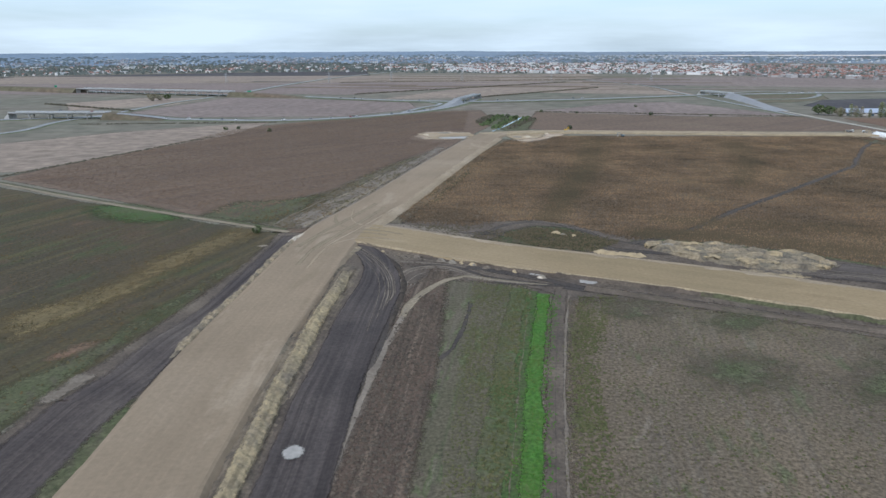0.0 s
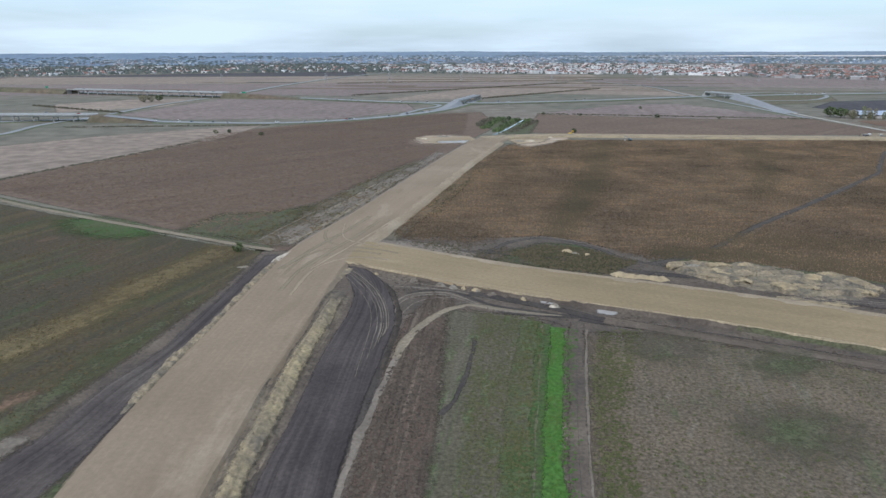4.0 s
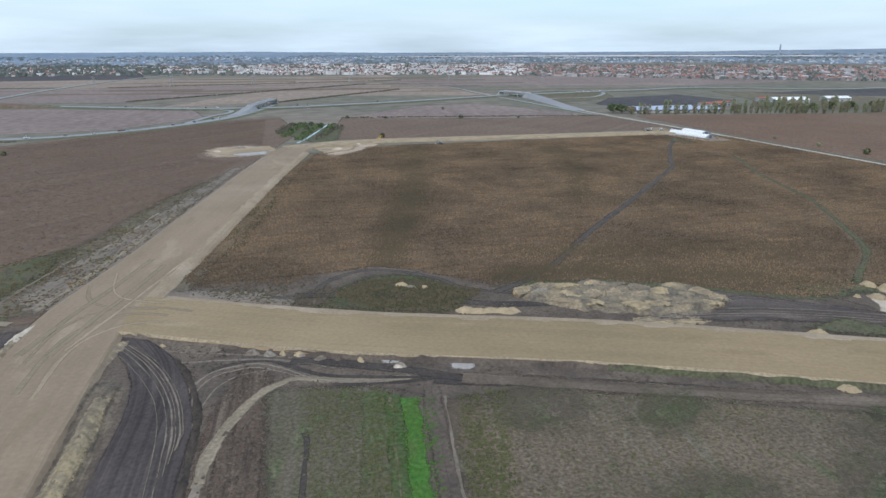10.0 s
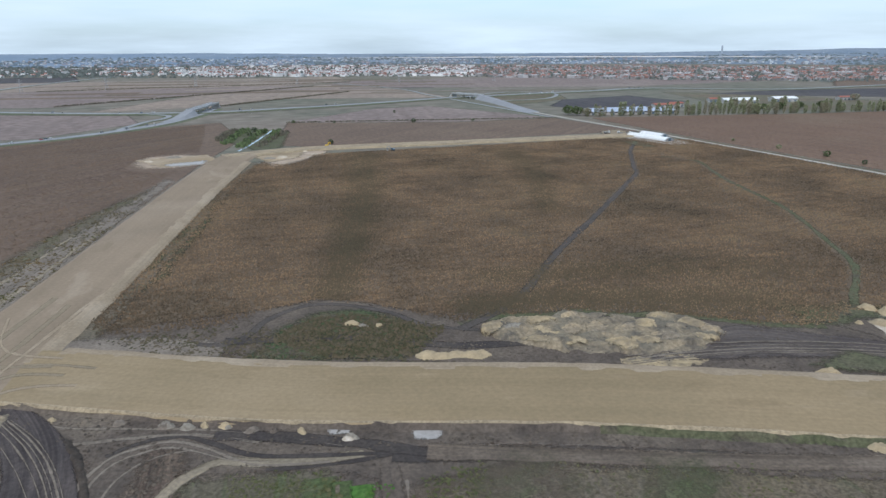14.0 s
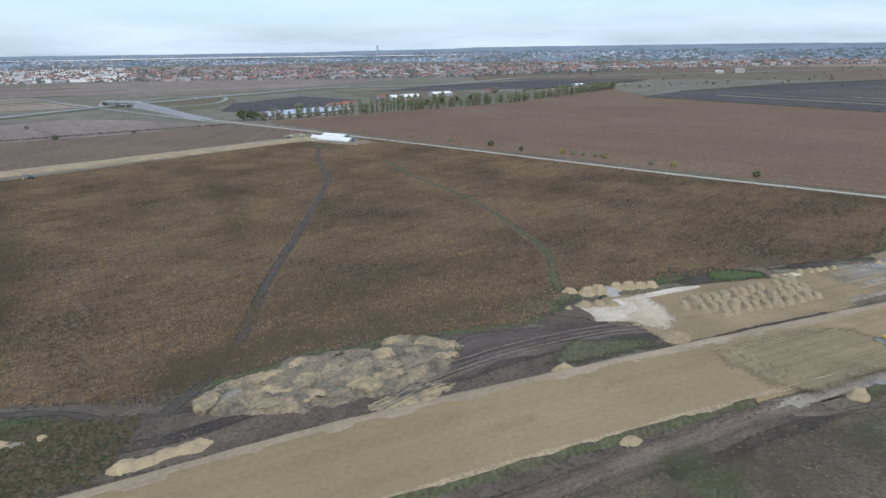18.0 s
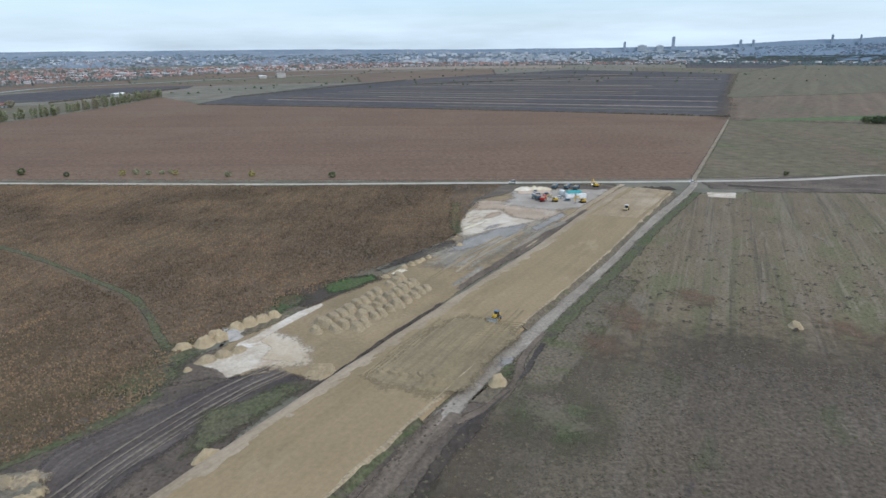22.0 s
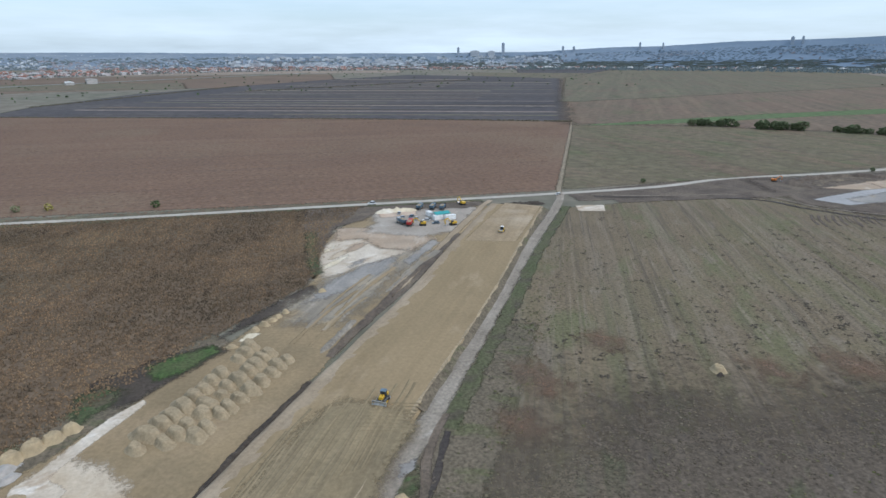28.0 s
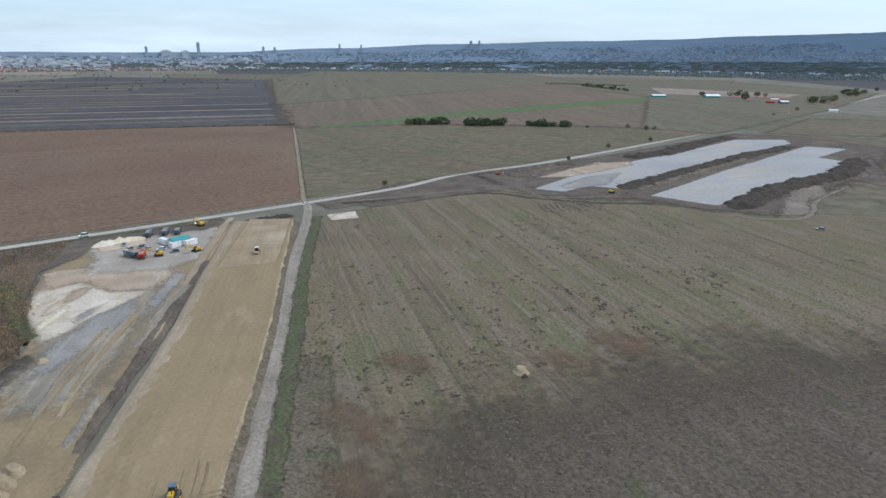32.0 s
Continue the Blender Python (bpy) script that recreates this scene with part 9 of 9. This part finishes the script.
for p, q, w in (((467, 692), (473, 638), 12), ((487, 697), (489, 664), 11)):
    p, q = Vector(p), Vector(q)
    m, d = (p + q) / 2, q - p
    tent_hall(pose(m.x, m.y, 0, 0, 0, math.degrees(math.atan2(d.y, d.x))), d.length, w, 3.8)
patch("yard_halls", [(446, 682), (476, 705), (486, 702), (488, 640), (482, 614), (456, 618), (450, 650)], M_CAMP, "pale gravel yard round the halls", jitter=2, seed=600)
patch("road_halls", [(430, 690), (460, 738), (488, 742), (484, 722), (450, 676), (433, 674)], M_JUNC, "trafficked sand turning area by the halls", jitter=2, seed=601)
patch("grass_halls", [(424, 655), (422, 610), (437, 614), (441, 652)], M_GRASS, "green weeds beside the halls", jitter=3, seed=602)
ribbon("track_halls", [(404, 580), (410, 566), (415, 546)], 2.2, M_RUT, "pale bare strip among the reeds", "track", None, 3, 0.8, 603)

# ---------------------------------------------------------------- machines and vehicles


def wheel(x, y, r, w, parent):
    t = part("wheel", rod(r, w, "Y", x, y, r, 14), P_DARK, parent)
    part("rim", rod(r * 0.55, w + 0.04, "Y", x, y, r, 10), P_STEEL, t)


def car(paint, label, at, van=False, group="", name="car"):
    t = thing(name, label, name, group, at)
    l, w, h = (5.0, 1.95, 1.15) if van else (4.4, 1.8, 0.75)
    bm = prism([(-l / 2, 0.35), (l / 2, 0.35), (l / 2, h * 0.8), (l / 2 - 0.9, h), (-l / 2 + 0.1, h + 0.05), (-l / 2, h)], w)
    bmesh.ops.bevel(bm, geom=list(bm.edges), offset=0.06, segments=1, affect="EDGES")
    part("body", bm, paint, t)
    top = 2.1 if van else 1.42
    part("cabin", prism([(-l / 2 + 0.25, h), (l / 2 - 1.0, h), (l / 2 - 1.7, top), (-l / 2 + 0.6, top)], w * 0.88), P_GLASS, t, "dark glazed cabin")
    part("roof", box(l * 0.45, w * 0.8, 0.08, x=-0.4, z=top), paint, t)
    for x in (-l * 0.31, l * 0.31):
        for y in (-w / 2 + 0.1, w / 2 - 0.1):
            wheel(x, y, 0.33, 0.22, t)
    for y in (-0.6, 0.6):
        part("headlight", box(0.08, 0.35, 0.15, x=l / 2, y=y, z=h * 0.62), P_WHITE, t)
    return t


def dump_truck(paint, label, at, tipper=None, group=""):
    t = thing("dump_truck", label, "truck", group, at)
    part("chassis", box(8.0, 1.0, 0.5, z=0.8), P_DARK, t)
    c = part("cab", box(2.0, 2.45, 2.0, x=3.0, z=1.1, bevel=0.12, taper=0.94), paint, t)
    part("windscreen", box(0.08, 2.0, 0.8, x=3.98, z=2.1), P_GLASS, c)
    for s in (-1, 1):
        part("side_window", box(0.9, 0.06, 0.7, x=3.2, y=s * 1.2, z=2.1), P_GLASS, c)
    bm = prism([(-4.2, 1.4), (1.6, 1.4), (1.9, 2.9), (-4.6, 2.9)], 2.5)
    part("tipper_body", bm, tipper or P_BLUE, t)
    part("load", box(5.4, 2.1, 0.35, x=-1.4, z=2.75, taper=0.7), M_HEAP, t)
    for x in (3.0, -1.4, -2.8):
        for y in (-1.1, 1.1):
            wheel(x, y, 0.52, 0.34, t)
    return t


def bulldozer(at):
    t = thing("bulldozer", "yellow bulldozer with a steel blade on graded sand", "bulldozer", at=at)
    for s in (-1, 1):
        bm = prism([(-2.1, 0.5), (-1.7, 0.05), (1.5, 0.05), (2.0, 0.5), (1.6, 0.95), (-1.6, 1.05)], 0.6, y=s * 1.15)
        tr = part("crawler_track", bm, P_DARK, t, "dark steel crawler track")
        for k in range(9):
            part("track_shoe", box(0.1, 0.64, 0.07, x=-1.6 + k * 0.4, y=s * 1.15, z=0.99), P_STEEL, tr)
        for x in (-1.6, 1.5):
            part("sprocket", rod(0.36, 0.66, "Y", x, s * 1.15, 0.52, 12), P_STEEL, tr)
        part("push_arm", box(2.4, 0.2, 0.28, x=1.5, y=s * 1.6, z=0.5), P_YELLOW, t)
    part("hull", box(3.4, 1.6, 0.7, z=0.6, bevel=0.05), P_DARK, t)
    part("engine_hood", box(1.7, 1.15, 0.85, x=1.05, z=1.25, bevel=0.08), P_YELLOW, t)
    part("exhaust", rod(0.08, 0.9, x=1.2, y=0.3, z=2.5, n=8), P_DARK, t)
    c = part("cab", box(1.35, 1.5, 1.55, x=-0.55, z=1.35, bevel=0.06, taper=0.92), P_GLASS, t, "dark glazed cab")
    part("cab_roof", box(1.5, 1.6, 0.14, x=-0.55, z=2.9), P_BLUE, c, "dark blue cab roof")
    part("tank", box(0.8, 1.7, 0.8, x=-1.7, z=1.1, bevel=0.06), P_YELLOW, t)
    part("blade", prism([(2.5, 0.1), (2.72, 0.1), (2.55, 0.7), (2.75, 1.35), (2.5, 1.35), (2.35, 0.7)], 4.0), P_STEEL, t, "bright worn steel blade")
    for s in (-1, 1):
        part("blade_end", box(0.5, 0.06, 1.2, x=2.7, y=s * 2.0, z=0.12), P_STEEL, t)
    part("lift_cylinder", rod(0.09, 1.3, "X", 1.9, 0.45, 1.35, 8), P_STEEL, t)
    part("ripper", box(0.3, 1.2, 0.9, x=-2.4, z=0.5), P_DARK, t)
    return t


def roller(at):
    t = thing("road_roller", "yellow single-drum road roller on the sand", "roller", at=at)
    part("drum", rod(0.78, 2.1, "Y", 1.7, 0, 0.78, 24), P_STEEL, t, "smooth steel drum")
    part("drum_frame", box(1.9, 2.5, 0.35, x=1.7, z=0.95), P_YELLOW, t)
    part("engine_hood", box(2.1, 1.7, 1.0, x=-1.6, z=0.9, bevel=0.12), P_YELLOW, t)
    c = part("cab", box(1.4, 1.6, 1.7, x=-0.2, z=1.2, taper=0.94), P_GLASS, t)
    part("cab_roof", box(1.6, 1.8, 0.16, x=-0.2, z=2.9), P_WHITE, c)
    for y in (-0.85, 0.85):
        wheel(-1.6, y, 0.75, 0.5, t)
    return t


def excavator(at, label="orange excavator beside the earthworks", paint=None):
    paint = paint or P_ORANGE
    t = thing("excavator", label, "excavator", "", at)
    for s in (-1, 1):
        part("crawler_track", prism([(-2.0, 0.45), (-1.6, 0.05), (1.6, 0.05), (2.0, 0.45), (1.6, 0.85), (-1.6, 0.85)], 0.6, y=s * 1.1), P_DARK, t)
    part("house", box(3.0, 2.5, 1.2, x=-0.4, z=1.05, bevel=0.1), paint, t)
    part("cab", box(1.4, 0.9, 1.6, x=0.6, y=0.75, z=1.1, bevel=0.06), P_GLASS, t)
    part("boom", prism([(0.6, 1.6), (0.9, 1.3), (3.4, 4.0), (5.4, 3.3), (5.4, 3.7), (3.4, 4.6)], 0.5), paint, t)
    part("stick", prism([(5.2, 3.8), (5.7, 3.6), (5.0, 1.0), (4.7, 1.1)], 0.4), paint, t)
    part("bucket", prism([(4.4, 0.2), (5.4, 0.3), (5.2, 1.1), (4.6, 1.2), (4.2, 0.7)], 1.1), P_STEEL, t)
    return t


def site_hut(at):
    """White cabins with a teal roof over them."""
    t = thing("site_hut", "white site cabin with a teal roof in the yard", "site cabin", at=at)
    part("body", box(9.0, 5.6, 2.7, bevel=0.05), P_WHITE, t)
    part("roof", prism([(-3.1, 2.7), (0, 3.7), (3.1, 2.7), (3.1, 2.85), (0, 3.9), (-3.1, 2.85)], 9.6, "X"), P_TEAL, t, "teal sheet roof")
    for k in range(3):
        w = part("window", box(1.1, 0.12, 0.9, x=-3 + k * 3, y=-2.84, z=1.2), P_GLASS, t)
        part("sill", box(1.3, 0.22, 0.08, x=-3 + k * 3, y=-2.88, z=1.1), P_SILVER, w)
    part("door", box(0.12, 0.95, 2.05, x=-4.54, y=0.6), P_BLUE, t)
    part("step", box(0.9, 1.4, 0.2, x=-5.0, y=0.6), P_CONCRETE, t)
    return t


bulldozer(pose(253.6, 155.6, 1.5, 0, 0, 150))
roller(pose(*[(409.2, 72.6)][0], 1.52, 0, 0, 150))
hx = [(451.1, 96)][0]
site_hut(pose(hx[0], hx[1], 0.2, 0, 0, -75))
for x, y, turn in ((446.5, 91.5, -75), (456.5, 101.5, 15), (447.5, 98.5, -70)):
    t = thing("site_container", "white steel site container beside the cabin", "container", "containers in the site camp", pose(x, y, 0.2, 0, 0, turn))
    part("body", box(6.0, 2.4, 2.5, bevel=0.05), P_WHITE, t)
    part("door", box(0.1, 2.1, 2.2, x=3.02, z=0.1), P_SILVER, t)
    part("roof", box(6.1, 2.5, 0.12, z=2.5), P_WHITE, t)
C = [(475.3, 103.8), (473.5, 96.1), (471.6, 90.3), (443.1, 120.2), (438.3, 116.3), (436.4, 109.5), (446.1, 105.7), (438.4, 101.8), (433.6, 93.1), (454.8, 118.3), (455.8, 112.5), (464.5, 118.3), (480.5, 75.7), (476.6, 69.9), (450, 110.5), (501.3, 136.8), (494.8, 5.9), (458.6, 124.1)]
dump_truck(P_BLUE, "dark blue tipper truck parked in the site camp", pose(*C[0], 0.2, 0, 0, -25), group="trucks in the site camp")
dump_truck(P_BLUE, "dark blue tipper truck parked in the site camp", pose(*C[1], 0.2, 0, 0, -25), group="trucks in the site camp")
dump_truck(P_DARK, "dark tipper truck parked in the site camp", pose(*C[2], 0.2, 0, 0, -25), group="trucks in the site camp")
dump_truck(P_RED, "red tipper truck parked in the site camp", pose(*C[4], 0.2, 0, 0, -20), P_RED, "trucks in the site camp")
dump_truck(P_SILVER, "grey tipper truck parked in the site camp", pose(*C[3], 0.2, 0, 0, 20), group="trucks in the site camp")
excavator(pose(*C[5], 0.2, 0, 0, 80), "yellow loader parked in the site camp", P_YELLOW)
excavator(pose(*C[8], 0.2, 0, 0, 110), "yellow excavator parked beside the hut", P_YELLOW)
excavator(pose(*C[12], 0.2, 0, 0, 20), "yellow excavator near the camp entrance", P_YELLOW)
for k, (p, paint, text) in enumerate(((C[6], P_WHITE, "white car parked in the site camp"), (C[7], P_BLUE, "dark blue car parked in the site camp"), (C[9], P_SILVER, "silver car parked in the site camp"), (C[10], P_BLUE, "dark car parked in the site camp"), (C[11], P_SILVER, "silver car parked in the site camp"), (C[14], P_SILVER, "silver car parked in the site camp"))):
    car(paint, text, pose(p[0], p[1], 0.2, 0, 0, 70 + 23 * k), group="cars in the site camp")
car(P_WHITE, "white van on the gravel road", pose(493.5, 131, 0.2, 0, 0, 90), True, name="van")
car(P_WHITE, "white car at the road crossing", pose(C[16][0], C[16][1], 0.2, 0, 0, 120))
car(P_SILVER, "pale car standing in the field", pose(*[(270.2, -196.8)][0], 0.1, 0, 0, 30))
car(P_WHITE, "white van on the gravel road by the farm", pose(*[(644, -982)][0], 0.2, 0, 0, 80), True, name="van")
excavator(pose(*[(402.1, -182.7)][0], 0.1, 0, 0, 200), "yellow excavator at the silt basins", P_YELLOW)
ex = [(502.5, -167.4)][0]
excavator(pose(ex[0], ex[1], 0.1, 0, 0, 250))
excavator(pose(193, 690, 0.1, 0, 0, 160), "dark excavator at the reed edge", P_BLUE)
excavator(pose(142, 742, 0.1, 0, 0, 40), "yellow excavator by the far embankment", P_YELLOW)
for p, turn in (((452, 715), 10), ((462, 705), 80), ((470, 700), 30)):
    dump_truck(P_WHITE, "white truck parked by the white halls", pose(p[0], p[1], 0.1, 0, 0, turn), P_SILVER, "trucks by the white halls")
T = [(-545, 930, 9.3, 175, 1), (-520, 921, 9.3, 175, 0), (-493, 917, 9.3, 175, 2), (-383, 900, 1.0, 165, 0), (-330, 888, 1.0, 165, 3), (-300, 884, 1.0, 165, 1), (-214, 874, 1.0, 15, 0), (-128, 908, 1.0, 30, 2), (-120, 914, 1.0, 30, 0), (-50, 980, 1.0, 50, 1), (-20, 1020, 1.0, 55, 0)]
for k, (x, y, z, turn, kind) in enumerate(T):
    car((P_WHITE, P_SILVER, P_RED, P_BLUE)[kind], "%s car on the motorway" % ("white", "silver", "red", "dark blue")[kind], pose(x, y, z, 0, 0, turn), k % 3 == 0, "cars on the motorway", "van" if k % 3 == 0 else "car")
for k, (line, n) in enumerate((([(-478, 936), (-374, 898), (-226, 873), (-135, 904), (-60, 966), (-5, 1043)], 12), ([(-430, 1362), (-296, 1325), (-126, 1232), (-45, 1201), (72, 1185), (172, 1210), (285, 1245)], 14), ([(540, 1330), (669, 1340), (904, 1390), (1113, 1430)], 9))):
    pts = smooth_line(line, 8.0)
    for i in range(n):
        j = (i * 37 + 11 * k) % (len(pts) - 1)
        d = pts[j + 1] - pts[j]
        kind = (i * 5 + k) % 4
        car((P_WHITE, P_SILVER, P_WHITE, P_BLUE)[kind], "%s car on the far motorway" % ("white", "silver", "white", "dark blue")[kind], pose(pts[j].x + 3 * (-1) ** i, pts[j].y, 1.0 if k == 0 else 1.65, 0, 0, math.degrees(math.atan2(d.y, d.x))), i % 4 == 0, "cars on the motorway", "van" if i % 4 == 0 else "car")
va, vb = [Vector(p) for p in ((-832, 1514), (-435, 1359))]
for k, s in enumerate((0.05, 0.1, 0.5, 0.72, 0.78, 0.93)):
    p = va.lerp(vb, s)
    car((P_WHITE, P_WHITE, P_SILVER)[k % 3], "white van on the viaduct" if k % 3 < 2 else "silver van on the viaduct", pose(p.x, p.y, 10.3, 0, 0, -20), True, "vans on the viaduct", "van")


def road_sign(at):
    t = thing("road_sign", "large green motorway direction sign on posts", "sign", "green motorway signs", at)
    part("panel", box(9, 0.2, 4.5, z=3.5), P_GREENSIGN, t)
    for s in (-1, 1):
        part("post", rod(0.15, 8, x=s * 3, y=0.2, z=4, n=8), P_STEEL, t)


P_GREENSIGN = plain("sign_green", (0.03, 0.28, 0.16), 0.5)
for x, y in ((-407, 1387), (-967, 1650)):
    road_sign(pose(x, y, 2, 0, 0, -20))
